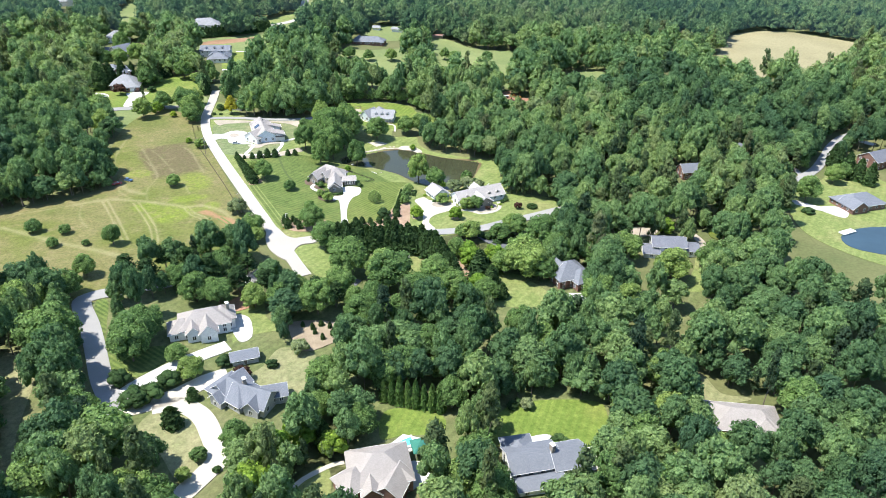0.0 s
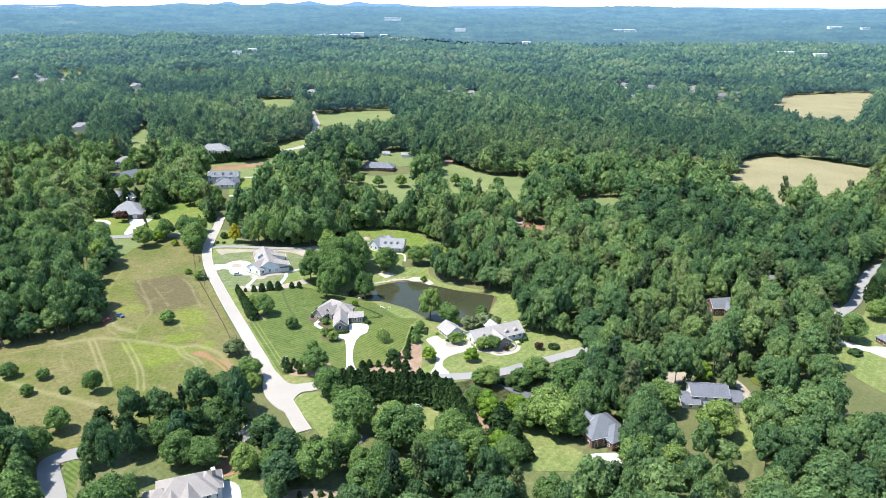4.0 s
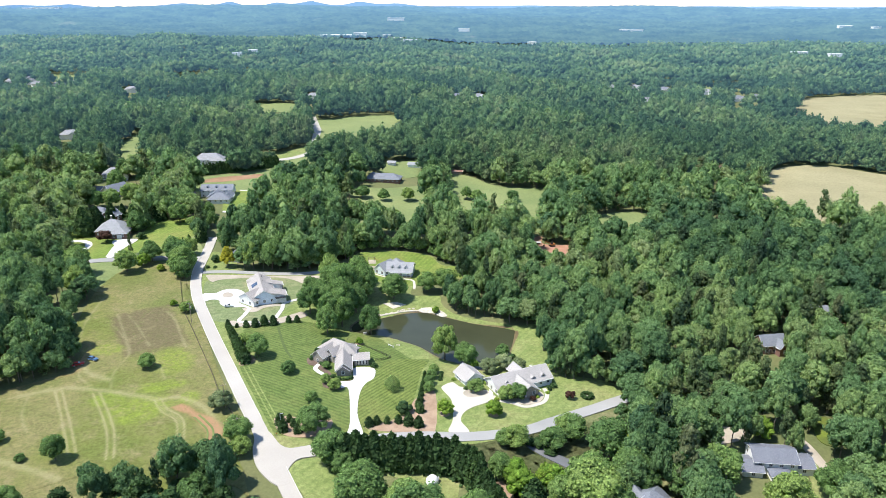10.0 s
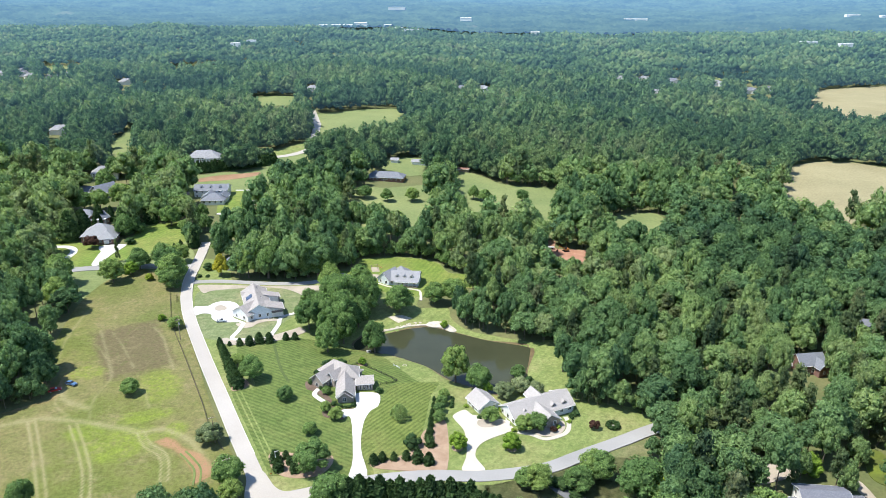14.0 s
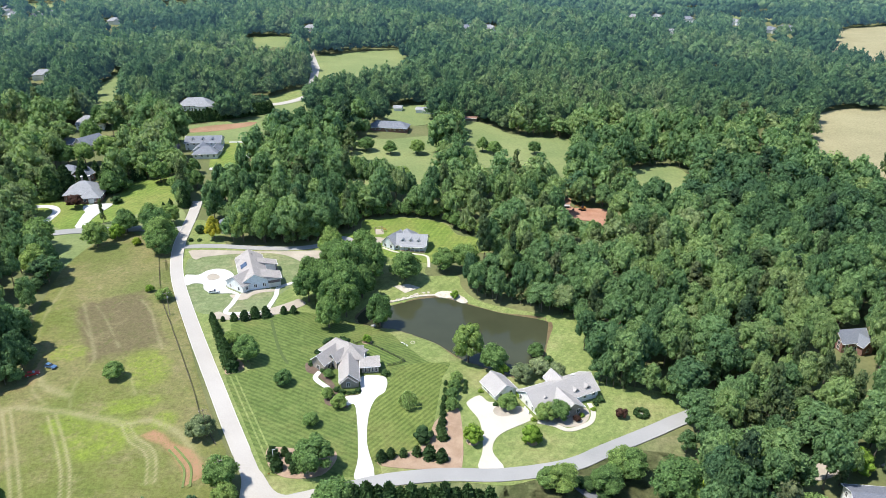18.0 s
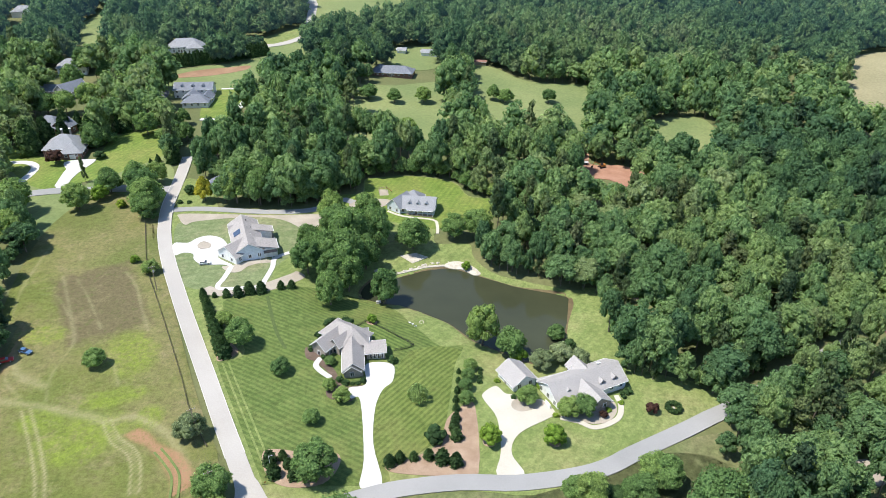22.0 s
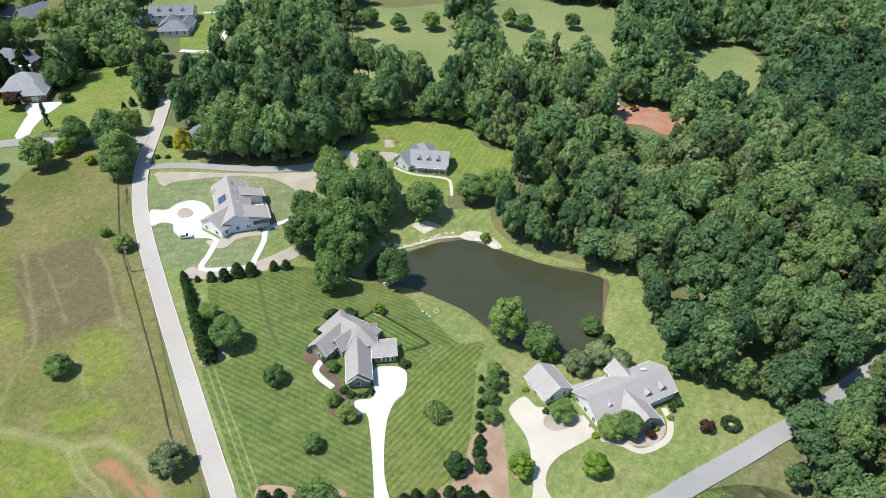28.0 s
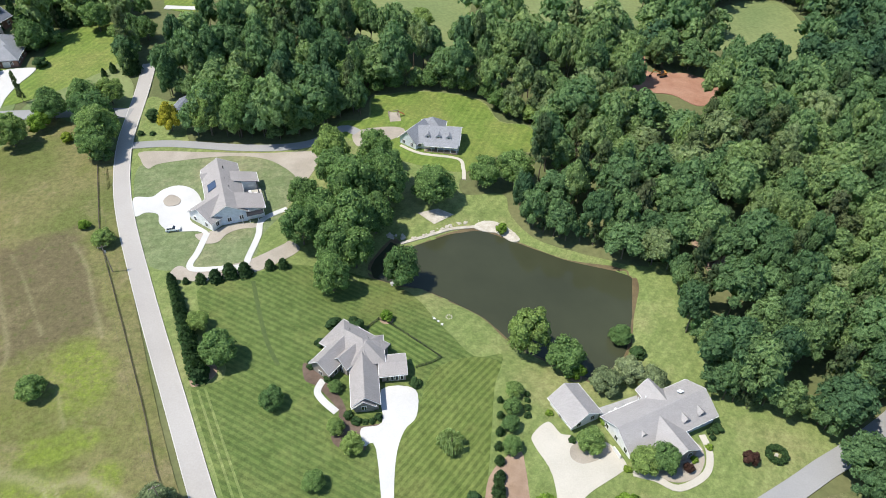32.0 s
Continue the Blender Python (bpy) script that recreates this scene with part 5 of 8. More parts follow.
for x, y, r, t in [(-52.7, 222.6, 1.7, 3.7), (-54.2, 226.0, 1.6, 3.5), (-51.8, 227.3, 1.1, 2.5), (-50.2, 225.1, 1.2, 2.6), (-48.5, 222.1, 1.4, 3.1), (-29.2, 226.7, 1.4, 3.1), (-27.1, 227.9, 1.3, 2.8), (-24.2, 228.4, 1.1, 2.5), (-21.0, 228.9, 1.3, 2.8), (-18.1, 228.1, 1.7, 3.8), (-15.2, 227.4, 1.6, 3.5), (-15.1, 234.9, 1.5, 3.3), (-15.5, 238.5, 1.2, 2.6), (-15.0, 241.0, 1.0, 2.2), (-15.0, 244.1, 0.9, 2.1)]:
    tree("egg", x, y, r, t, "shrubs on the striped lawn")
for x, y, r, t in [(-19.9, 234.4, 2.3, 3.7), (-51.7, 263.9, 1.0, 1.6), (-41.7, 251.4, 0.9, 1.5), (-43.3, 252.5, 0.9, 1.4), (-37.5, 252.5, 0.8, 1.3), (-51.0, 269.7, 1.1, 1.7), (-48.4, 274.6, 1.7, 2.8), (-44.3, 274.0, 2.2, 3.5), (-31.0, 260.4, 1.2, 1.9), (-48.1, 260.8, 0.8, 1.3), (-40.0, 251.4, 0.6, 1.0), (-38.7, 251.5, 0.6, 1.0)]:
    tree("shrub", x, y, r, t, "shrubs on the striped lawn")
tree("willow", -24.0, 246.6, 2.9, 5.0, "shrubs on the striped lawn")
HEDGE = along([(-86.2, 286.0), (-82.5, 278.8), (-79.1, 271.8), (-75.4, 264.5), (-72.9, 260.0)], 2.05)
for k, (x, y) in enumerate(HEDGE):
    tree("egg", x, y, 1.15 + 0.07 * k, 2.8 + 0.17 * k + 0.4 * (k % 3 == 0), "hedge along the road")
for x, y, r, t in [(-83.1, 286.2, 0.8, 1.7), (-79.8, 286.6, 1.3, 2.8), (-76.6, 287.2, 1.6, 3.5), (-73.7, 288.7, 1.8, 4.0), (-70.5, 289.4, 1.7, 3.8), (-65.4, 291.6, 1.3, 2.8), (-62.5, 292.3, 1.3, 2.8)]:
    tree("egg", x, y, r, t, "row of shrubs below the turning circle")
for x, y, r, t in [(-53.9, 323.4, 5.0, 12.0), (-42.0, 324.0, 5.2, 12.5), (-48.1, 315.0, 6.5, 17.4), (-40.8, 317.8, 6.2, 16.6), (-60.6, 313.0, 3.9, 10.6), (-59.2, 300.9, 4.6, 12.4), (-54.5, 305.4, 4.9, 13.3), (-47.5, 304.0, 6.2, 16.7), (-42.7, 308.4, 4.7, 12.7), (-50.8, 296.1, 5.0, 13.5), (-46.5, 296.2, 4.7, 12.8), (-50.5, 286.8, 4.5, 12.0), (-35.2, 291.0, 4.2, 13.0)]:
    tree("round", x, y, r, t, "grove beside the pond")
for x, y, r, t in [(-7.8, 271.4, 4.5, 14.0), (-0.8, 267.0, 4.0, 9.0), (12.4, 275.1, 2.8, 5.9), (-11.4, 259.7, 1.9, 3.9), (-12.1, 255.4, 1.8, 3.8), (-12.6, 251.4, 1.8, 3.7), (-12.7, 246.7, 2.1, 4.4), (1.9, 248.0, 2.7, 5.7), (11.2, 244.1, 2.9, 6.0), (14.7, 244.5, 3.0, 6.4)]:
    tree("round", x, y, r, t, "planting round the long house")
for x, y, r, t in [(1.5, 265.1, 2.0, 4.2), (6.8, 235.1, 2.5, 5.2), (-7.8, 234.3, 2.5, 5.2)]:
    tree("light", x, y, r, t, "planting round the long house")
for x, y, r, t in [(7.0, 262.0, 3.1, 5.5), (12.0, 264.8, 3.0, 5.3), (16.6, 262.6, 2.7, 4.8)]:
    tree("grey", x, y, r, t, "planting round the long house")
for x, y, r, t in [(15.4, 270.6, 1.6, 2.6), (-8.8, 259.6, 0.6, 1.0), (-8.9, 258.0, 0.6, 1.0), (-9.0, 256.2, 0.7, 1.1), (-9.2, 254.3, 0.7, 1.1), (-1.2, 249.0, 0.7, 1.2), (26.9, 252.7, 1.1, 1.7), (25.3, 251.9, 0.6, 1.0), (25.7, 250.7, 0.6, 1.0)]:
    tree("shrub", x, y, r, t, "planting round the long house")
for x, y, r, t in [(-14.3, 257.5, 0.7, 1.6), (-14.4, 253.8, 0.8, 1.8), (-14.7, 250.1, 0.9, 2.0), (-15.0, 247.0, 0.9, 2.0), (-15.0, 243.9, 1.0, 2.1), (-15.3, 240.4, 1.1, 2.4), (-15.5, 237.8, 1.3, 2.8)]:
    tree("egg", x, y, r, t, "planting round the long house")
for x, y, r, t in [(-4.9, 255.1, 0.7, 1.1), (8.1, 243.4, 0.7, 1.1), (20.9, 245.8, 0.7, 1.1), (5.6, 253.7, 1.0, 1.5), (24.4, 248.6, 0.7, 1.0)]:
    tree("shrub_light", x, y, r, t, "planting round the long house")
for x, y, r, t in [(31.2, 246.0, 1.5, 2.9), (19.2, 243.8, 1.0, 1.8)]:
    tree("purple", x, y, r, t, "planting round the long house")
for x, y, r, t in [(-28.5, 319.5, 5.5, 11.5), (-15.2, 326.7, 4.4, 9.3), (-7.2, 327.5, 5.1, 10.7)]:
    tree("round", x, y, r, t)
for x, y, r, t in [(-11.3, 309.8, 1.5, 3.1)]:
    tree("light", x, y, r, t)
tree("gold", -103.6, 346.2, 3.5, 10.0)
for x, y, r, t in [(-111.0, 352.4, 2.1, 3.4), (-111.9, 344.1, 0.9, 1.5), (-108.8, 344.4, 0.8, 1.3)]:
    tree("shrub", x, y, r, t)
for x, y, r, t in [(-120.7, 338.4, 5.9, 12.9), (-119.4, 332.4, 4.6, 10.2), (-124.6, 346.0, 5.8, 12.9), (-130.6, 355.3, 5.1, 11.3), (-138.8, 350.7, 4.7, 10.2), (-144.4, 337.3, 5.0, 11.0), (-137.5, 401.9, 2.9, 6.0), (-117.7, 331.2, 2.9, 6.0)]:
    tree("round", x, y, r, t)
for x, y, r, t in [(-140.3, 345.0, 3.0, 6.4), (-130.8, 340.0, 1.6, 3.4)]:
    tree("light", x, y, r, t)
for x, y, r, t in [(-185.3, 385.1, 4.8, 14.3), (-184.1, 396.3, 3.8, 11.5), (-164.0, 395.0, 5.4, 13.0), (-125.9, 378.5, 3.1, 9.2), (-182.5, 408.9, 3.2, 9.7), (-165.6, 410.1, 1.4, 5.9), (-163.0, 410.2, 1.4, 5.9), (-160.8, 411.1, 1.4, 5.9), (-158.7, 412.4, 1.4, 5.9), (-156.2, 412.5, 1.4, 5.9)]:
    tree("cone", x, y, r, t)
for x, y, r, t in [(-156.1, 381.5, 2.2, 3.4)]:
    tree("shrub", x, y, r, t)
for x, y, r, t in [(-170.6, 375.3, 3.3, 6.2)]:
    tree("purple", x, y, r, t)
for x, y, r, t in [(-27.4, 192.5, 5.4, 11.9), (-16.7, 188.2, 6.3, 11.9)]:
    tree("round", x, y, r, t)
for x, y, r, t in [(-71.3, 128.7, 3.1, 4.9), (-68.4, 131.4, 2.9, 4.6), (-65.8, 135.9, 2.7, 4.4), (-54.5, 145.0, 2.0, 3.2), (-78.0, 136.6, 2.6, 4.2), (-42.4, 144.6, 1.5, 2.4), (-46.8, 109.0, 0.9, 1.4), (17.9, 131.8, 1.3, 2.1), (19.9, 133.2, 1.1, 1.8), (27.6, 120.0, 1.9, 3.1)]:
    tree("shrub", x, y, r, t)
for x, y, r, t in [(-78.9, 151.0, 5.9, 11.8), (-67.1, 146.2, 3.1, 6.4), (-61.1, 139.1, 3.3, 7.0), (-51.5, 112.2, 1.9, 4.0), (-53.0, 106.4, 1.7, 3.6)]:
    tree("round", x, y, r, t)
for x, y, r, t in [(-58.5, 131.2, 1.7, 3.8), (-60.3, 122.2, 2.6, 5.6)]:
    tree("egg", x, y, r, t)
for x, y, r, t in [(-48.7, 139.3, 2.1, 4.0)]:
    tree("purple", x, y, r, t)
for x, y, r, t in [(-36.1, 150.8, 2.4, 4.3), (21.6, 132.1, 1.7, 3.0)]:
    tree("grey", x, y, r, t)
for x, y, r, t in [(18.1, 202.9, 3.3, 7.0), (10.1, 204.3, 3.5, 7.4), (83.0, 228.5, 3.3, 6.9)]:
    tree("light", x, y, r, t)
for x, y, r, t in [(8.9, 220.2, 3.1, 6.6), (26.4, 225.3, 3.7, 7.7), (27.8, 199.0, 6.3, 13.3), (41.5, 210.6, 4.5, 9.5), (50.1, 211.4, 5.4, 11.4), (75.6, 195.8, 5.8, 12.1), (42.9, 202.2, 3.8, 8.0), (63.7, 207.5, 5.3, 11.0), (54.7, 192.6, 5.9, 12.3), (34.0, 192.9, 4.3, 9.0)]:
    tree("round", x, y, r, t)
for x, y, r, t in [(18.5, 220.5, 1.5, 2.4), (16.4, 221.2, 1.3, 2.0), (22.4, 218.7, 1.1, 1.7)]:
    tree("shrub", x, y, r, t)
for x, y, r, t in [(1.9, 214.1, 1.0, 2.2)]:
    tree("egg", x, y, r, t)
for x, y, r, t in [(-25.4, 118.1, 2.2, 6.7), (-21.1, 120.0, 1.9, 5.7)]:
    tree("cone", x, y, r, t)
hedge_line = [(-35.0, 207.4), (-26.6, 208.1), (-16.0, 208.4), (-5.4, 208.2), (0.0, 202.3), (2.9, 193.4), (5.5, 185.2)]
field_hedge = [(-170.5, 496.0), (-156.0, 503.0), (-143.0, 510.0), (-128.0, 519.0), (-121.0, 525.0)]
cypress_row = [(-13.0, 132.8), (-8.4, 131.7), (-3.7, 130.6), (1.2, 129.5)]


for line, gap, r, t, words in ((hedge_line, 2.3, 3.2, 10.5, "tall dark cypress in a dense screen"), (field_hedge, 2.1, 2.5, 7.6, "dark cypress in a long hedge by the field"), (cypress_row, 2.0, 1.4, 8.0, "slender green arborvitae in a row")):
    for k, (x, y) in enumerate(along(line, gap)):
        tree("thuja" if line is cypress_row else "cone", x, y, r * (0.92 + 0.16 * (k * 7 % 5) / 5), t * (0.9 + 0.2 * (k * 3 % 7) / 7), "screen of evergreens", words)

# trees south of the side street
for x, y, r, t in [(-27.7, 192.1, 6.3, 13.3), (-14.6, 184.8, 7.0, 13.2), (-36.9, 208.2, 4.9, 10.7), (6.4, 206.2, 3.7, 7.8), (11.9, 219.3, 3.7, 7.6), (21.5, 196.5, 4.4, 8.7), (28.1, 195.0, 7.0, 13.2), (28.3, 224.1, 4.3, 8.4), (14.3, 178.5, 4.3, 8.6), (4.0, 183.0, 4.4, 9.6), (36.6, 216.2, 5.8, 12.7), (39.4, 205.1, 5.9, 11.8), (22.0, 219.9, 3.8, 6.8), (-33.3, 204.6, 3.2, 7.1)]:
    tree("round", x, y, r, t)
for x, y, r, t in [(11.0, 199.8, 3.8, 7.9), (19.2, 202.7, 3.7, 7.3), (12.7, 184.0, 3.5, 7.1), (41.6, 215.4, 5.1, 10.2)]:
    tree("light", x, y, r, t)
for x, y, r, t in [(13.4, 191.9, 4.1, 10.6), (16.9, 188.9, 3.0, 7.2), (19.7, 181.7, 2.1, 5.3)]:
    tree("cone", x, y, r, t)
for x, y, r, t in [(16.2, 221.1, 1.7, 2.1), (18.4, 220.6, 2.1, 2.5), (20.9, 217.0, 1.7, 1.7)]:
    tree("shrub", x, y, r, t)

# pines and broad trees between the meadow and the first houses
for x, y, r, t in [(-85.6, 179.8, 4.0, 10.5), (-83.9, 189.4, 3.8, 10.0), (-76.7, 187.8, 4.1, 10.6), (-68.4, 182.6, 4.2, 11.0), (-63.4, 194.6, 3.9, 10.2), (-58.0, 186.1, 3.8, 9.8), (-58.5, 177.5, 3.8, 9.9), (-50.2, 177.5, 3.8, 9.8), (-94.2, 184.6, 3.5, 9.2), (-69.2, 203.0, 3.3, 8.6), (-35.2, 174.3, 3.7, 9.5), (-29.6, 172.6, 3.3, 8.7)]:
    tree("pine", x, y, r * 1.1, t)
for x, y, r, t in [(-70.1, 173.6, 4.7, 10.3), (-66.0, 190.5, 4.4, 9.6), (-63.0, 172.3, 4.3, 9.5), (-107.5, 186.6, 3.7, 8.0), (-107.3, 175.1, 4.2, 9.1), (-61.2, 211.5, 3.0, 6.7), (-75.8, 201.4, 3.0, 6.6), (-41.0, 176.1, 4.0, 8.8), (-24.2, 173.2, 3.4, 7.4), (-45.5, 171.7, 3.9, 8.7), (-76.8, 180.3, 4.0, 8.7), (-52.7, 171.3, 4.0, 8.7)]:
    tree("round", x, y, r, t)
# small trees before the pastures
for k, (x, y) in enumerate([(-43.3, 452.7), (-29.3, 454.5), (-56.3, 456.7), (5.1, 463.0), (11.1, 460.1), (-35.0, 413.1), (32.9, 463.0)]):
    tree("round", x, y, 3.6 + 0.5 * (k % 3), 7.5 + (k % 2))
for x, y in [(-199.7, 409.8), (-194.5, 404.6), (-190.5, 404.6), (-178.0, 412.3), (-174.6, 420.1), (-169.9, 420.2), (-166.4, 420.3), (-163.7, 422.7), (-161.6, 424.4)]:
    tree("cone", x, y, 2.2, 8.0)
# the belt of trees behind the first houses
for x, y, r, t in [(-20.1, 123.6, 2.6, 6.0), (-25.0, 118.0, 2.3, 5.3), (-20.2, 141.3, 3.9, 9.0), (-2.5, 150.8, 4.6, 10.7), (-10.5, 147.3, 4.0, 9.2), (6.6, 142.4, 4.2, 9.7), (10.9, 136.6, 3.6, 8.2), (6.7, 115.7, 3.0, 6.9), (4.4, 103.8, 4.5, 10.3), (10.8, 104.7, 3.9, 9.0), (19.3, 144.5, 4.6, 10.5), (29.7, 146.0, 5.2, 12.0), (36.2, 142.3, 4.3, 9.9), (-15.7, 143.2, 3.4, 7.8), (0.8, 141.9, 3.4, 7.8), (23.5, 140.5, 3.7, 8.4)]:
    tree("round", x, y, r, t)
for x, y, r, t in [(-27.2, 126.6, 3.2, 7.9), (-22.4, 130.4, 3.0, 7.4), (8.1, 123.5, 3.5, 8.7), (11.0, 120.5, 2.6, 6.4)]:
    tree("round", x, y, r, t)


# trees over the first drives and lawns
for x, y, r, t in [(-98.9, 148.5, 7.6, 15.0), (-112.9, 160.6, 6.5, 14.0), (-70.4, 110.7, 7.4, 14.5), (-76.7, 105.7, 6.0, 13.0), (-78.6, 98.9, 5.6, 12.4), (-59.7, 96.9, 5.6, 12.0), (-54.9, 96.3, 4.6, 10.2), (-44.2, 116.0, 3.6, 8.0), (-27.7, 136.0, 4.6, 10.2), (-78.0, 154.9, 5.0, 11.0), (-77.9, 145.3, 5.4, 11.8), (-78.8, 118.9, 5.6, 12.2)]:
    tree("round", x, y, r, t)

for x, y, r, t in [(-37.2, 100.0, 4.9, 10.8), (-35.1, 110.2, 4.6, 10.4), (-30.2, 117.7, 4.0, 9.0), (-23.0, 114.6, 3.1, 7.0)]:
    tree("light", x, y, r, t, label="bright green tree beside the brick house")

# trees among and before the middle and eastern houses
for x, y, r, t in [(-0.7, 183.7, 5.8, 12.8), (4.3, 177.6, 5.0, 11.0), (-6.0, 176.8, 5.0, 11.0), (-18.5, 171.5, 4.9, 10.8), (-21.0, 163.1, 5.4, 11.8), (-34.3, 169.1, 5.5, 12.2), (-29.1, 178.8, 4.7, 10.4), (-11.0, 164.9, 4.8, 10.5), (-2.0, 164.7, 4.8, 10.5), (8.0, 165.4, 4.5, 9.8), (48.0, 178.0, 5.5, 12.1), (51.1, 202.4, 5.7, 12.5), (56.0, 174.5, 5.2, 11.4), (22.8, 161.6, 4.7, 10.4), (35.4, 162.3, 4.8, 10.6), (27.6, 151.4, 5.5, 12.0), (90.3, 201.9, 5.2, 11.4), (57.9, 141.5, 5.2, 11.4), (45.7, 132.7, 4.9, 10.7), (87.3, 130.5, 6.2, 13.0), (54.9, 126.6, 5.1, 11.3), (44.8, 118.4, 5.4, 11.9), (37.7, 104.4, 5.8, 12.7), (46.2, 101.7, 5.8, 12.7), (62.1, 113.0, 4.7, 10.3), (56.8, 115.2, 4.1, 9.1), (8.4, 110.8, 4.8, 10.5), (10.7, 101.2, 5.7, 12.6), (1.7, 102.6, 3.6, 8.0), (-13.1, 137.8, 5.1, 11.2), (-7.7, 140.3, 5.1, 11.3), (3.4, 131.3, 4.4, 9.7), (-17.2, 121.2, 4.0, 8.7)]:
    tree("round", x, y, r * 0.95, t)

# the edge of the woods along the gravel track, and the top of the grove
for x, y, r, t in [(-92.0, 345.0, 4.8, 15.0), (-83.5, 344.5, 4.6, 14.5), (-76.0, 346.5, 4.8, 15.0), (-68.0, 347.0, 4.8, 15.0), (-61.5, 351.5, 4.4, 13.5), (-90.1, 350.0, 5.0, 15.5), (-80.6, 352.0, 5.0, 15.5), (-55.9, 331.5, 4.8, 13.4), (-44.0, 331.0, 4.8, 13.5)]:
    tree("round", x, y, r, t)
# low trees at the foot of the woods round the blue house
for x, y, r, t in [(-67.5, 357.0, 4.6, 13.0), (-60.5, 361.0, 4.6, 13.0), (-56.0, 367.5, 4.6, 13.0), (-50.5, 374.5, 4.6, 13.0), (-62.5, 369.5, 4.8, 14.0), (-52.0, 361.0, 2.2, 5.0), (-51.5, 366.5, 2.6, 6.0), (-47.5, 371.5, 2.4, 5.6), (-42.0, 373.2, 3.0, 7.4), (-36.5, 374.6, 2.6, 6.2), (-31.0, 375.4, 3.1, 8.0), (-25.0, 374.8, 2.7, 6.6), (-19.5, 373.4, 3.0, 7.6), (-13.5, 370.8, 2.6, 6.0), (-10.0, 364.8, 3.3, 8.6), (-6.0, 360.8, 3.0, 7.8), (-0.5, 358.6, 2.8, 6.6), (3.4, 353.5, 3.2, 8.2), (3.6, 346.5, 2.8, 6.6)]:
    tree("round", x, y, r, t)
# trees between the houses on the ridge road
for x, y, r, t in [(-216.7, 435.9, 6.0, 14.0), (-217.8, 455.7, 5.2, 12.0), (-208.7, 494.5, 4.8, 11.0), (-192.2, 476.0, 4.8, 11.2), (-227.9, 496.1, 4.7, 10.8), (-163.7, 333.9, 5.8, 13.2), (-153.6, 313.2, 5.6, 12.8), (-122.1, 343.9, 4.0, 9.2), (-64.3, 350.2, 4.0, 9.0),
                   (-182.0, 434.5, 6.2, 13.6), (-161.5, 391.1, 5.2, 11.7), (-170.0, 416.7, 3.8, 8.8), (-145.6, 405.4, 5.0, 11.4), (-141.8, 414.8, 4.2, 9.4), (-134.2, 417.7, 3.6, 8.0), (-137.6, 400.5, 2.9, 6.5), (-157.3, 396.0, 2.8, 6.5), (-185.7, 386.2, 2.8, 6.4), (-202.9, 462.3, 5.8, 13.4), (-198.5, 427.1, 5.0, 11.6), (-206.8, 425.9, 5.0, 11.6), (-191.0, 428.7, 5.0, 11.4), (-140.8, 354.2, 4.0, 9.1), (-131.3, 357.8, 3.6, 8.0), (-125.3, 359.7, 4.0, 9.0), (-127.1, 381.3, 3.3, 7.3), (-127.2, 399.9, 4.0, 9.1), (-208.3, 488.3, 6.0, 14.0), (-160.4, 430.2, 5.6, 13.5), (-177.7, 455.4, 5.2, 12.0), (-168.1, 461.5, 6.2, 14.2), (-164.5, 450.0, 5.2, 13.0)]:
    tree("round", x, y, r, t)
for x, y, r, t in [(-190.5, 392.5, 3.0, 10.3), (-186.1, 397.0, 2.9, 9.7), (-180.5, 402.6, 2.7, 9.1), (-167.7, 411.2, 1.7, 5.3), (-165.2, 411.3, 1.7, 5.3), (-162.7, 409.3, 1.8, 5.9), (-159.8, 408.5, 1.9, 6.5), (-157.2, 407.9, 1.6, 5.2), (-155.1, 409.2, 1.6, 5.2), (-133.7, 375.8, 1.0, 2.9), (-131.7, 378.4, 1.2, 3.5)]:
    tree("cone", x, y, r, t)
# trees about the eastern houses
for x, y, r, t in [(149.4, 259.6, 5.2, 11.8), (169.9, 278.3, 4.2, 9.2), (163.0, 293.3, 3.2, 7.2), (176.7, 283.6, 3.6, 7.8)]:
    tree("round", x, y, r, t)
for x, y, r, t in [(179.4, 298.1, 3.2, 10.6), (178.1, 291.9, 3.4, 11.2), (179.9, 286.5, 3.4, 11.1), (182.3, 281.3, 3.2, 10.2), (184.5, 276.5, 3.2, 10.0)]:
    tree("cone", x, y, r, t)
tree("shrub", 145.8, 248.4, 2.4, 2.5)

# ---- the woods ----
# each clearing is seen over the trees before it: those are kept back as well
OPEN = [meadow, yard, corner_lawn, tent_lawn, lawn_n, lawn_g, front_g, lawn_j, lawn_j2, lawn_k, isle_k, lawn_l, lawn_l2, lawn_m, lawn_o, lake, lake_lawn, bed_k, left_strip,
        field_e, lawn_i, lawn_e3, lawn_h, lawn_h2, fld, field_f, yard_f, field_f2, clear_r, big_field, mud, far_field, left_field, mid_field, dirt, pond_g, patio_j, south_yard] + FAR_CLEARINGS
LINES = [(line, w / 2 + (1.6 if name == "side_street" else 3.0)) for name, line, w, _ in ROADS] + [(track_d, 4), (lane_n, 4), (drive_k, 4), (loop_k, 4), (drive_j, 4), (drive_h, 5), (loop_h, 4), (drive_p, 4), (east_drive, 4), (dark_drive, 4), (drive_g, 4), (mulch_n, 4)]
SEEN = [main_road, lane_n, [p for p in side_street if p[0] < 46]]
LINES += [(SEEN[2], 5.5), ([p for p in side_street if 35 < p[0] < 80], 3.4), ([(x + 1.5, y - 4.0) for x, y in side_street if 33 < x < 50], 4.0)]
EARLY = [drive_k, loop_k, drive_j, west_street, track_d]
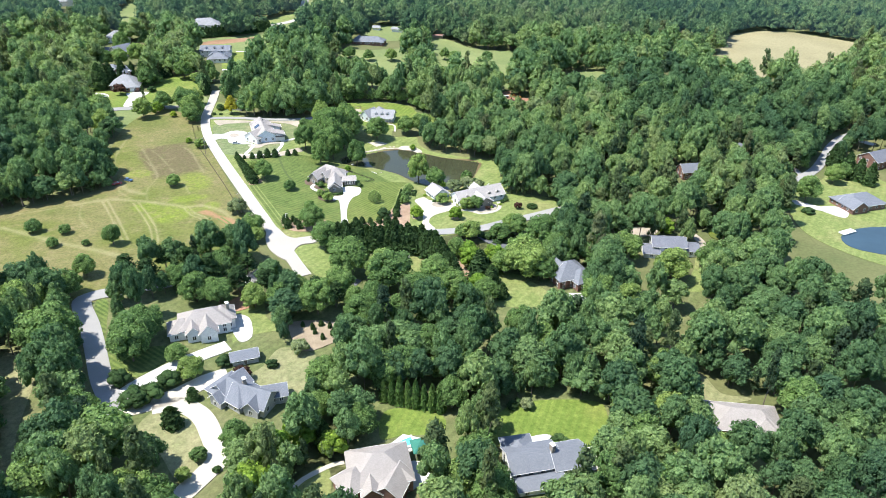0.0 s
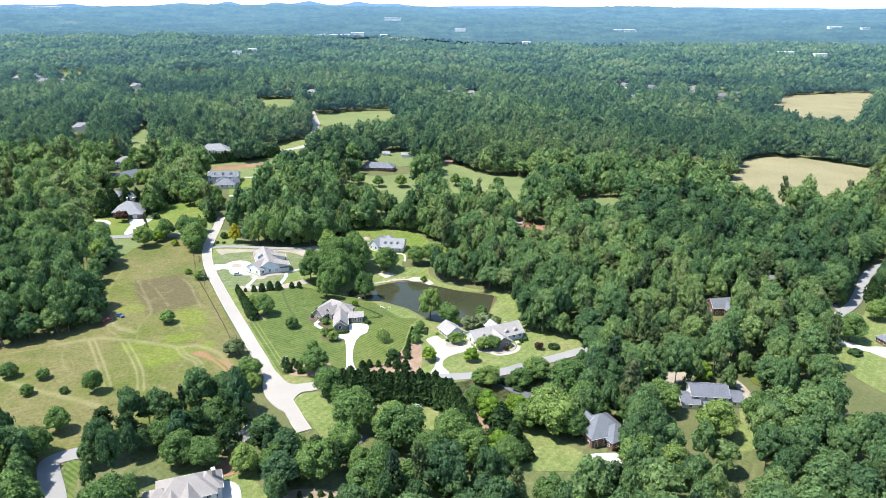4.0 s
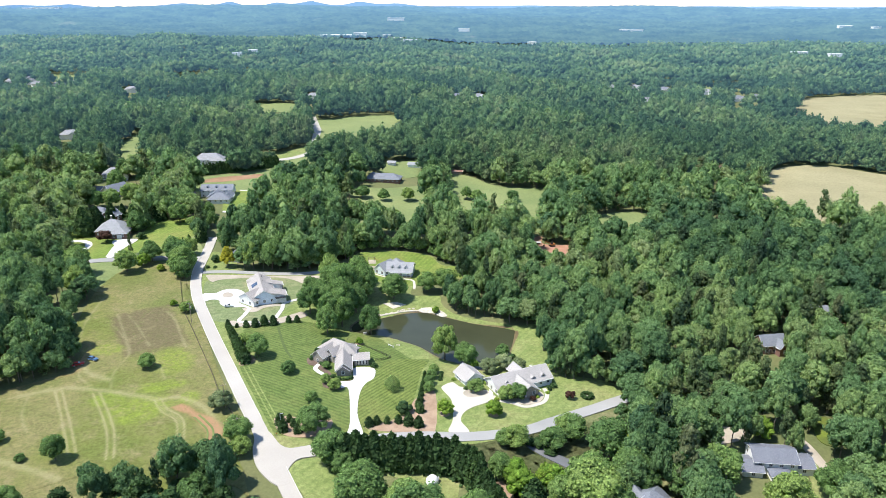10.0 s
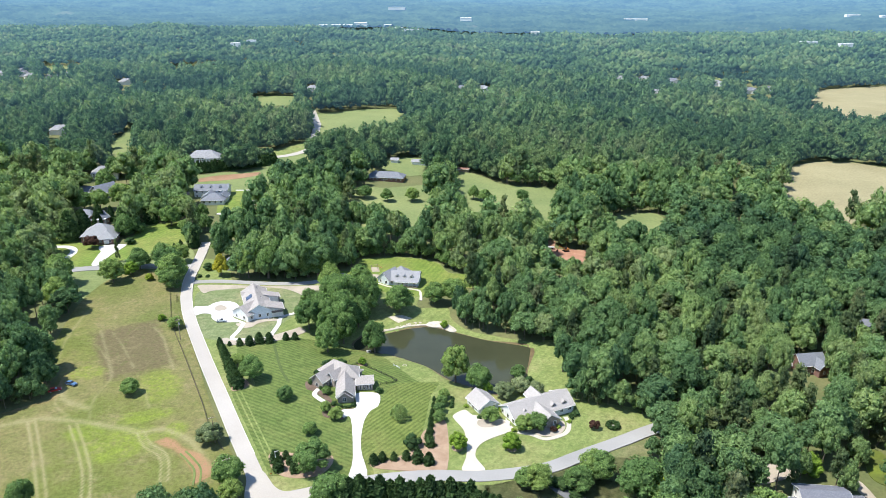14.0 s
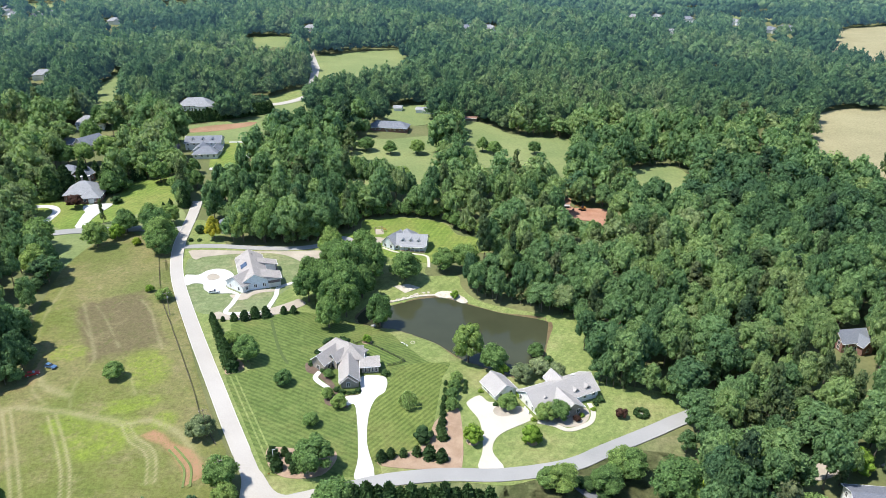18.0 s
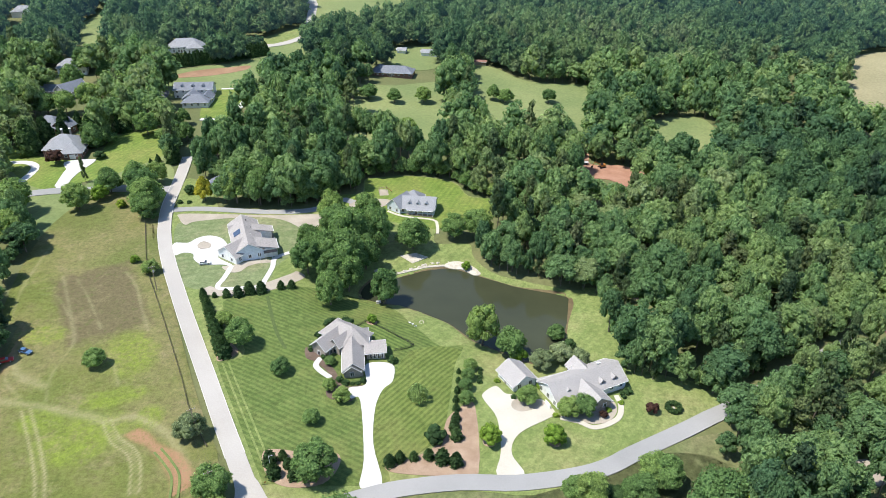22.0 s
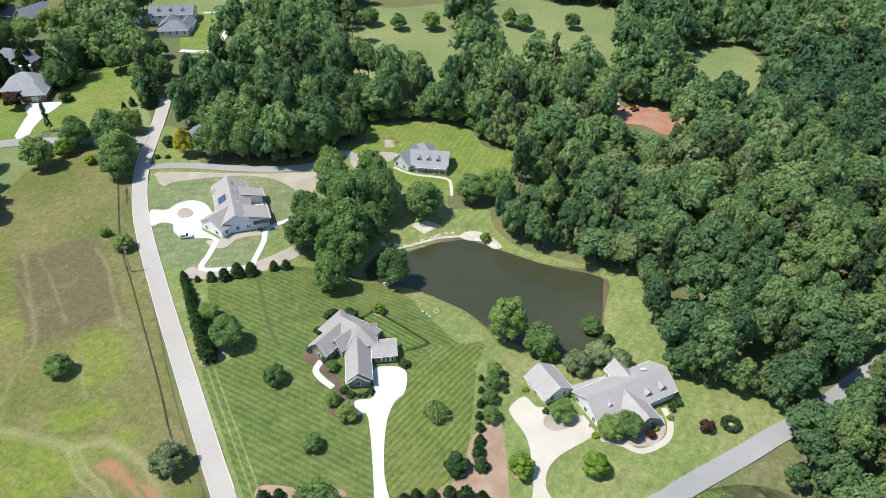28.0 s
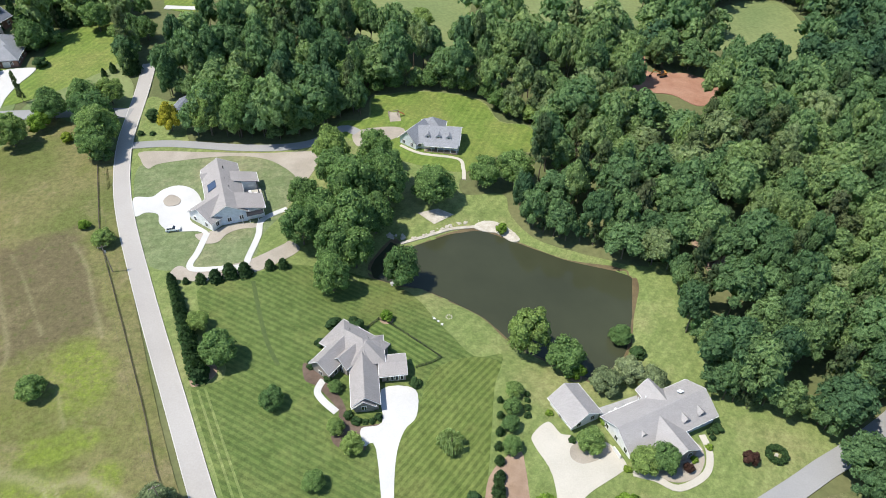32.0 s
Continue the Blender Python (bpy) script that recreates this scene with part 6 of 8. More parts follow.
CLEAR = [(-42, 262, 13), (16, 252, 14), (-80, 313, 16), (-29, 345, 11), (-63.4, 157.4, 15.3), (-45.9, 129.7, 13.6), (-49.5, 145.8, 6.2), (-12.9, 106.5, 11.5), (21.7, 110.5, 11.5), (73.0, 127.5, 8.5), (79.0, 211.0, 12.0), (41.3, 192.0, 8.5), (108.0, 281.0, 8.2), (143.4, 311.4, 5.4), (165.5, 253.6, 12.5), (198.5, 298.1, 13.7), (-170.5, 384.0, 11.5), (-186.6, 409.1, 12.8), (-196.5, 447.1, 18.6), (-213.3, 484.7, 14.1), (-140.0, 451.5, 13.0), (-135.0, 439.0, 11.0), (-166.4, 523.0, 14.9), (-45.4, 489.5, 15.5), (-44.3, 534.1, 5.6), (-27.2, 531.0, 8.1), (0.0, 518.4, 6.9), (-101.7, 353.0, 6.9), (-55.8, 184.5, 5.6), (37.5, 391, 6)]
FAR_HOUSES = [(-589, 1020, 20), (-584, 1058, -15), (-536, 988, 40), (-507, 986, 10), (-495, 1000, -20), (-560, 1015, 5), (-388, 925, 10), (-156, 865, 15), (6, 903, 0), (32, 912, 25),
              (222, 1040, 10), (252, 1040, 35), (231, 902, 20), (285, 1014, -10), (332, 990, 15), (347, 922, 5), (372, 935, -20), (-309, 620, 15)]
CLEAR += [(-166.5, 323.7, 7.3)] + [(x, y - 4, 11) for x, y, a in FAR_HOUSES]
CLEAR.append((39.9, 301.7, 4.0))   # felled patch
for x, y in [(-13.0, 132.8), (-8.4, 131.7), (-3.7, 130.6), (1.2, 129.5)]:   # arborvitae row
    CLEAR.append((x, y - 2, 6.5))
CLEAR += [(-104.0, 348.0, 7.0), (-103.5, 356.0, 4.5)]   # golden tree, shed and camper


def woods(name, y0, y1, step, keep, kinds, pines, size, tall, label, trunk=False, mat="leaf_wood", edge=False, wild=False, young=0.0):
    """All woodland trees between two distances ahead, as one mesh, clear of open ground, roads and houses."""
    ys = np.arange(y0, y1, step)
    px, py = [], []
    for k, yv in enumerate(ys):
        half = 45 + 0.64 * yv
        xs = np.arange(-half - 12, half - 12, step) + (k % 2) * step / 2
        px.append(xs)
        py.append(np.full(len(xs), yv))
    px, py = np.concatenate(px), np.concatenate(py)
    px, py = px + rng.uniform(-0.36, 0.36, len(px)) * step, py + rng.uniform(-0.36, 0.36, len(py)) * step
    inner = len(px)
    if edge:   # lower growth along the margins of the clearings
        for outline in OPEN + [ribbon_outline(line, w + 1.0, 1) for _, line, w, _ in ROADS]:
            around = np.array(along(curve(outline, True, 2) + [outline[0]], 3.4))
            mx, my = np.mean(np.array(outline), 0)
            nxt = np.roll(around, -1, 0) - np.roll(around, 1, 0)
            nrm = np.stack([nxt[:, 1], -nxt[:, 0]], 1) / (np.linalg.norm(nxt, axis=1)[:, None] + 1e-9)
            turn = sum(a[0] * b[1] - b[0] * a[1] for a, b in zip(outline, outline[1:] + outline[:1]))
            out = around + nrm * (1 if turn > 0 else -1) * rng.uniform(2.0, 4.2, len(around))[:, None]
            out = out[(out[:, 1] >= y0) & (out[:, 1] < y1)]
            px, py = np.append(px, out[:, 0]), np.append(py, out[:, 1])
    ok = rng.uniform(0, 1, len(px)) < keep
    for outline in OPEN:
        xs, yv = [p[0] for p in outline], [p[1] for p in outline]
        eye = (-22, 150) if outline in (yard, dirt) else (-11, 80) if max(yv) > 340 else (-2, 12)
        side = 0.0
        for lean in (0.0, 0.05, 0.10) if outline in FAR_CLEARINGS else (0.0, 0.05) if outline is south_yard else (0.0, 0.06, 0.11) if outline is dirt else (0.0, 0.06, 0.12) if outline in (yard, meadow, clear_r) else (0.0, 0.07) if max(yv) < 185 or outline is field_e else (0.0, 0.05, 0.10) if outline is lawn_i else (0.0, 0.06, 0.12, 0.18):
            qx, qy = px + (px - eye[0]) * lean, py + (py - eye[1]) * lean
            box = (qx > min(xs) - 4) & (qx < max(xs) + 4) & (qy > min(yv) - 4) & (qy < max(yv) + 4)
            if box.any():
                i = np.where(box)[0]
                ok[i] &= signed_distance(qx[i], qy[i], outline) > (1.4 if lean == 0 else side)
    for line, w in LINES:
        for lean in (0.0, 0.06) if line is SEEN[2] else (0.0, 0.06, 0.11, 0.16) if line in SEEN else (0.0,):
            ok &= line_distance(px + (px + 18) * lean, py + (py - 110) * lean, line) > w * (1 - 3 * lean)
    for lean in (0.05, 0.09, 0.13):   # the widened junction, as seen over the trees before it
        ok &= line_distance(px + (px + 4) * lean, py + (py - 35) * lean, main_road[:5]) > 4.0
    for line in EARLY:
        for lean in (0.07, 0.14):
            ok &= line_distance(px + (px + 2) * lean, py + (py - 12) * lean, line) > 4.5
    for hx, hy, hr in CLEAR:
        for lean in np.arange(0, 0.17, 0.016) if hy > 600 else (0.0, 0.05, 0.10, 0.15):
            qx, qy = px + (px + 6) * lean, py + (py - 30) * lean
            ok &= np.hypot(qx - hx, qy - hy) > hr * (1 - lean * 2.2)
    small = np.where(np.arange(len(px)) >= inner, rng.uniform(0.45, 0.8, len(px)), 1.0)[ok]
    px, py = px[ok], py[ok]
    z = height(px, py)
    grove = np.sin(px / 37 + 1.1 * np.sin(py / 53)) + np.sin(py / 41 + px / 90)
    is_pine = (rng.uniform(0, 1, len(px)) < 0.10 + 0.16 * (grove > 0.8)) & (len(pines) > 0)
    if wild:   # broad changes of height in far woods
        roll = np.sin(px / 83 + 2.1 * np.sin(py / 140)) * np.sin(py / 97 + 1.7 * np.sin(px / 120)) + 0.5 * np.sin(px / 31 + py / 47)
        small, grove = small * (1 - 0.22 * roll), grove - 1.1 * roll
    # young shifts a whole band's tint towards the paler leaf colours
    tint = np.clip(0.41 + young + 0.15 * grove + rng.normal(0, 0.20, len(px)), 0, 1)
    for pine, stock, skin in ((False, kinds, mat), (True, pines, "leaf_pine")):
        vs, fs, ts, off = [], [], [], 0
        which = np.where(is_pine == pine)[0]
        if not len(which):
            continue
        kind = rng.integers(0, len(stock), len(which))
        for s, (v, f) in enumerate(stock):
            idx = which[kind == s]
            n = len(idx)
            a = rng.uniform(0, 2 * math.pi, n)
            r = size * rng.uniform(0.66, 1.3, n) * (0.68 if pine else 1.0) * small[idx]
            top = tall * rng.uniform(0.64, 1.28, n) * (1.12 if pine else 1.0) * small[idx]
            ca, sa = np.cos(a)[:, None] * r[:, None], np.sin(a)[:, None] * r[:, None]
            x = v[None, :, 0] * ca - v[None, :, 1] * sa + px[idx][:, None]
            y = v[None, :, 0] * sa + v[None, :, 1] * ca + py[idx][:, None]
            span = v[:, 2].max()
            low = np.where((small[idx] < 1) | (mat == "leaf_far"), 0.03, 0.28 if pine else 0.17)[:, None]
            zz = z[idx][:, None] + top[:, None] * (low + (1 - low) * v[None, :, 2] / span)
            vs.append(np.stack([x, y, zz], 2).reshape(-1, 3))
            fs.append((f[None] + (np.arange(n) * len(v))[:, None, None]).reshape(-1, 3) + off)
            ts.append(np.repeat(tint[idx], len(v)))
            off += n * len(v)
        ob = new("pine_woods" if pine else name, raw_mesh(name, np.concatenate(vs), np.concatenate(fs), skin, np.concatenate(ts)))
        tagged(ob, "dark pines standing among the woods" if pine else label, "woods", kind="stuff")
    if trunk:
        tv, tf = trunk_arrays(1.0, 0.016, 5, 0)
        n = len(px)
        k = tall * 0.7
        v = (tv[None] * (k * small)[:, None, None] + np.stack([px, py, z], 1)[:, None, :]).reshape(-1, 3)
        f = (tf[None] + (np.arange(n) * len(tv))[:, None, None]).reshape(-1, 3)
        tagged(new("tree_trunks", raw_mesh("tree_trunks", v, f, "bark")), "grey-brown trunks under the woodland crowns", "woods", kind="stuff")


WORDS = "dense green deciduous woods in full summer leaf"
woods("woods", 62, 190, 6.9, 0.97, NEAR, PINES, 4.6, 14.5, WORDS, True, edge=True)
woods("woods", 190, 325, 6.6, 0.98, NEAR, PINES, 4.7, 15.5, WORDS, True, edge=True)
woods("woods", 325, 400, 7.0, 0.98, CLOSE, PINES, 5.0, 16.5, WORDS, True, edge=True, young=0.10)
woods("woods", 400, 500, 8.0, 0.97, MID, PINES_MID, 5.5, 17.0, WORDS, True, edge=True, young=0.20)
# from here on the leaves carry the haze emission
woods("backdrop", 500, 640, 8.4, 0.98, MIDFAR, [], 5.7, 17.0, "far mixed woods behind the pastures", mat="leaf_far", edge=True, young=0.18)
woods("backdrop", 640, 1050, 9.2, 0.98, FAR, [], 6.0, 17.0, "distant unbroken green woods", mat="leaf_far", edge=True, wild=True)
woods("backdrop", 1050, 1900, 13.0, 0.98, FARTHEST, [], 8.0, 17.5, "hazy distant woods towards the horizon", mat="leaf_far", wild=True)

# ---- the distance ----


def canopy(name, r0, r1, rows, a0, a1, step, rough, material, label):
    """Backdrop: the uneven roof of far treetops between two ranges and two bearings."""
    ang = np.append(np.arange(radians(a0), radians(a1), step), radians(a1))
    rs = 1 / np.linspace(1 / r0, 1 / r1, rows)
    aa, rr = np.meshgrid(ang, rs)
    x, y = rr * np.cos(aa), 250 + rr * np.sin(aa)
    stand = np.sin(x / 130 + 1.9 * np.sin(y / 210)) * np.sin(y / 170 + 1.3 * np.sin(x / 150))
    z = height(x, y) + 11 + 4 * stand + rng.uniform(-1, 1, x.shape) * rough
    me = raw_mesh(name, np.stack([x.ravel(), y.ravel(), z.ravel()], 1), grid_faces(len(ang), len(rs)), material)
    return tagged(new(name, me), label, "backdrop", kind="structure")


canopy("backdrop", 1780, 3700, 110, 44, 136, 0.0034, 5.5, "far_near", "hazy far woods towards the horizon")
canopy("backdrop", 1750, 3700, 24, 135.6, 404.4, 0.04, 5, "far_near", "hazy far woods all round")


def hills(name, r, base, peaks, material, label):
    """Backdrop: a mountain skyline with peaks at the given bearings (degrees, height, width)."""
    ang = np.arange(0, 2 * math.pi, 0.004)
    deg = np.degrees(ang)
    ridge = 3 + 1.5 * np.sin(ang * 23) + 1.2 * np.sin(ang * 57 + 1)
    for at, high, wide in peaks:
        ridge = ridge + high * np.exp(-np.abs((deg - at) / wide) ** 1.6)
    x, y = r * np.cos(ang), 250 + r * np.sin(ang)
    v = np.concatenate([np.stack([x, y, np.full(len(x), base)], 1), np.stack([x * 1.006, y * 1.006, base + 60 + 0.78 * ridge], 1)])
    n = len(ang)
    f = np.array([(i, (i + 1) % n, (i + 1) % n + n, i + n) for i in range(n)])
    return tagged(new(name, raw_mesh(name, v, f, material)), label, "backdrop", kind="structure")


for x, y, w, d, hh in ((-300, 2045, 90, 20, 6), (-236, 2040, 34, 18, 12), (-165, 2045, 20, 14, 8), (-91, 1835, 34, 14, 8), (-125, 1900, 22, 14, 8), (-385, 1379, 16, 9, 7), (-372, 1440, 16, 9, 7), (-184, 2723, 60, 20, 9), (53, 2390, 34, 16, 9),
                       (221, 1979, 22, 12, 8), (585, 2399, 70, 16, 7), (671, 1455, 30, 9, 6), (700, 1380, 22, 10, 7), (1223, 2331, 40, 16, 9), (1271, 2247, 24, 14, 9), (-1757, 3324, 120, 30, 9), (-1790, 3240, 50, 24, 9)):
    me = bpy.data.meshes.new("far_building")
    bm = bmesh.new()
    z0 = float(height(x, y)) + 9
    for lo, hi, k in ((0, hh, 1.0), (hh, hh + 1, 1.03)):
        bmesh.ops.create_cube(bm, size=1, matrix=Matrix.Translation((x, y, z0 + (lo + hi) / 2)) @ Matrix.Diagonal((w * k, d * k, hi - lo, 1)))
    bm.to_mesh(me)
    bm.free()
    me.materials.append(M["wall_white"])
    tagged(new("backdrop", me), "far white industrial building above the treetops", "backdrop", kind="structure")
# skyline ridge, its pale blue being painted haze
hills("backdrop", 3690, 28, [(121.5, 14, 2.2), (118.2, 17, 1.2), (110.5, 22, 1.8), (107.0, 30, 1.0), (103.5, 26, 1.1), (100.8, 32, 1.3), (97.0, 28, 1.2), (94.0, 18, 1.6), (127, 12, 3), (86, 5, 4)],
      "far_hill", "mountain ridge on the horizon, painted pale blue for haze")

# ---- houses ----


def part(name, bm, material, parent, label=""):
    me = bpy.data.meshes.new(name)
    bmesh.ops.recalc_face_normals(bm, faces=bm.faces[:])
    bm.to_mesh(me)
    bm.free()
    me.materials.append(M[material])
    ob = new(name, me)
    ob.parent = parent
    if label:
        tagged(ob, label)
    return ob


def box_into(bm, m, sx, sy, z0, z1):
    vs = [bm.verts.new(m @ Vector((x, y, z))) for z in (z0, z1) for x, y in ((-sx, -sy), (sx, -sy), (sx, sy), (-sx, sy))]
    for q in ((0, 1, 2, 3), (4, 5, 6, 7), (0, 1, 5, 4), (1, 2, 6, 5), (2, 3, 7, 6), (3, 0, 4, 7)):
        bm.faces.new([vs[i] for i in q])


def roof_into(bm, m, sx, sy, eave, ridge, hip, over=0.45, thick=0.22):
    """A pitched roof slab with overhanging eaves; the ridge runs along x. hip: 0 gable, 1 full hip."""
    ox, oy = sx + over, sy + over
    inset = min(hip * oy, ox * 0.98)
    drop = (ridge - eave) * over / oy
    for dz, flip in ((0, 0), (-thick, 1)):
        c = [bm.verts.new(m @ Vector((x, y, eave - drop + dz))) for x, y in ((-ox, -oy), (ox, -oy), (ox, oy), (-ox, oy))]
        r = [bm.verts.new(m @ Vector((x, 0, ridge + dz))) for x in (-ox + inset, ox - inset)]
        fs = [(c[0], c[1], r[1], r[0]), (c[2], c[3], r[0], r[1])]
        if hip:
            fs += [(c[1], c[2], r[1]), (c[3], c[0], r[0])]
        for f in fs:
            bm.faces.new(f)
        if dz == 0:
            upper = (c, r)
    (c, r), (d, s) = upper, (c, r)
    for a, b in ((0, 1), (1, 2), (2, 3), (3, 0)):
        if hip or a in (0, 2):
            bm.faces.new((c[a], c[b], d[b], d[a]))
        else:
            k = 1 if a == 1 else 0
            bm.faces.new((c[a], r[k], s[k], d[a]))
            bm.faces.new((r[k], c[b], d[b], s[k]))


def walls_into(bm, m, sx, sy, eave, ridge, hip):
    box_into(bm, m, sx, sy, -1.2, eave - 0.05)
    if not hip:
        for x in (-sx, sx):
            a = [bm.verts.new(m @ Vector((x + k, y, z))) for k in (-0.12, 0.12) for y, z in ((-sy, eave - 0.1), (sy, eave - 0.1), (0, ridge - 0.22))]
            for q in ((0, 1, 2), (3, 4, 5), (0, 1, 4, 3), (1, 2, 5, 4), (2, 0, 3, 5)):
                bm.faces.new([a[i] for i in q])


def opening(parent, m, w, hgt, z, out, frame_mat="trim", glass="glass", name="window"):
    """A window or door on a wall, in metres: local x along the wall, y outwards."""
    w, hgt, z = w * U, hgt * U, z * U
    bm = bmesh.new()
    box_into(bm, m @ Matrix.Translation((0, out + 0.02, 0)), w / 2 + 0.09, 0.05, z - 0.09, z + hgt + 0.09)
    win = part(name, bm, frame_mat, parent)
    bm = bmesh.new()
    if name == "window" and w > 0.7 * U:
        for dx in (-w / 4 - 0.015, w / 4 + 0.015):
            box_into(bm, m @ Matrix.Translation((dx, out + 0.065, 0)), w / 4 - 0.03, 0.02, z, z + hgt)
    else:
        box_into(bm, m @ Matrix.Translation((0, out + 0.065, 0)), w / 2, 0.02, z, z + hgt)
    part("pane" if glass == "glass" else "panel", bm, glass, win)


def house(x, y, wings, roof, wall, label, dormers=(), chimneys=(), garages=(), posts=(), z=None, windows=True, gable_wall=None, dormer_wall="wall_white"):
    """A house: each wing (cx, cy, length, width, angle, eave, ridge, hip): plan units from (x, y), heights in metres."""
    e = new("house")
    wings = [(*w[:5], w[5] * U, w[6] * U, w[7]) for w in wings]
    gz = min(ground_z(x + w[0], y + w[1]) for w in wings) + 0.25 if z is None else z
    e.matrix_basis = pose(x, y, gz)
    tagged(e, label, "house")
    for k, (cx, cy, ln, wd, ang, eave, ridge, hip) in enumerate(wings):
        m = pose(cx, cy, 0.004 * k, 0, 0, ang)
        sx, sy = ln / 2, wd / 2
        bm = bmesh.new()
        walls_into(bm, m, sx, sy, eave, ridge, hip)
        part("wall", bm, (gable_wall if gable_wall and not hip and k else wall), e)
        bm = bmesh.new()
        roof_into(bm, m, sx, sy, eave, ridge, hip)
        part("roof", bm, roof, e)
        drip = eave - (ridge - eave) * 0.45 / (sy + 0.45)
        for side in (-1, 1):
            bm = bmesh.new()
            box_into(bm, m @ Matrix.Translation((0, side * (sy + 0.50), 0)), sx + 0.44, 0.035, drip - 0.13, drip - 0.03)
            part("gutter", bm, "trim", e)
        if not hip:
            for s in (-1, 1):
                for t in (-1, 1):
                    bm = bmesh.new()
                    oy = sy + 0.45
                    dz = (ridge - eave) * 0.45 / oy
                    a = [bm.verts.new(m @ Vector((s * (sx + 0.45 + dd), yy, zz + dv))) for dd in (0, 0.03) for yy, zz in ((t * oy, eave - dz), (0, ridge)) for dv in (-0.13, 0.012)]
                    for q in ((0, 1, 3, 2), (4, 5, 7, 6), (0, 1, 5, 4), (2, 3, 7, 6), (0, 2, 6, 4), (1, 3, 7, 5)):
                        bm.faces.new([a[i] for i in q])
                    part("bargeboard", bm, "trim", e)
        if windows:
            floors = [1.0] if eave < 4.3 * U else [0.6, eave * SCALE - 1.8]
            for side, half, away in ((0, sx, sy), (180, sx, sy), (90, sy, sx), (-90, sy, sx)):
                mm = m @ pose(0, 0, 0, 0, 0, side)
                n = max(1, int(2 * half / 2.7))
                for i in range(n):
                    px = (i + 0.5) / n * 2 * half - half
                    for zf in floors:
                        opening(e, mm @ Matrix.Translation((-px, 0, 0)), 1.1, min(1.45, eave * SCALE - zf - 0.35), zf, away)
                if side in (90, -90) and not hip and ridge - eave > 2.2 * U:
                    opening(e, mm, 0.9, 1.1, eave * SCALE + 0.1, away)
    if windows:   # the front door, between two windows of the main wing
        cx, cy, ln, wd, ang = wings[0][:5]
        n = max(1, int(ln / 2.7))
        opening(e, pose(cx, cy, 0, 0, 0, ang + 180) @ Matrix.Translation((ln / n / 2 if n % 2 else 0, 0, 0)), 1.0, 2.1, 0.0, wd / 2 + 0.004, "trim", "door", "door")
    for dx, dy, ang, zb in dormers:
        m = pose(dx, dy, zb * U, 0, 0, ang)
        bm = bmesh.new()
        walls_into(bm, m, 1.2 * U, 0.8 * U, 1.2 * U, 1.9 * U, 0)
        d = part("dormer", bm, dormer_wall, e)
        bm = bmesh.new()
        roof_into(bm, m, 1.2 * U, 0.8 * U, 1.2 * U, 1.95 * U, 0, 0.2, 0.09)
        part("dormer_roof", bm, roof, d)
        opening(d, m @ pose(0, 0, 0, 0, 0, -90), 0.7, 0.9, 0.25, 1.2 * U)
    for dx, dy, top in chimneys:
        bm = bmesh.new()
        box_into(bm, pose(dx, dy, 0, 0, 0, 30), 0.4, 0.55, 1.5, top * U)
        c = part("chimney", bm, "wall_stone", e)
        bm = bmesh.new()
        box_into(bm, pose(dx, dy, 0, 0, 0, 30), 0.47, 0.62, top * U, top * U + 0.14)
        part("chimney_cap", bm, "trim", c)
    for dx, dy, ang, w in garages:
        opening(e, pose(dx, dy, 0, 0, 0, ang), w, 2.2, 0.0, 0.05, "trim", "garage", "garage_door")
    for dx, dy, hh in posts:
        bm = bmesh.new()
        box_into(bm, pose(dx, dy, 0), 0.1, 0.1, -0.4, hh * U)
        part("post", bm, "trim", e)
    return e


def lean_to(parent, m, x0, x1, y0, y1, z0, z1, roof, wall=None):
    """A low single slope that falls towards y1, on walls or open as a porch."""
    z0, z1 = z0 * U, z1 * U
    k = (z0 - z1) / (y1 - y0)
    sides = ((0, 1, 2, 3), (4, 5, 6, 7), (0, 1, 5, 4), (1, 2, 6, 5), (2, 3, 7, 6), (3, 0, 4, 7))
    if wall:
        bm = bmesh.new()
        v = [bm.verts.new(m @ Vector((x, y, z))) for x in (x0 + 0.4, x1 - 0.4) for y, z in ((y0, -1.2), (y1 - 0.5, -1.2), (y1 - 0.5, z1 + 0.5 * k - 0.24), (y0, z0 - 0.24))]
        for q in sides:
            bm.faces.new([v[i] for i in q])
        part("wall", bm, wall, parent)
    bm = bmesh.new()
    v = [bm.verts.new(m @ Vector((x, y, z + d))) for d in (0, -0.2) for x, y, z in ((x0, y0, z0), (x1, y0, z0), (x1, y1, z1), (x0, y1, z1))]
    for q in sides:
        bm.faces.new([v[i] for i in q])
    part("roof", bm, roof, parent)
    bm = bmesh.new()
    box_into(bm, m @ Matrix.Translation(((x0 + x1) / 2, y1 + 0.05, 0)), (x1 - x0) / 2, 0.05, z1 - 0.2, z1 - 0.03)
    part("gutter", bm, "trim", parent)


# two-storey stone house with a garage wing and a glazed porch
stone = house(-42.4, 264.4, [(-1.1, 3.8, 11.4, 6.8, -33, 4.2, 7.6, 1), (-5.2, 0.6, 7.4, 4.5, 56, 4.1, 6.7, 0), (-1.6, 0.7, 5.4, 3.3, 50, 4.3, 6.5, 0),
                         (1.6, -4.6, 11.6, 4.7, 98, 3.3, 6.0, 0), (6.9, -1.0, 4.7, 4.5, 8, 2.9, 3.9, 0), (1.5, 2.0, 6.4, 6.2, 98, 4.2, 7.3, 1), (1.9, -9.2, 3.0, 3.7, 98, 3.0, 5.0, 0)],
              "roof_tan", "wall_stone", "taupe-roofed stone and white house with gables on a striped lawn")
for k in range(4):
    opening(stone, pose(6.9, -1.0, 0, 0, 0, 188) @ Matrix.Translation((-1.6 + 0.95 * k, 0, 0)), 0.62, 1.9, 0.4, 2.3)
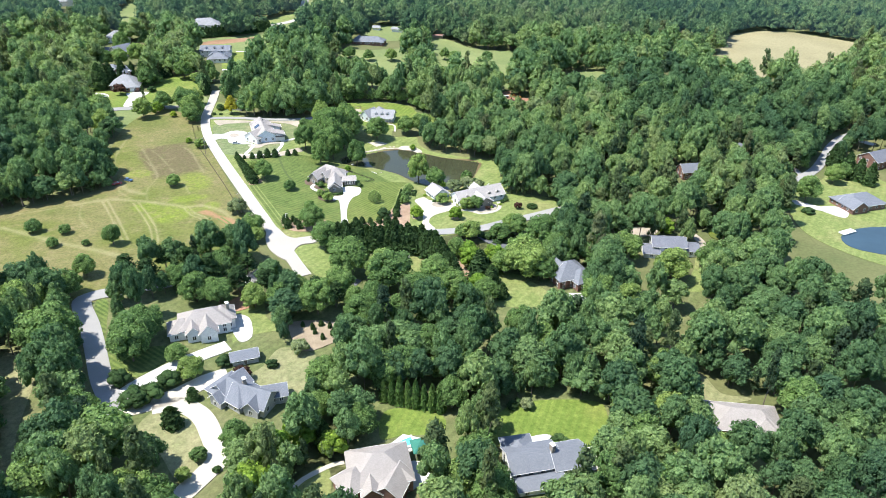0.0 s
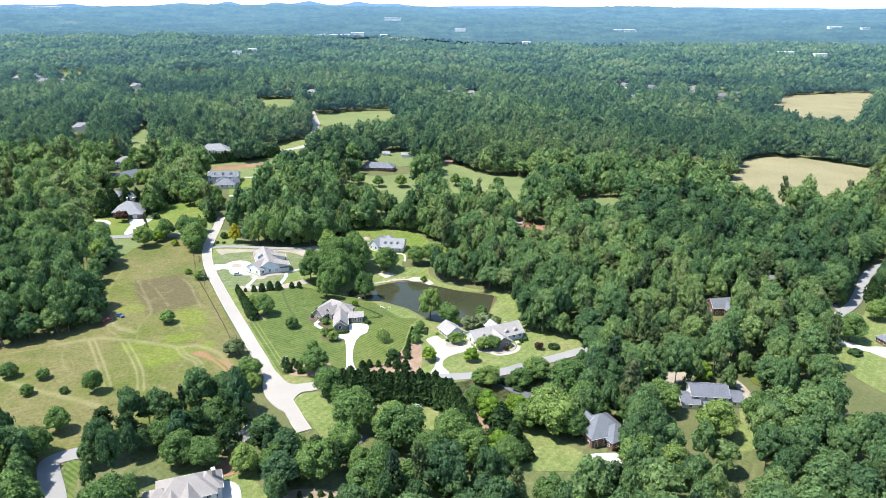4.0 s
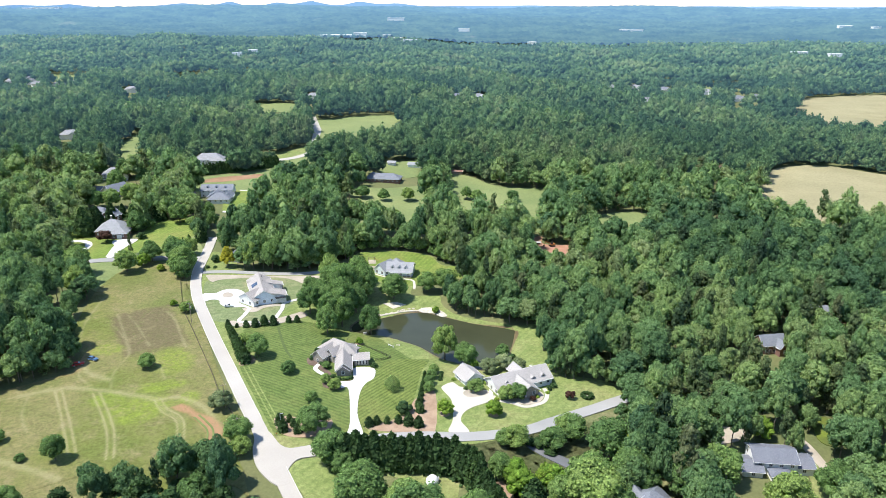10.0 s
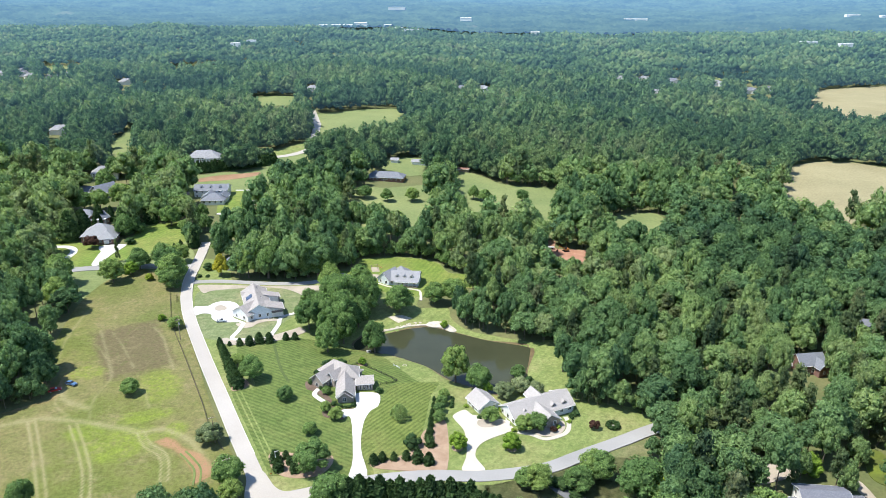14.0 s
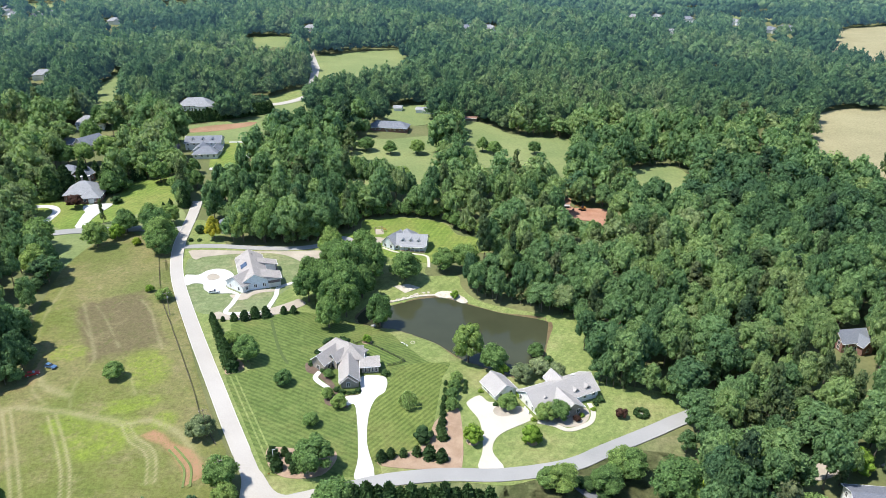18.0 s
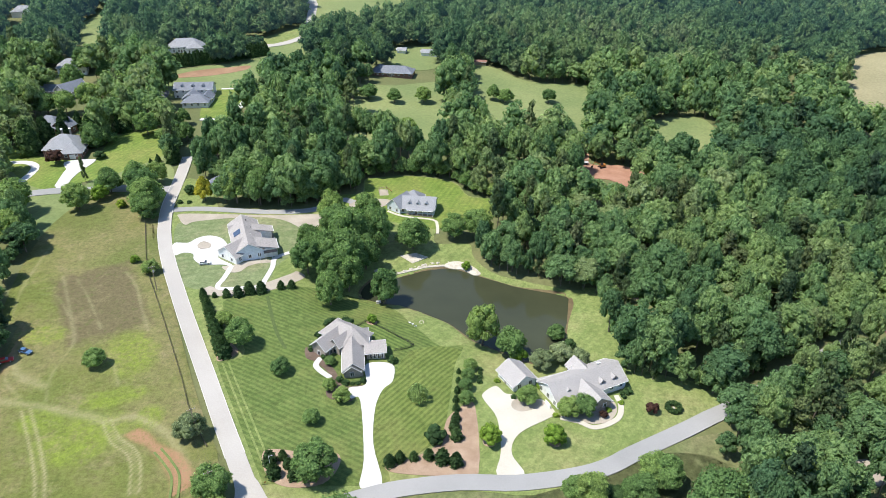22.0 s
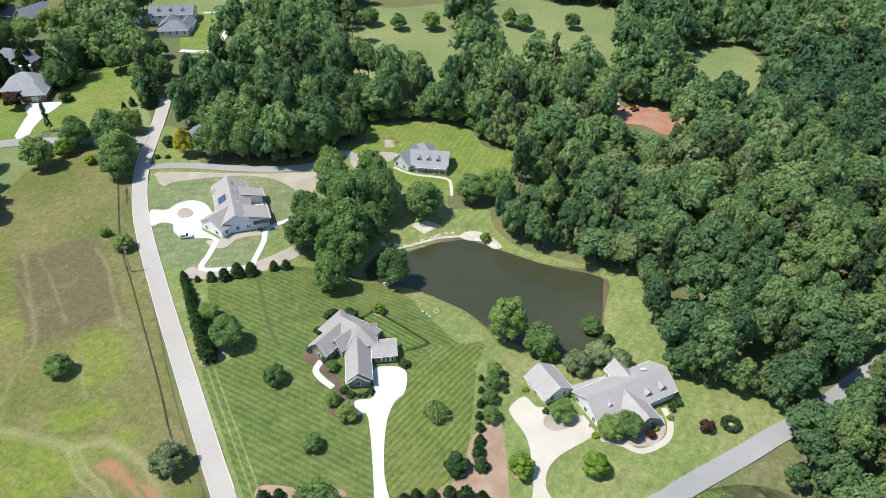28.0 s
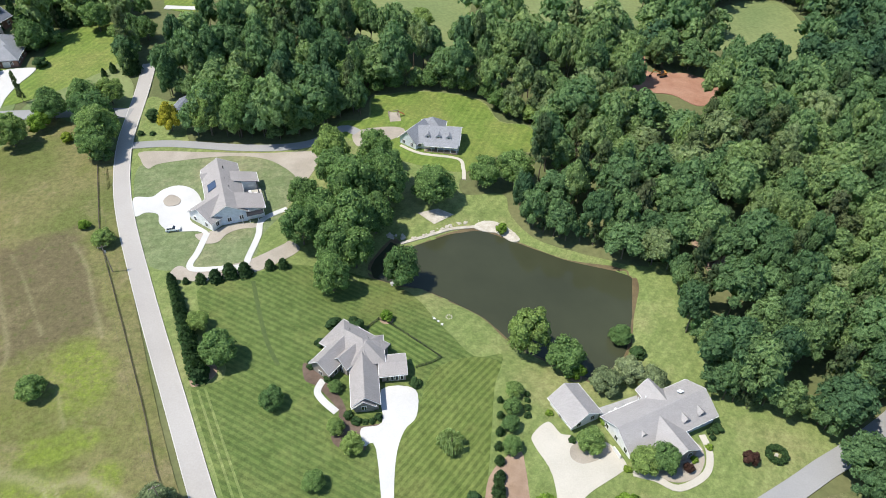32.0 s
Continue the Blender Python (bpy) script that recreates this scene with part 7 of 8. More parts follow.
for x, y in ((-3.4, 9.0), (4.6, 3.6)):
    bm = bmesh.new()
    bmesh.ops.create_cone(bm, cap_ends=True, segments=10, radius1=0.06, radius2=0.06, depth=0.7, matrix=Matrix.Translation((x * 0.5, y * 0.45, 7.0)))
    part("vent_pipe", bm, "black_metal", stone)
# long low house with a detached garage
long_house = house(15.0, 253.9, [(0.8, -0.1, 19.6, 8.7, 26, 3.0, 6.4, 0), (1.2, 4.2, 6.0, 4.2, 116, 3.0, 5.4, 0), (1.8, -5.0, 7.6, 6.4, -64, 3.0, 5.7, 0)],
                   "roof_pale", "wall_white", "long pale taupe-roofed house with small dormers beside a cream drive", gable_wall="wall_stone",
                   dormers=((4.9, -0.9, -64, 3.1), (8.2, 0.7, -64, 3.1), (-3.7, -4.2, -64, 3.1)), dormer_wall="roof_pale", garages=((-8.3, -7.3, 26 + 90, 2.6), (-6.9, -4.4, 26 + 90, 2.6)))
bm = bmesh.new()
box_into(bm, pose(5.2, 4.0, 4.35, 0, 0, 26) @ pose(0, 0, 0, -32, 0, 0), 0.4, 0.55, 0, 0.16)
part("skylight", bm, "trim", long_house, "white framed skylight")
for dx, dy in ((-3.0, 2.6), (-1.6, 2.9)):
    bm = bmesh.new()
    bmesh.ops.create_cone(bm, cap_ends=True, segments=10, radius1=0.07, radius2=0.07, depth=0.6, matrix=Matrix.Translation((dx, dy, 4.1)))
    part("vent_pipe", bm, "trim", long_house)
house(0.0, 256.0, [(0, 0, 7.0, 6.4, -61, 2.8, 5.5, 0)], "roof_pale", "wall_white", "detached garage with a pale taupe gable roof", garages=((-3.3, -0.3, -61 + 180, 2.6), (-1.9, -2.8, -61 + 180, 2.6)))
# pale house on the turning circle
villa = house(-81.4, 316.2, [(0, 0, 20.2, 8.6, -70, 4.2, 7.5, 0), (-0.7, -6.3, 9.4, 8.0, 56, 3.6, 6.8, 0), (-4.6, 6.0, 4.4, 3.6, 20, 3.4, 5.2, 0), (3.6, -5.2, 4.2, 3.4, -45, 3.2, 5.4, 0)],
              "roof_tan", "wall_blue", "large taupe-roofed pale house with a solar panel and a sheltered terrace", gable_wall="wall_white")
axis = pose(0, 0, 0, 0, 0, -70)
lean_to(villa, axis, -5.6, -1.2, 2.4, 8.9, 5.75, 3.4, "roof_tan", "wall_white")
lean_to(villa, axis, 3.8, 10.2, 2.4, 8.9, 5.75, 3.4, "roof_tan", "wall_white")
for x in (-1.0, 1.3, 3.6):
    bm = bmesh.new()
    box_into(bm, axis @ Matrix.Translation((x, 8.3, 0)), 0.14, 0.14, -0.5, 2.5)
    part("post", bm, "black_metal", villa, "dark terrace post")
bm = bmesh.new()
box_into(bm, axis @ Matrix.Translation((1.3, 8.3, 0)), 2.6, 0.15, 2.5, 2.8)
part("beam", bm, "black_metal", villa, "dark terrace beam")
bm = bmesh.new()
box_into(bm, axis @ Matrix.Translation((1.3, 6.6, 0)), 2.5, 2.4, -0.6, 0.4)
part("terrace", bm, "tan_concrete", villa, "sheltered terrace between the wings")
for dx, dy, lx in ((0.1, 6.2, 0.8), (2.3, 6.0, 0.4), (1.1, 7.4, 0.5), (2.9, 7.2, 0.4)):
    bm = bmesh.new()
    box_into(bm, axis @ Matrix.Translation((dx, dy, 0)), lx, 0.35, 0.4, 0.8)
    part("terrace_seat", bm, "white", villa, "white cushioned terrace seat")
bm = bmesh.new()
box_into(bm, axis @ Matrix.Translation((-0.6, -2.5, 4.38)) @ pose(0, 0, 0, 30, 0, 0), 1.5, 1.25, 0.0, 0.08)
part("solar_panel", bm, "solar", villa, "dark blue solar panel")
for x in (2.9, 4.6, 6.6):
    bm = bmesh.new()
    box_into(bm, axis @ Matrix.Translation((10.9, x, 0)), 0.09, 0.09, -0.6, 2.3)
    part("post", bm, "trim", villa)
bm = bmesh.new()
box_into(bm, axis @ Matrix.Translation((10.9, 6.2, 0)), 0.8, 2.0, 2.3, 2.4)
part("porch_roof", bm, "black_metal", villa, "dark flat porch roof")
# dark bent flue and vents on the big roof
for x, y, r, high in ((-6.2, 1.0, 0.12, 0.9), (-2.4, 2.0, 0.06, 0.4), (-1.6, 0.9, 0.06, 0.4), (1.6, 1.5, 0.06, 0.4)):
    bm = bmesh.new()
    bmesh.ops.create_cone(bm, cap_ends=True, segments=10, radius1=r, radius2=r, depth=high, matrix=axis @ Matrix.Translation((x, y, 7.5 * U - y * 0.55 + high * 0.3)))
    part("vent_pipe", bm, "black_metal", villa)
# blue-white house on the rise behind the pond
blue = house(-27.8, 345.7, [(0, 0, 12.4, 8.6, -6.5, 3.2, 6.6, 0), (-6.4, 0.2, 7.5, 5.8, 55, 3.3, 7.0, 0), (-1.7, 4.4, 6.0, 6.6, 83.5, 3.2, 7.0, 1)],
             "roof_grey", "wall_blue", "grey-roofed pale blue house with three dormers and a porch", dormers=((-2.8, -1.9, -96.5, 3.7), (0.2, -2.2, -96.5, 3.7), (3.1, -2.6, -96.5, 3.7)))
front = pose(0, 0, 0, 0, 0, -6.5)
lean_to(blue, front @ pose(0, 0, 0, 0, 0, 180), -6.2, 3.4, 4.1, 5.7, 3.3, 2.7, "roof_grey")
bm = bmesh.new()
box_into(bm, front @ Matrix.Translation((1.4, -4.95, 0)), 4.7, 0.68, -0.8, 0.12)
part("porch_deck", bm, "wood", blue, "grey wooden porch deck")
for k in range(6):
    bm = bmesh.new()
    box_into(bm, front @ Matrix.Translation((-3.1 + 1.8 * k, -5.45, 0)), 0.09, 0.09, 0.12, 1.95)
    part("post", bm, "trim", blue)
# houses in the trees, nearest the start of the flight
house(-64.5, 160.0, [(0.5, 1.0, 13.0, 8.6, 20, 4.4, 8.2, 1), (-4.6, -2.2, 7.0, 6.0, 20, 3.8, 6.6, 1), (2.6, -3.0, 6.0, 4.4, 110, 4.2, 7.0, 0), (-1.2, -3.6, 5.0, 3.4, 110, 4.1, 6.3, 0), (4.9, 3.4, 6.5, 5.8, 110, 4.3, 7.4, 1)], "roof_tan", "wall_white",
      "large taupe hip-roofed house with front gables beside a striped lawn", chimneys=((6.4, 3.6, 8.2),))
house(-46.6, 131.5, [(-2.2, 1.4, 11.4, 7.6, -35, 3.6, 7.0, 1), (2.8, -1.2, 9.6, 6.6, -20, 3.6, 6.8, 0), (-3.4, 3.0, 7.4, 6.0, 55, 3.6, 6.6, 0), (7.4, 1.0, 5.4, 4.4, 15, 3.2, 5.2, 0), (3.8, -3.8, 4.2, 3.8, 70, 3.4, 5.8, 0), (-4.6, -0.6, 4.6, 3.6, 55, 3.4, 5.6, 0)], "roof_blue", "wall_grey",
      "blue-grey roofed house on a curving drive", chimneys=((0.6, 0.8, 8.0),))
house(-49.9, 146.9, [(0, 0, 6.5, 3.6, 20, 2.4, 3.8, 0)], "roof_blue", "wall_grey", "long low grey garden shed")
house(-13.1, 108.3, [(0.6, 0.6, 12.8, 10.6, 12, 4.5, 8.8, 1), (-4.4, -3.2, 6.2, 6.0, 40, 4.3, 7.4, 1), (3.9, -3.9, 7.0, 5.4, 70, 4.1, 6.9, 0), (-0.6, -5.0, 4.6, 3.6, 100, 4.1, 6.2, 0)], "roof_tan", "wall_brick",
      "large taupe hip-roofed brick house with a pool")
house(22.1, 112.1, [(-1.8, 0.5, 10.8, 7.6, 12, 4.8, 7.4, 0), (6.2, 1.3, 7.4, 7.4, 12, 4.4, 6.9, 0), (-4.2, 3.8, 7.0, 6.4, 100, 4.1, 6.2, 1), (-0.6, -4.7, 10, 4.2, 12, 2.8, 3.9, 0)], "roof_blue", "wall_white",
      "wide blue-grey roofed white house before a lawn", chimneys=((2.6, 0.6, 9.0),))
house(73.2, 128.1, [(0, 0, 16, 9.4, -8, 3.3, 6.6, 1), (3.6, -2.8, 7.4, 6.6, 80, 3.3, 6.1, 1)], "roof_tan", "wall_brick", "brown hip-roofed house among trees")
house(80.2, 214.1, [(0, 1.5, 11, 8.0, -6, 5.0, 7.2, 0), (7.5, 0.5, 5, 6.5, -6, 3.0, 4.4, 0), (-6.5, -0.5, 5, 7, -6, 2.8, 4.2, 0), (0, -4.2, 5, 3.5, -6, 2.6, 3.4, 1)], "roof_slate", "wall_white",
      "white house with a dark slate roof and low wings")
house(41.7, 194.1, [(0, 0, 11, 10, 20, 4.6, 9.2, 1), (-3.5, 3.5, 7.5, 6.5, 110, 4.2, 8.0, 0), (3.5, -3.0, 6.5, 7, -60, 4.0, 7.4, 1)], "roof_blue", "wall_brick", "grey-lavender steep-roofed brick house with a white terrace")
house(109.5, 283.9, [(0, 0, 8.6, 6.4, 8, 4.6, 8.0, 0), (2.6, -2.4, 5, 4.2, -70, 4.2, 6.8, 0)], "roof_blue", "wall_brick", "grey-roofed brick house hidden in the woods")
house(144.6, 312.9, [(0, 0, 16, 8, -15, 3.2, 6.5, 1)], "roof_blue", "wall_brick", "grey hip roof showing between the trees")
house(168.5, 255.7, [(0, 0, 17, 11, 15, 3.2, 7.2, 1), (-4, -4, 8, 7, 105, 3.2, 6.4, 0)], "roof_blue", "wall_brick", "grey hip-roofed brick house above a lake")
house(202.9, 301.5, [(0, 0, 18, 10, 25, 4.8, 8.8, 0), (5, -4, 9, 8, 115, 4.6, 8.0, 0)], "roof_slate", "wall_brick", "large brick house with a dark roof")
# houses along the ridge road behind
house(-172.5, 388.5, [(0, 0, 14, 12, 10, 4.4, 9.5, 1), (5, -4, 9, 8, 100, 3.4, 7.0, 1)], "roof_grey", "wall_brick", "blue-grey hip-roofed brick house with two chimneys", chimneys=((-1.5, 2.5, 10.8), (1.5, 3.2, 10.8)), garages=((3.3, -8.1, 190, 2.6), (6.2, -8.4, 190, 2.6)))
house(-188.1, 409.5, [(0, 0, 12, 8.6, -15, 4.4, 9.0, 1), (6, -2, 7, 7, 75, 4.2, 7.6, 0)], "roof_blue", "wall_brick", "steep blue-grey roofed house behind evergreens")
house(-200.0, 453.9, [(0, 0, 12, 9, 60, 4.2, 8.6, 0), (-9, 2, 14, 7, -10, 3.2, 6.0, 0)], "roof_blue", "wall_grey", "grey gabled house among old trees")
house(-217.1, 492.2, [(0, 0, 14, 10, 20, 4.4, 8.5, 1), (6, -4, 8, 7, 110, 4.2, 7.8, 0)], "roof_grey", "wall_white", "grey-roofed white house among trees")
house(-140.8, 456.5, [(0, 0, 18, 9, 4, 5.6, 8.6, 0), (5.0, -13.5, 12, 9, 4, 3.2, 6.6, 1), (1.0, -8.5, 9, 7, 94, 3.2, 6.2, 0), (8.6, -9.0, 7, 5, 94, 3.2, 5.8, 0)], "roof_blue", "wall_white", "large grey two-storey house with three dormers", dormers=((-5, -2.4, -86, 6.3), (0, -2.1, -86, 6.3), (5, -1.8, -86, 6.3)))
house(-169.5, 531.7, [(0, 0, 20, 11, 8, 4.4, 9.0, 1), (7, -3, 9, 9, 98, 4.2, 7.8, 1)], "roof_grey", "wall_white", "pale hip-roofed house behind a dark hedge")
house(-45.9, 495.2, [(0, 0, 20, 9, -8, 3.0, 6.4, 1), (-8, 2, 9, 8, 80, 3.0, 6.8, 1)], "roof_blue", "wall_brick", "low blue-grey roofed house facing a pasture")
house(-44.6, 537.9, [(0, 0, 5, 4, -10, 2.4, 3.8, 0)], "roof_grey", "wall_white", "small white shed in a field", windows=False)
house(-27.3, 535.1, [(0, 0, 11, 6, -12, 2.8, 4.2, 0)], "roof_grey", "wall_white", "pale metal-roofed barn in a field", windows=False)
house(0.1, 521.4, [(0, 0, 8, 3.5, -8, 2.4, 3.2, 0)], "wall_brick", "wood", "long red-roofed field shelter", windows=False)
house(-102.6, 355.8, [(0, 0, 8, 6, 80, 2.8, 4.8, 0)], "roof_blue", "wall_grey", "grey-roofed shed behind a golden tree")
house(-56.3, 186.2, [(0, 0, 5, 4, 60, 2.4, 4.4, 0)], "roof_tan", "wall_white", "small cream garden cottage with a steep roof")
house(-168.4, 326.2, [(0, 0, 9, 7, 15, 3.0, 5.6, 0)], "roof_blue", "wall_grey", "grey-blue roofed house half hidden by trees")
# far settlements
for x, y, a in FAR_HOUSES:
    house(x, y, [(0, 0, 15, 9, a, 5.2, 9.0, 1), (4.5, -3.5, 7.5, 6.5, a + 90, 5.0, 8.2, 0)], "roof_grey" if a > 5 else "roof_blue", "wall_white", "far pale house among the trees", windows=False)


# ---- fences, poles and wires ----


def box_mesh(name, sx, sy, sz, material, bevel=0.0):
    bm = bmesh.new()
    bmesh.ops.create_cube(bm, size=1)
    bmesh.ops.scale(bm, vec=(sx, sy, sz), verts=bm.verts[:])
    if bevel:
        bmesh.ops.bevel(bm, geom=bm.edges[:], offset=bevel, segments=2, affect="EDGES")
    me = bpy.data.meshes.new(name)
    bm.to_mesh(me)
    bm.free()
    me.materials.append(M[material])
    return me


def put(name, mesh, parent, m, label=""):
    ob = new(name, mesh)
    ob.parent = parent
    ob.matrix_basis = m
    return tagged(ob, label) if label else ob


def thing(name, x, y, turn, label, category, z=None, group="", lift=0.05, plan=False):
    """A thing on the ground; its parts are in metres, or in plan units."""
    e = new(name)
    e.matrix_basis = pose(x, y, ground_z(x, y) + lift + 0.1 if z is None else z, 0, 0, turn) @ Matrix.Scale(1 if plan else U, 4)
    return tagged(e, label, category, group)


def fence(line, gap, high, rails, material, thick, label, pickets=0.0):
    high, thick = high * U, thick * U
    pts = along(line if pickets else curve(line, False, 3), gap)
    e = new("fence")
    x0, y0 = pts[0]
    e.matrix_basis = pose(x0, y0, ground_z(x0, y0))
    tagged(e, label, "fence")
    post, rail_meshes, zb = box_mesh("post", thick, thick, high + 0.5, material), {}, ground_z(x0, y0)
    picket = box_mesh("picket", 0.03, 0.03, high - 0.1, material)
    for i, (x, y) in enumerate(pts):
        put("post", post, e, pose(x - x0, y - y0, ground_z(x, y) - zb + high / 2 - 0.2))
        if i + 1 < len(pts):
            a, b = Vector((x, y, ground_z(x, y))), Vector((*pts[i + 1], ground_z(*pts[i + 1])))
            d = b - a
            turn, slope = math.degrees(math.atan2(d.y, d.x)), -math.degrees(math.atan2(d.z, d.xy.length))
            key = round(d.length, 1)
            if key not in rail_meshes:
                rail_meshes[key] = box_mesh("rail", key, 0.045, 0.09 if pickets == 0 else 0.045, material)
            for k in range(rails):
                c = (a + b) / 2 - Vector((x0, y0, zb))
                put("rail", rail_meshes[key], e, pose(c.x, c.y, c.z + high * (0.3 + 0.62 * k / max(rails - 1, 1)), 0, slope, turn))
            if pickets:
                n = int(d.length / pickets)
                for k in range(n):
                    c = a + d * ((k + 0.5) / n) - Vector((x0, y0, zb))
                    put("picket", picket, e, pose(c.x, c.y, c.z + high / 2))
    return e


fence(fence_road, 3.0, 1.15, 3, "fence_wood", 0.13, "dark weathered wooden rail fence along the meadow")
fence(fence_b, 2.2, 1.35, 3, "black_metal", 0.1, "black metal picket fence round the back lawn", 0.2)


def cylinder_mesh(name, r0, r1, high, material, sides=10):
    bm = bmesh.new()
    bmesh.ops.create_cone(bm, cap_ends=True, segments=sides, radius1=r0, radius2=r1, depth=high)
    bmesh.ops.translate(bm, vec=(0, 0, high / 2), verts=bm.verts[:])
    me = bpy.data.meshes.new(name)
    bm.to_mesh(me)
    bm.free()
    me.materials.append(M[material])
    return me


POLE = cylinder_mesh("shaft", 0.17, 0.11, 11.5, "wood")
ARM, INSULATOR = box_mesh("crossarm", 2.4, 0.12, 0.14, "wood"), cylinder_mesh("insulator", 0.06, 0.05, 0.22, "trim", 8)
CAN = cylinder_mesh("transformer", 0.26, 0.26, 0.85, "wall_grey", 12)
pole_places = [(-100.4, 289.0, 28), (-71.6, 232.9, 28), (-63.0, 216.0, 28), (-108.7, 175.9, 60), (-120.5, 341.0, 10)]


def utility_pole(x, y, turn, can):
    e = thing("utility_pole", x, y, turn, "weathered wooden utility pole with a crossarm", "utility pole", lift=-0.6)
    put("shaft", POLE, e, pose(0, 0, 0))
    put("crossarm", ARM, e, pose(0, 0.14, 10.7))
    for dx in (-1.05, -0.4, 0.4, 1.05):
        put("insulator", INSULATOR, e, pose(dx, 0.14, 10.76))
    if can:
        put("transformer", CAN, e, pose(0.3, -0.2, 8.6), "grey cylindrical transformer")
    return e


for k, (x, y, a) in enumerate(pole_places):
    utility_pole(x, y, a, k % 2 == 0)


def wire(a, b, sag=1.2):
    cu = bpy.data.curves.new("power_line", "CURVE")
    cu.dimensions, cu.bevel_depth, cu.bevel_resolution = "3D", 0.007, 1
    sp = cu.splines.new("POLY")
    sp.points.add(12)
    for i in range(13):
        t = i / 12
        p = Vector(a).lerp(Vector(b), t) - Vector((0, 0, sag * 4 * t * (1 - t)))
        sp.points[i].co = (*p, 1)
    cu.materials.append(M["black_metal"])
    tagged(new("power_line", cu), "thin dark power line between two poles", "cable", "power lines by the road")


order = [4, 0, 1, 2]
for i, j in zip(order, order[1:]):
    (x1, y1, a1), (x2, y2, a2) = pole_places[i], pole_places[j]
    for dx in (-1.05, 0.4, 1.05):
        wire((x1 + dx * U * math.cos(radians(a1)), y1 + dx * U * math.sin(radians(a1)), ground_z(x1, y1) + 10.4 * U),
             (x2 + dx * U * math.cos(radians(a2)), y2 + dx * U * math.sin(radians(a2)), ground_z(x2, y2) + 10.4 * U))

lamp = thing("street_lamp", -53.2, 222.8, 20, "slim grey metal street lamp in the corner bed", "street lamp")
put("pole", cylinder_mesh("pole", 0.09, 0.06, 7.0, "trim"), lamp, pose(0, 0, 0))
put("arm", box_mesh("arm", 1.3, 0.07, 0.07, "trim"), lamp, pose(0.55, 0, 6.9))
put("lantern", box_mesh("lantern", 0.5, 0.22, 0.14, "black_metal", 0.03), lamp, pose(1.2, 0, 6.84))
sign = thing("marker_sign", -53.9, 220.2, 30, "small yellow marker post at the street corner", "sign")
put("post", box_mesh("post", 0.08, 0.08, 0.9, "wood"), sign, pose(0, 0, 0.4))
put("plate", box_mesh("plate", 0.6, 0.05, 0.45, "machine", 0.02), sign, pose(0, 0, 0.95))

# ---- vehicles ----


def car(x, y, turn, paint, label, long=4.6, high=1.45):
    e = thing("car", x, y, turn, label, "car", lift=0.2)
    bm = bmesh.new()
    prof = [(-0.5, 0.22), (-0.5, 0.55), (-0.46, 0.62), (0.2, 0.66), (0.46, 0.58), (0.5, 0.45), (0.5, 0.22)]
    for s in (-0.86, 0.86):
        for px, pz in prof:
            bm.verts.new((px * long, s, pz * high))
    bm.verts.ensure_lookup_table()
    n = len(prof)
    bm.faces.new(bm.verts[:n]), bm.faces.new(bm.verts[n:])
    for i in range(n):
        bm.faces.new([bm.verts[k] for k in (i, (i + 1) % n, (i + 1) % n + n, i + n)])
    bmesh.ops.bevel(bm, geom=bm.edges[:], offset=0.06, segments=2, affect="EDGES")
    part("body", bm, paint, e)
    bm = bmesh.new()
    cab = [(-0.44, 0.6), (-0.34, 1.0), (0.02, 1.0), (0.2, 0.63)]
    for s, k in ((-0.8, 0.8), (0.8, 0.8)):
        for px, pz in cab:
            bm.verts.new((px * long, s * (1 if pz < 0.7 else 0.82), pz * high))
    bm.verts.ensure_lookup_table()
    for f in ((0, 1, 2, 3), (4, 5, 6, 7), (0, 1, 5, 4), (2, 3, 7, 6), (3, 0, 4, 7)):
        bm.faces.new([bm.verts[k] for k in f])
    part("glasshouse", bm, "glass", e)
    put("roof_panel", box_mesh("roof_panel", long * 0.35, 1.3, 0.06, paint, 0.02), e, pose(-0.16 * long, 0, high * 1.0))
    tyre = cylinder_mesh("wheel", 0.34, 0.34, 0.22, "rubber", 14)
    hub = cylinder_mesh("hub", 0.2, 0.2, 0.03, "trim", 10)
    for dx in (-0.31, 0.31):
        for s in (-1, 1):
            w = put("wheel", tyre, e, pose(dx * long, s * 0.75, 0.34, -90 * s, 0, 0))
            put("hub", hub, w, pose(0, 0, 0.205))
    for s in (-0.55, 0.55):
        put("headlight", box_mesh("headlight", 0.06, 0.32, 0.14, "trim"), e, pose(0.497 * long, s, 0.5 * high))
    return e


car(-91.0, 303.6, 10, "white", "small white car parked on the turning circle", 4.4, 1.45)
car(33.2, 116.8, 5, "black_metal", "black car parked beside the house")
car(34.8, 114.6, 0, "black_metal", "black car parked beside the house")
car(-125.6, 256.0, 25, "red", "red car at the edge of the woods")
car(-122.6, 259.6, -20, "blue", "blue car at the edge of the meadow")
car(-87.6, 355.6, 70, "red", "red car beside a white camper")
camper = thing("camper_trailer", -85.2, 360.0, 70, "white camper trailer parked under trees", "camper")
put("body", box_mesh("body", 7.0, 2.4, 2.4, "white", 0.25), camper, pose(0, 0, 1.75))
for dx in (-2.0, 0.3, 2.2):
    put("window", box_mesh("window", 0.9, 0.05, 0.6, "glass"), camper, pose(dx, -1.2, 2.0))
for dx in (-0.5, 0.5):
    for s in (-1.0, 1.0):
        put("wheel", cylinder_mesh("wheel", 0.36, 0.36, 0.22, "rubber"), camper, pose(dx, s, 0.36, 90, 0, 0))

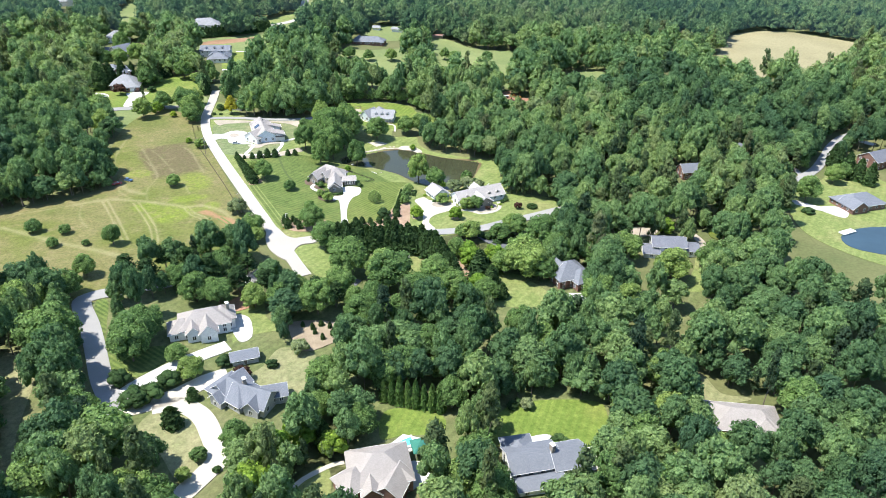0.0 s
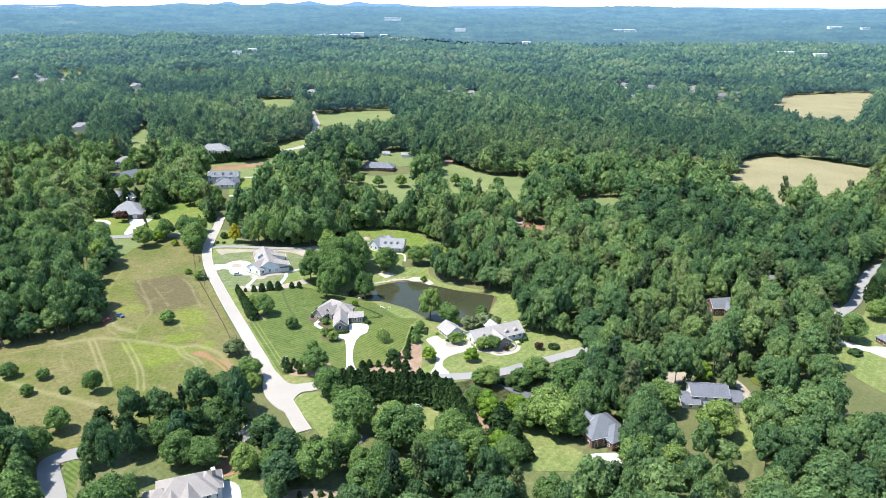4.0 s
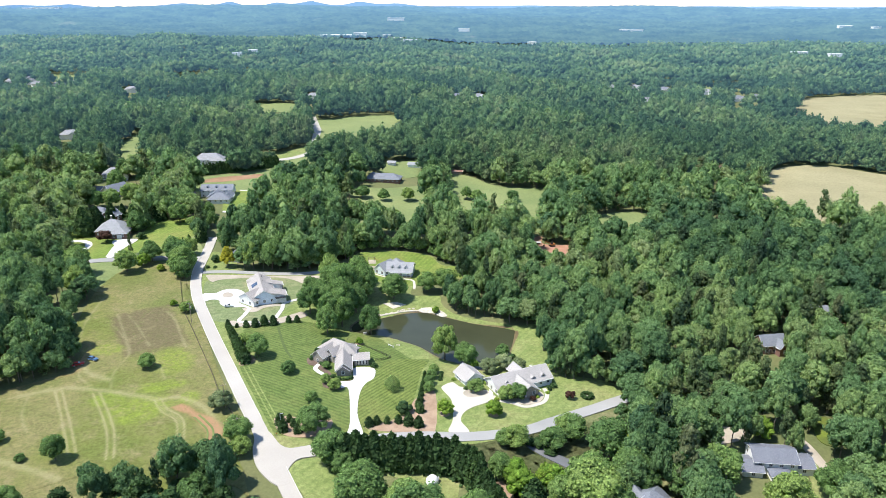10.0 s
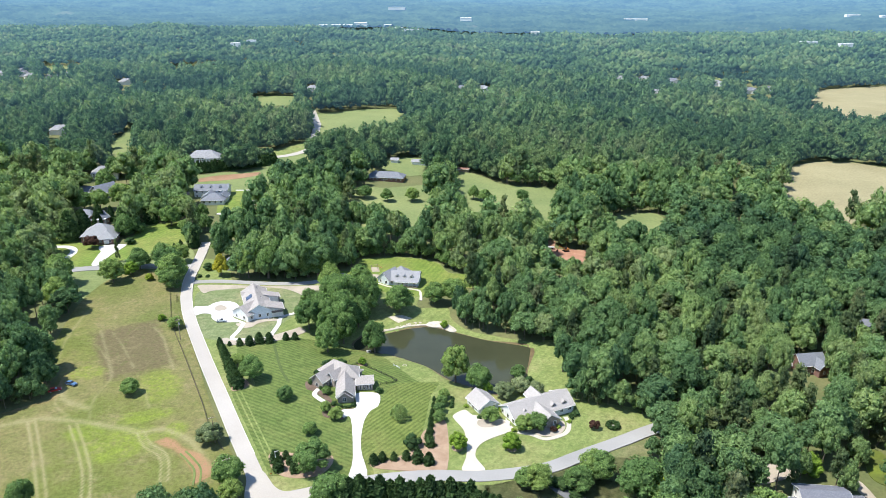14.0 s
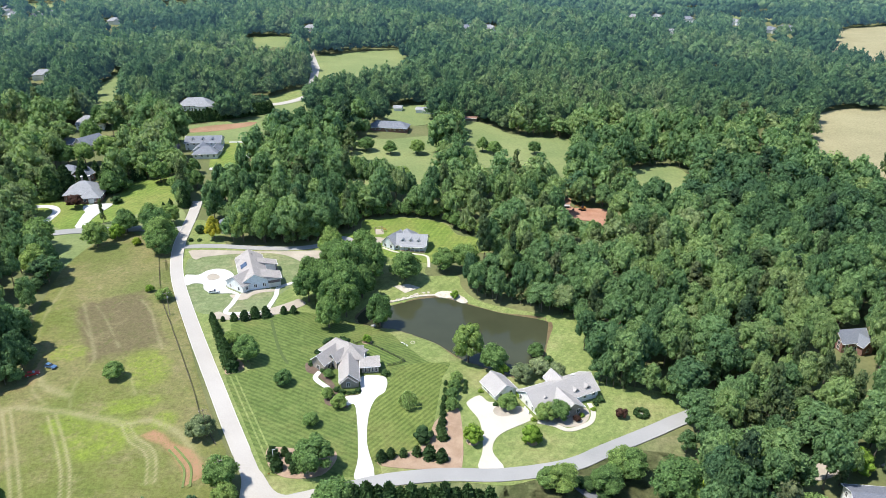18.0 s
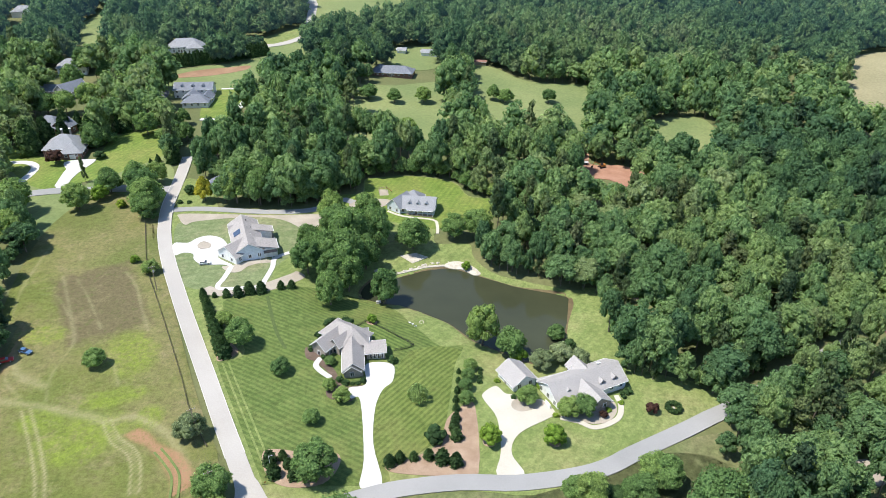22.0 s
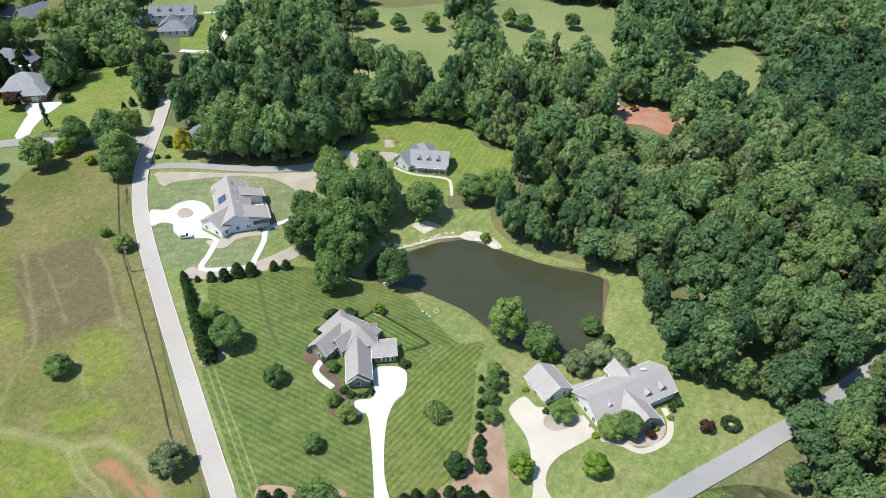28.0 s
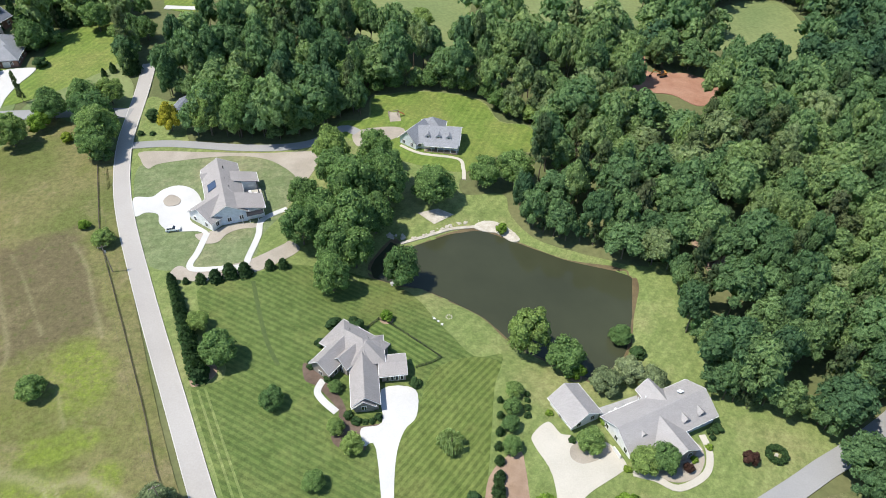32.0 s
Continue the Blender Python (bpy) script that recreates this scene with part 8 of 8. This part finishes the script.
truck = thing("flatbed_truck", 37.6, 391.4, 0, "red flatbed truck on bare red clay", "truck", lift=0.15)
put("cab", box_mesh("cab", 2.2, 2.3, 2.4, "red", 0.15), truck, pose(-3.2, 0, 1.8))
put("windscreen", box_mesh("windscreen", 0.05, 1.9, 0.8, "glass"), truck, pose(-4.31, 0, 2.3))
put("bed", box_mesh("bed", 6.0, 2.4, 0.25, "wall_grey", 0.03), truck, pose(1.2, 0, 1.15))
put("chassis", box_mesh("chassis", 8.0, 0.9, 0.3, "black_metal"), truck, pose(0, 0, 0.8))
for dx in (-3.2, 1.6, 2.9):
    for s in (-1.0, 1.0):
        put("wheel", cylinder_mesh("wheel", 0.5, 0.5, 0.3, "rubber", 14), truck, pose(dx, s + 0.15, 0.5, 90, 0, 0))

digger = thing("excavator", 46.0, 389.0, 200, "orange-brown tracked excavator on bare clay", "excavator", lift=0.15)
for s in (-1.1, 1.1):
    put("track", box_mesh("track", 3.8, 0.55, 0.8, "rubber", 0.2), digger, pose(0, s, 0.4))
put("house", box_mesh("house", 2.6, 2.3, 1.1, "machine", 0.12), digger, pose(-0.4, 0, 1.5))
put("cab", box_mesh("cab", 1.2, 0.95, 1.4, "glass", 0.08), digger, pose(0.5, 0.6, 2.2))
put("boom", box_mesh("boom", 4.4, 0.35, 0.5, "machine", 0.08), digger, pose(2.6, -0.2, 2.8, 0, -28, 0))
put("stick", box_mesh("stick", 2.8, 0.28, 0.36, "machine", 0.06), digger, pose(5.1, -0.2, 2.8, 0, 58, 0))
put("bucket", box_mesh("bucket", 0.9, 0.9, 0.8, "black_metal", 0.1), digger, pose(5.9, -0.2, 1.2, 0, 20, 0))

# ---- garden things ----
tent = thing("garden_dome", -10.9, 203.1, 15, "white domed tent on a lawn", "tent", plan=True)
bm = bmesh.new()
bmesh.ops.create_uvsphere(bm, u_segments=14, v_segments=8, radius=1.7)
bmesh.ops.bisect_plane(bm, geom=bm.verts[:] + bm.edges[:] + bm.faces[:], plane_co=(0, 0, 0), plane_no=(0, 0, -1), clear_outer=True)
bmesh.ops.scale(bm, vec=(1, 1, 1.15), verts=bm.verts[:])
part("canopy", bm, "white", tent)
put("opening", box_mesh("opening", 0.1, 0.9, 1.3, "wall_grey", 0.04), tent, pose(1.6, 0, 0.62))

gaz = thing("pool_pavilion", -3.4, 116.1, 15, "open pavilion with a green roof beside a pool", "pavilion", plan=True)
for sx in (-1.9, 1.9):
    for sy in (-1.6, 1.6):
        put("post", box_mesh("post", 0.16, 0.16, 2.5, "trim"), gaz, pose(sx, sy, 1.2))
bm = bmesh.new()
roof_into(bm, pose(0, 0, 0), 2.1, 1.8, 2.5, 3.9, 1, 0.4, 0.15)
part("roof", bm, "roof_green", gaz)

drape("pool_deck", [(-10.6, 118.6), (-8.0, 121.6), (-3.4, 120.4), (-5.0, 117.1), (-7.7, 114.8)], 0.12, "concrete", "pale concrete deck round a small pool", "patio", rounded=False)
drape("patio", [(-6.4, 113.0), (-1.8, 112.3), (-0.3, 109.1), (-3.3, 106.9), (-7.2, 104.7)], 0.12, "concrete", "pale patio beside the brick house", "patio")
drape("garden_bed", [(-1.4, 112.6), (1.2, 113.4), (1.8, 108.6), (-0.7, 107.6)], 0.13, "bark_mulch", "dark garden bed with a pale border", "planting bed", rounded=False)
ribbon("footpath", [(-30.7, 103.8), (-28.2, 107.5), (-23.1, 111.4), (-20.4, 112.4)], 1.2, 0.13, "tan_concrete", "curving tan footpath beside the lawn", "footpath")
drape("driveway", [(33.0, 118.4), (39.6, 120.8), (42.8, 124.6), (45.0, 122.0), (40.0, 117.0), (33.5, 112.0)], 0.12, "concrete", "pale concrete drive beside the house", "driveway")
drape("patio", [(20.5, 121.4), (26.0, 122.9), (26.3, 118.2), (21.5, 117.5)], 0.12, "concrete", "white terrace behind the house", "patio")
drape("patio", [(37.0, 184.6), (46.2, 185.6), (46.0, 181.4), (38.0, 180.2)], 0.12, "concrete", "white terrace before the lavender-roofed house", "patio")
drape("patio", [(4.5, 256.8), (13.5, 260.3), (15.3, 258.2), (9.5, 254.5), (6.1, 252.8)], 0.14, "flagstone", "grey flagstone patio behind the long house", "patio", rounded=False)
pool = thing("spa_pool", -7.2, 118.6, 30, "small turquoise spa pool with a white rim", "pool", lift=0.12, plan=True)
bm = bmesh.new()
for sx, sy, lx, ly in ((0, -1.35, 2.2, 0.25), (0, 1.35, 2.2, 0.25), (-1.95, 0, 0.25, 1.1), (1.95, 0, 0.25, 1.1)):
    box_into(bm, pose(sx, sy, 0), lx, ly, 0, 0.35)
part("rim", bm, "white", pool)
put("water", box_mesh("water", 3.5, 2.2, 0.1, "pool"), pool, pose(0, 0, 0.2))

boat = thing("pontoon_dock", 152.3, 231.5, 25, "white floating dock on the lake", "dock", lift=0.2, plan=True)
put("deck", box_mesh("deck", 6.5, 2.6, 0.3, "white", 0.04), boat, pose(0, 0, 0.25))
for dx in (-2.6, 2.6):
    put("post", box_mesh("post", 0.14, 0.14, 1.6, "wood"), boat, pose(dx, 1.1, 0.4))

play = thing("play_frame", -41.3, 357.3, 20, "small wooden play frame in a pink sand bed", "play frame", plan=True)
for dx in (-1.4, 1.4):
    for s in (-1, 1):
        put("leg", box_mesh("leg", 0.1, 0.1, 2.4, "wood"), play, pose(dx, s * 0.55, 1.1, s * 14, 0, 0))
put("beam", box_mesh("beam", 3.2, 0.12, 0.14, "wood"), play, pose(0, 0, 2.25))
put("slide", box_mesh("slide", 2.4, 0.5, 0.06, "red", 0.02), play, pose(2.4, 0, 1.1, 0, 38, 0))
drape("sand_bed", [(-43.2, 359.8), (-39.8, 360.0), (-39.0, 355.4), (-42.2, 354.8)], 0.12, "gravel", "pale pinkish sand bed with a border", "planting bed", rounded=False)

drape("stone_terrace", [(-32.6, 315.4), (-28.3, 312.0), (-23.4, 315.6), (-27.4, 317.4)], 0.14, "rock", "stone-edged terrace above the pond", "patio", rounded=False)

table = thing("garden_table", -37.4, 291.4, 15, "small grey garden table by the pond", "table")
put("tabletop", box_mesh("tabletop", 1.8, 1.1, 0.08, "wall_grey", 0.02), table, pose(0, 0, 0.75))
for s in (-0.75, 0.75):
    put("bench", box_mesh("bench", 1.8, 0.3, 0.06, "wall_grey"), table, pose(0, s, 0.45))
    put("trestle", box_mesh("trestle", 0.08, 1.4, 0.74, "wood"), table, pose(s, 0, 0.37))

fire = thing("fire_pit", -24.4, 280.4, 0, "ring of pale stones round a fire pit", "fire pit", plan=True)
STONES = []
for k in range(4):
    bm = bmesh.new()
    bmesh.ops.create_icosphere(bm, subdivisions=2, radius=0.5)
    for v in bm.verts:
        v.co *= 0.8 + 0.45 * noise.noise(v.co * 1.7 + Vector((k * 5, 0, 0)))
        v.co.z *= 0.65
    me = bpy.data.meshes.new("boulder")
    bm.to_mesh(me)
    bm.free()
    me.materials.append(M["rock"])
    STONES.append(me)
for k in range(9):
    a = k * 40
    put("stone", STONES[k % 4], fire, pose(0.62 * math.cos(radians(a)), 0.62 * math.sin(radians(a)), 0.08, 0, 0, a) @ Matrix.Diagonal((0.38, 0.38, 0.42, 1)))
CHAIR_SEAT, CHAIR_BACK, CHAIR_LEG = box_mesh("seat", 0.6, 0.55, 0.06, "white", 0.01), box_mesh("backrest", 0.06, 0.55, 0.65, "white", 0.01), box_mesh("leg", 0.06, 0.06, 0.42, "white")
for x, y, a in ((-26.7, 278.6, 40), (-25.9, 277.7, 70), (-27.6, 279.4, 20)):
    c = thing("garden_chair", x, y, a, "white garden chair on the bank by the fire pit", "chair", group="chairs by the fire pit")
    put("seat", CHAIR_SEAT, c, pose(0, 0, 0.42))
    put("backrest", CHAIR_BACK, c, pose(-0.3, 0, 0.72, 0, -14, 0))
    for sx in (-0.25, 0.25):
        for sy in (-0.22, 0.22):
            put("leg", CHAIR_LEG, c, pose(sx, sy, 0.2))

# pale boulders along the far bank of the pond
rk = random.Random(5)
for k, (x, y) in enumerate(along(curve(rocks, False, 3), 0.55)):
    b = new("boulder", STONES[k % 4])
    s = rk.uniform(0.7, 1.7)
    b.matrix_basis = pose(x + rk.uniform(-0.5, 0.5), y + rk.uniform(0.2, 1.9), WATER_LEVEL + 0.25 + rk.uniform(0, 0.3), 0, 0, rk.uniform(0, 360)) @ Matrix.Diagonal((s, s, s, 1))
    tagged(b, "pale weathered boulder on the pond bank", "boulder", "stones along the pond bank")

# clipped ring of box with a stone in the middle
ring = thing("ring_hedge", 36.7, 247.4, 0, "clipped ring of box hedge round a pale stone", "hedge", plan=True)
pos = [(1.5 * math.cos(a), 1.5 * math.sin(a)) for a in np.arange(0, 6.1, 0.45)]
for k, (dx, dy) in enumerate(pos):
    put("box_bush", single["shrub"][k % 2], ring, pose(dx, dy, -0.1) @ Matrix.Diagonal((0.62, 0.62, 0.75, 1)))
put("centre_stone", STONES[1], ring, pose(0, 0, 0.2))


# loungers and a table on the flagstone patio
LOUNGE, RAISED, SHORT_LEG = box_mesh("frame", 1.3, 0.65, 0.1, "white", 0.02), box_mesh("backrest", 0.75, 0.65, 0.08, "white", 0.02), box_mesh("leg", 0.07, 0.07, 0.3, "white")
for x, y, a in ((7.2, 255.6, 125), (8.4, 256.4, 125), (11.4, 257.9, 30)):
    c = thing("sun_lounger", x, y, a, "white sun lounger on the flagstone patio", "lounger", group="white furniture on the patio", lift=0.14)
    put("frame", LOUNGE, c, pose(0, 0, 0.33))
    put("backrest", RAISED, c, pose(-0.9, 0, 0.52, 0, 32, 0))
    for sx in (-0.55, 0.55):
        for sy in (-0.26, 0.26):
            put("leg", SHORT_LEG, c, pose(sx, sy, 0.15))
c = thing("garden_table", 10.3, 256.9, 30, "white garden table on the flagstone patio", "table", lift=0.14)
put("tabletop", box_mesh("tabletop", 2.0, 1.2, 0.07, "white", 0.02), c, pose(0, 0, 0.74))
for sx in (-0.85, 0.85):
    for sy in (-0.45, 0.45):
        put("leg", box_mesh("leg", 0.08, 0.08, 0.72, "white"), c, pose(sx, sy, 0.36))

# bare dead trees over a patch of felled wood
drape("litter_patch", [(35.8, 307.2), (41.1, 309.6), (44.3, 304.0), (43.5, 295.7), (38.5, 293.5), (36.3, 299.9)], 0.1, "mulch", "brown patch of litter and felled wood among the trees", "soil")
SNAG = raw_mesh("trunk", *trunk_arrays(1.0, 0.022, 6, 5), "dead_wood")
for k, (x, y) in enumerate([(48.7, 305.0), (49.4, 304.4), (47.3, 303.5), (54.8, 308.4), (42.9, 304.7)]):
    e = thing("dead_tree", x, y, 73 * k, "bare pale dead tree with broken limbs", "tree", lift=-0.1, plan=True)
    put("trunk", SNAG, e, Matrix.Diagonal((8.5 + 1.5 * (k % 3),) * 3 + (1,)))

# terrace of the house beside the striped lawn
drape("patio", [(-58.2, 167.2), (-53.2, 165.9), (-50.5, 157.3), (-53.1, 154.7), (-56.9, 160.7)], 0.15, "concrete", "pale concrete terrace behind the hip-roofed house", "patio")
for k, (dx, dy) in enumerate(((0.6, -1.2), (1.8, -0.4), (0.4, 0.9))):
    c = thing("garden_chair", -58.2 + 1.2 + dx, 157.3 + 3 + dy, 50 * k, "white garden chair on the pale terrace", "chair", group="chairs on the terrace", lift=0.16)
    put("seat", CHAIR_SEAT, c, pose(0, 0, 0.42))
    put("backrest", CHAIR_BACK, c, pose(-0.3, 0, 0.72, 0, -14, 0))
    for sx in (-0.25, 0.25):
        for sy in (-0.22, 0.22):
            put("leg", CHAIR_LEG, c, pose(sx, sy, 0.2))
# young shrubs in the tan bed
for k, (x, y) in enumerate([(-37.6, 162.6), (-34.7, 161.6), (-32.6, 163.4), (-30.0, 162.4), (-27.1, 162.1), (-24.6, 161.6), (-33.7, 159.4), (-28.8, 159.0), (-24.6, 158.4), (-31.3, 157.1)]):
    tree("egg", x, y, 0.7 + 0.1 * (k % 3), 1.9 + 0.3 * (k % 2), "young shrubs in a tan bed", "small dark young evergreen in a tan bed")

# ---- from the plan to metres ----
for ob in list(scene.objects):
    if ob.parent is None and ob not in (cam, sun):
        ob.matrix_basis = Matrix.Scale(SCALE, 4) @ ob.matrix_basis
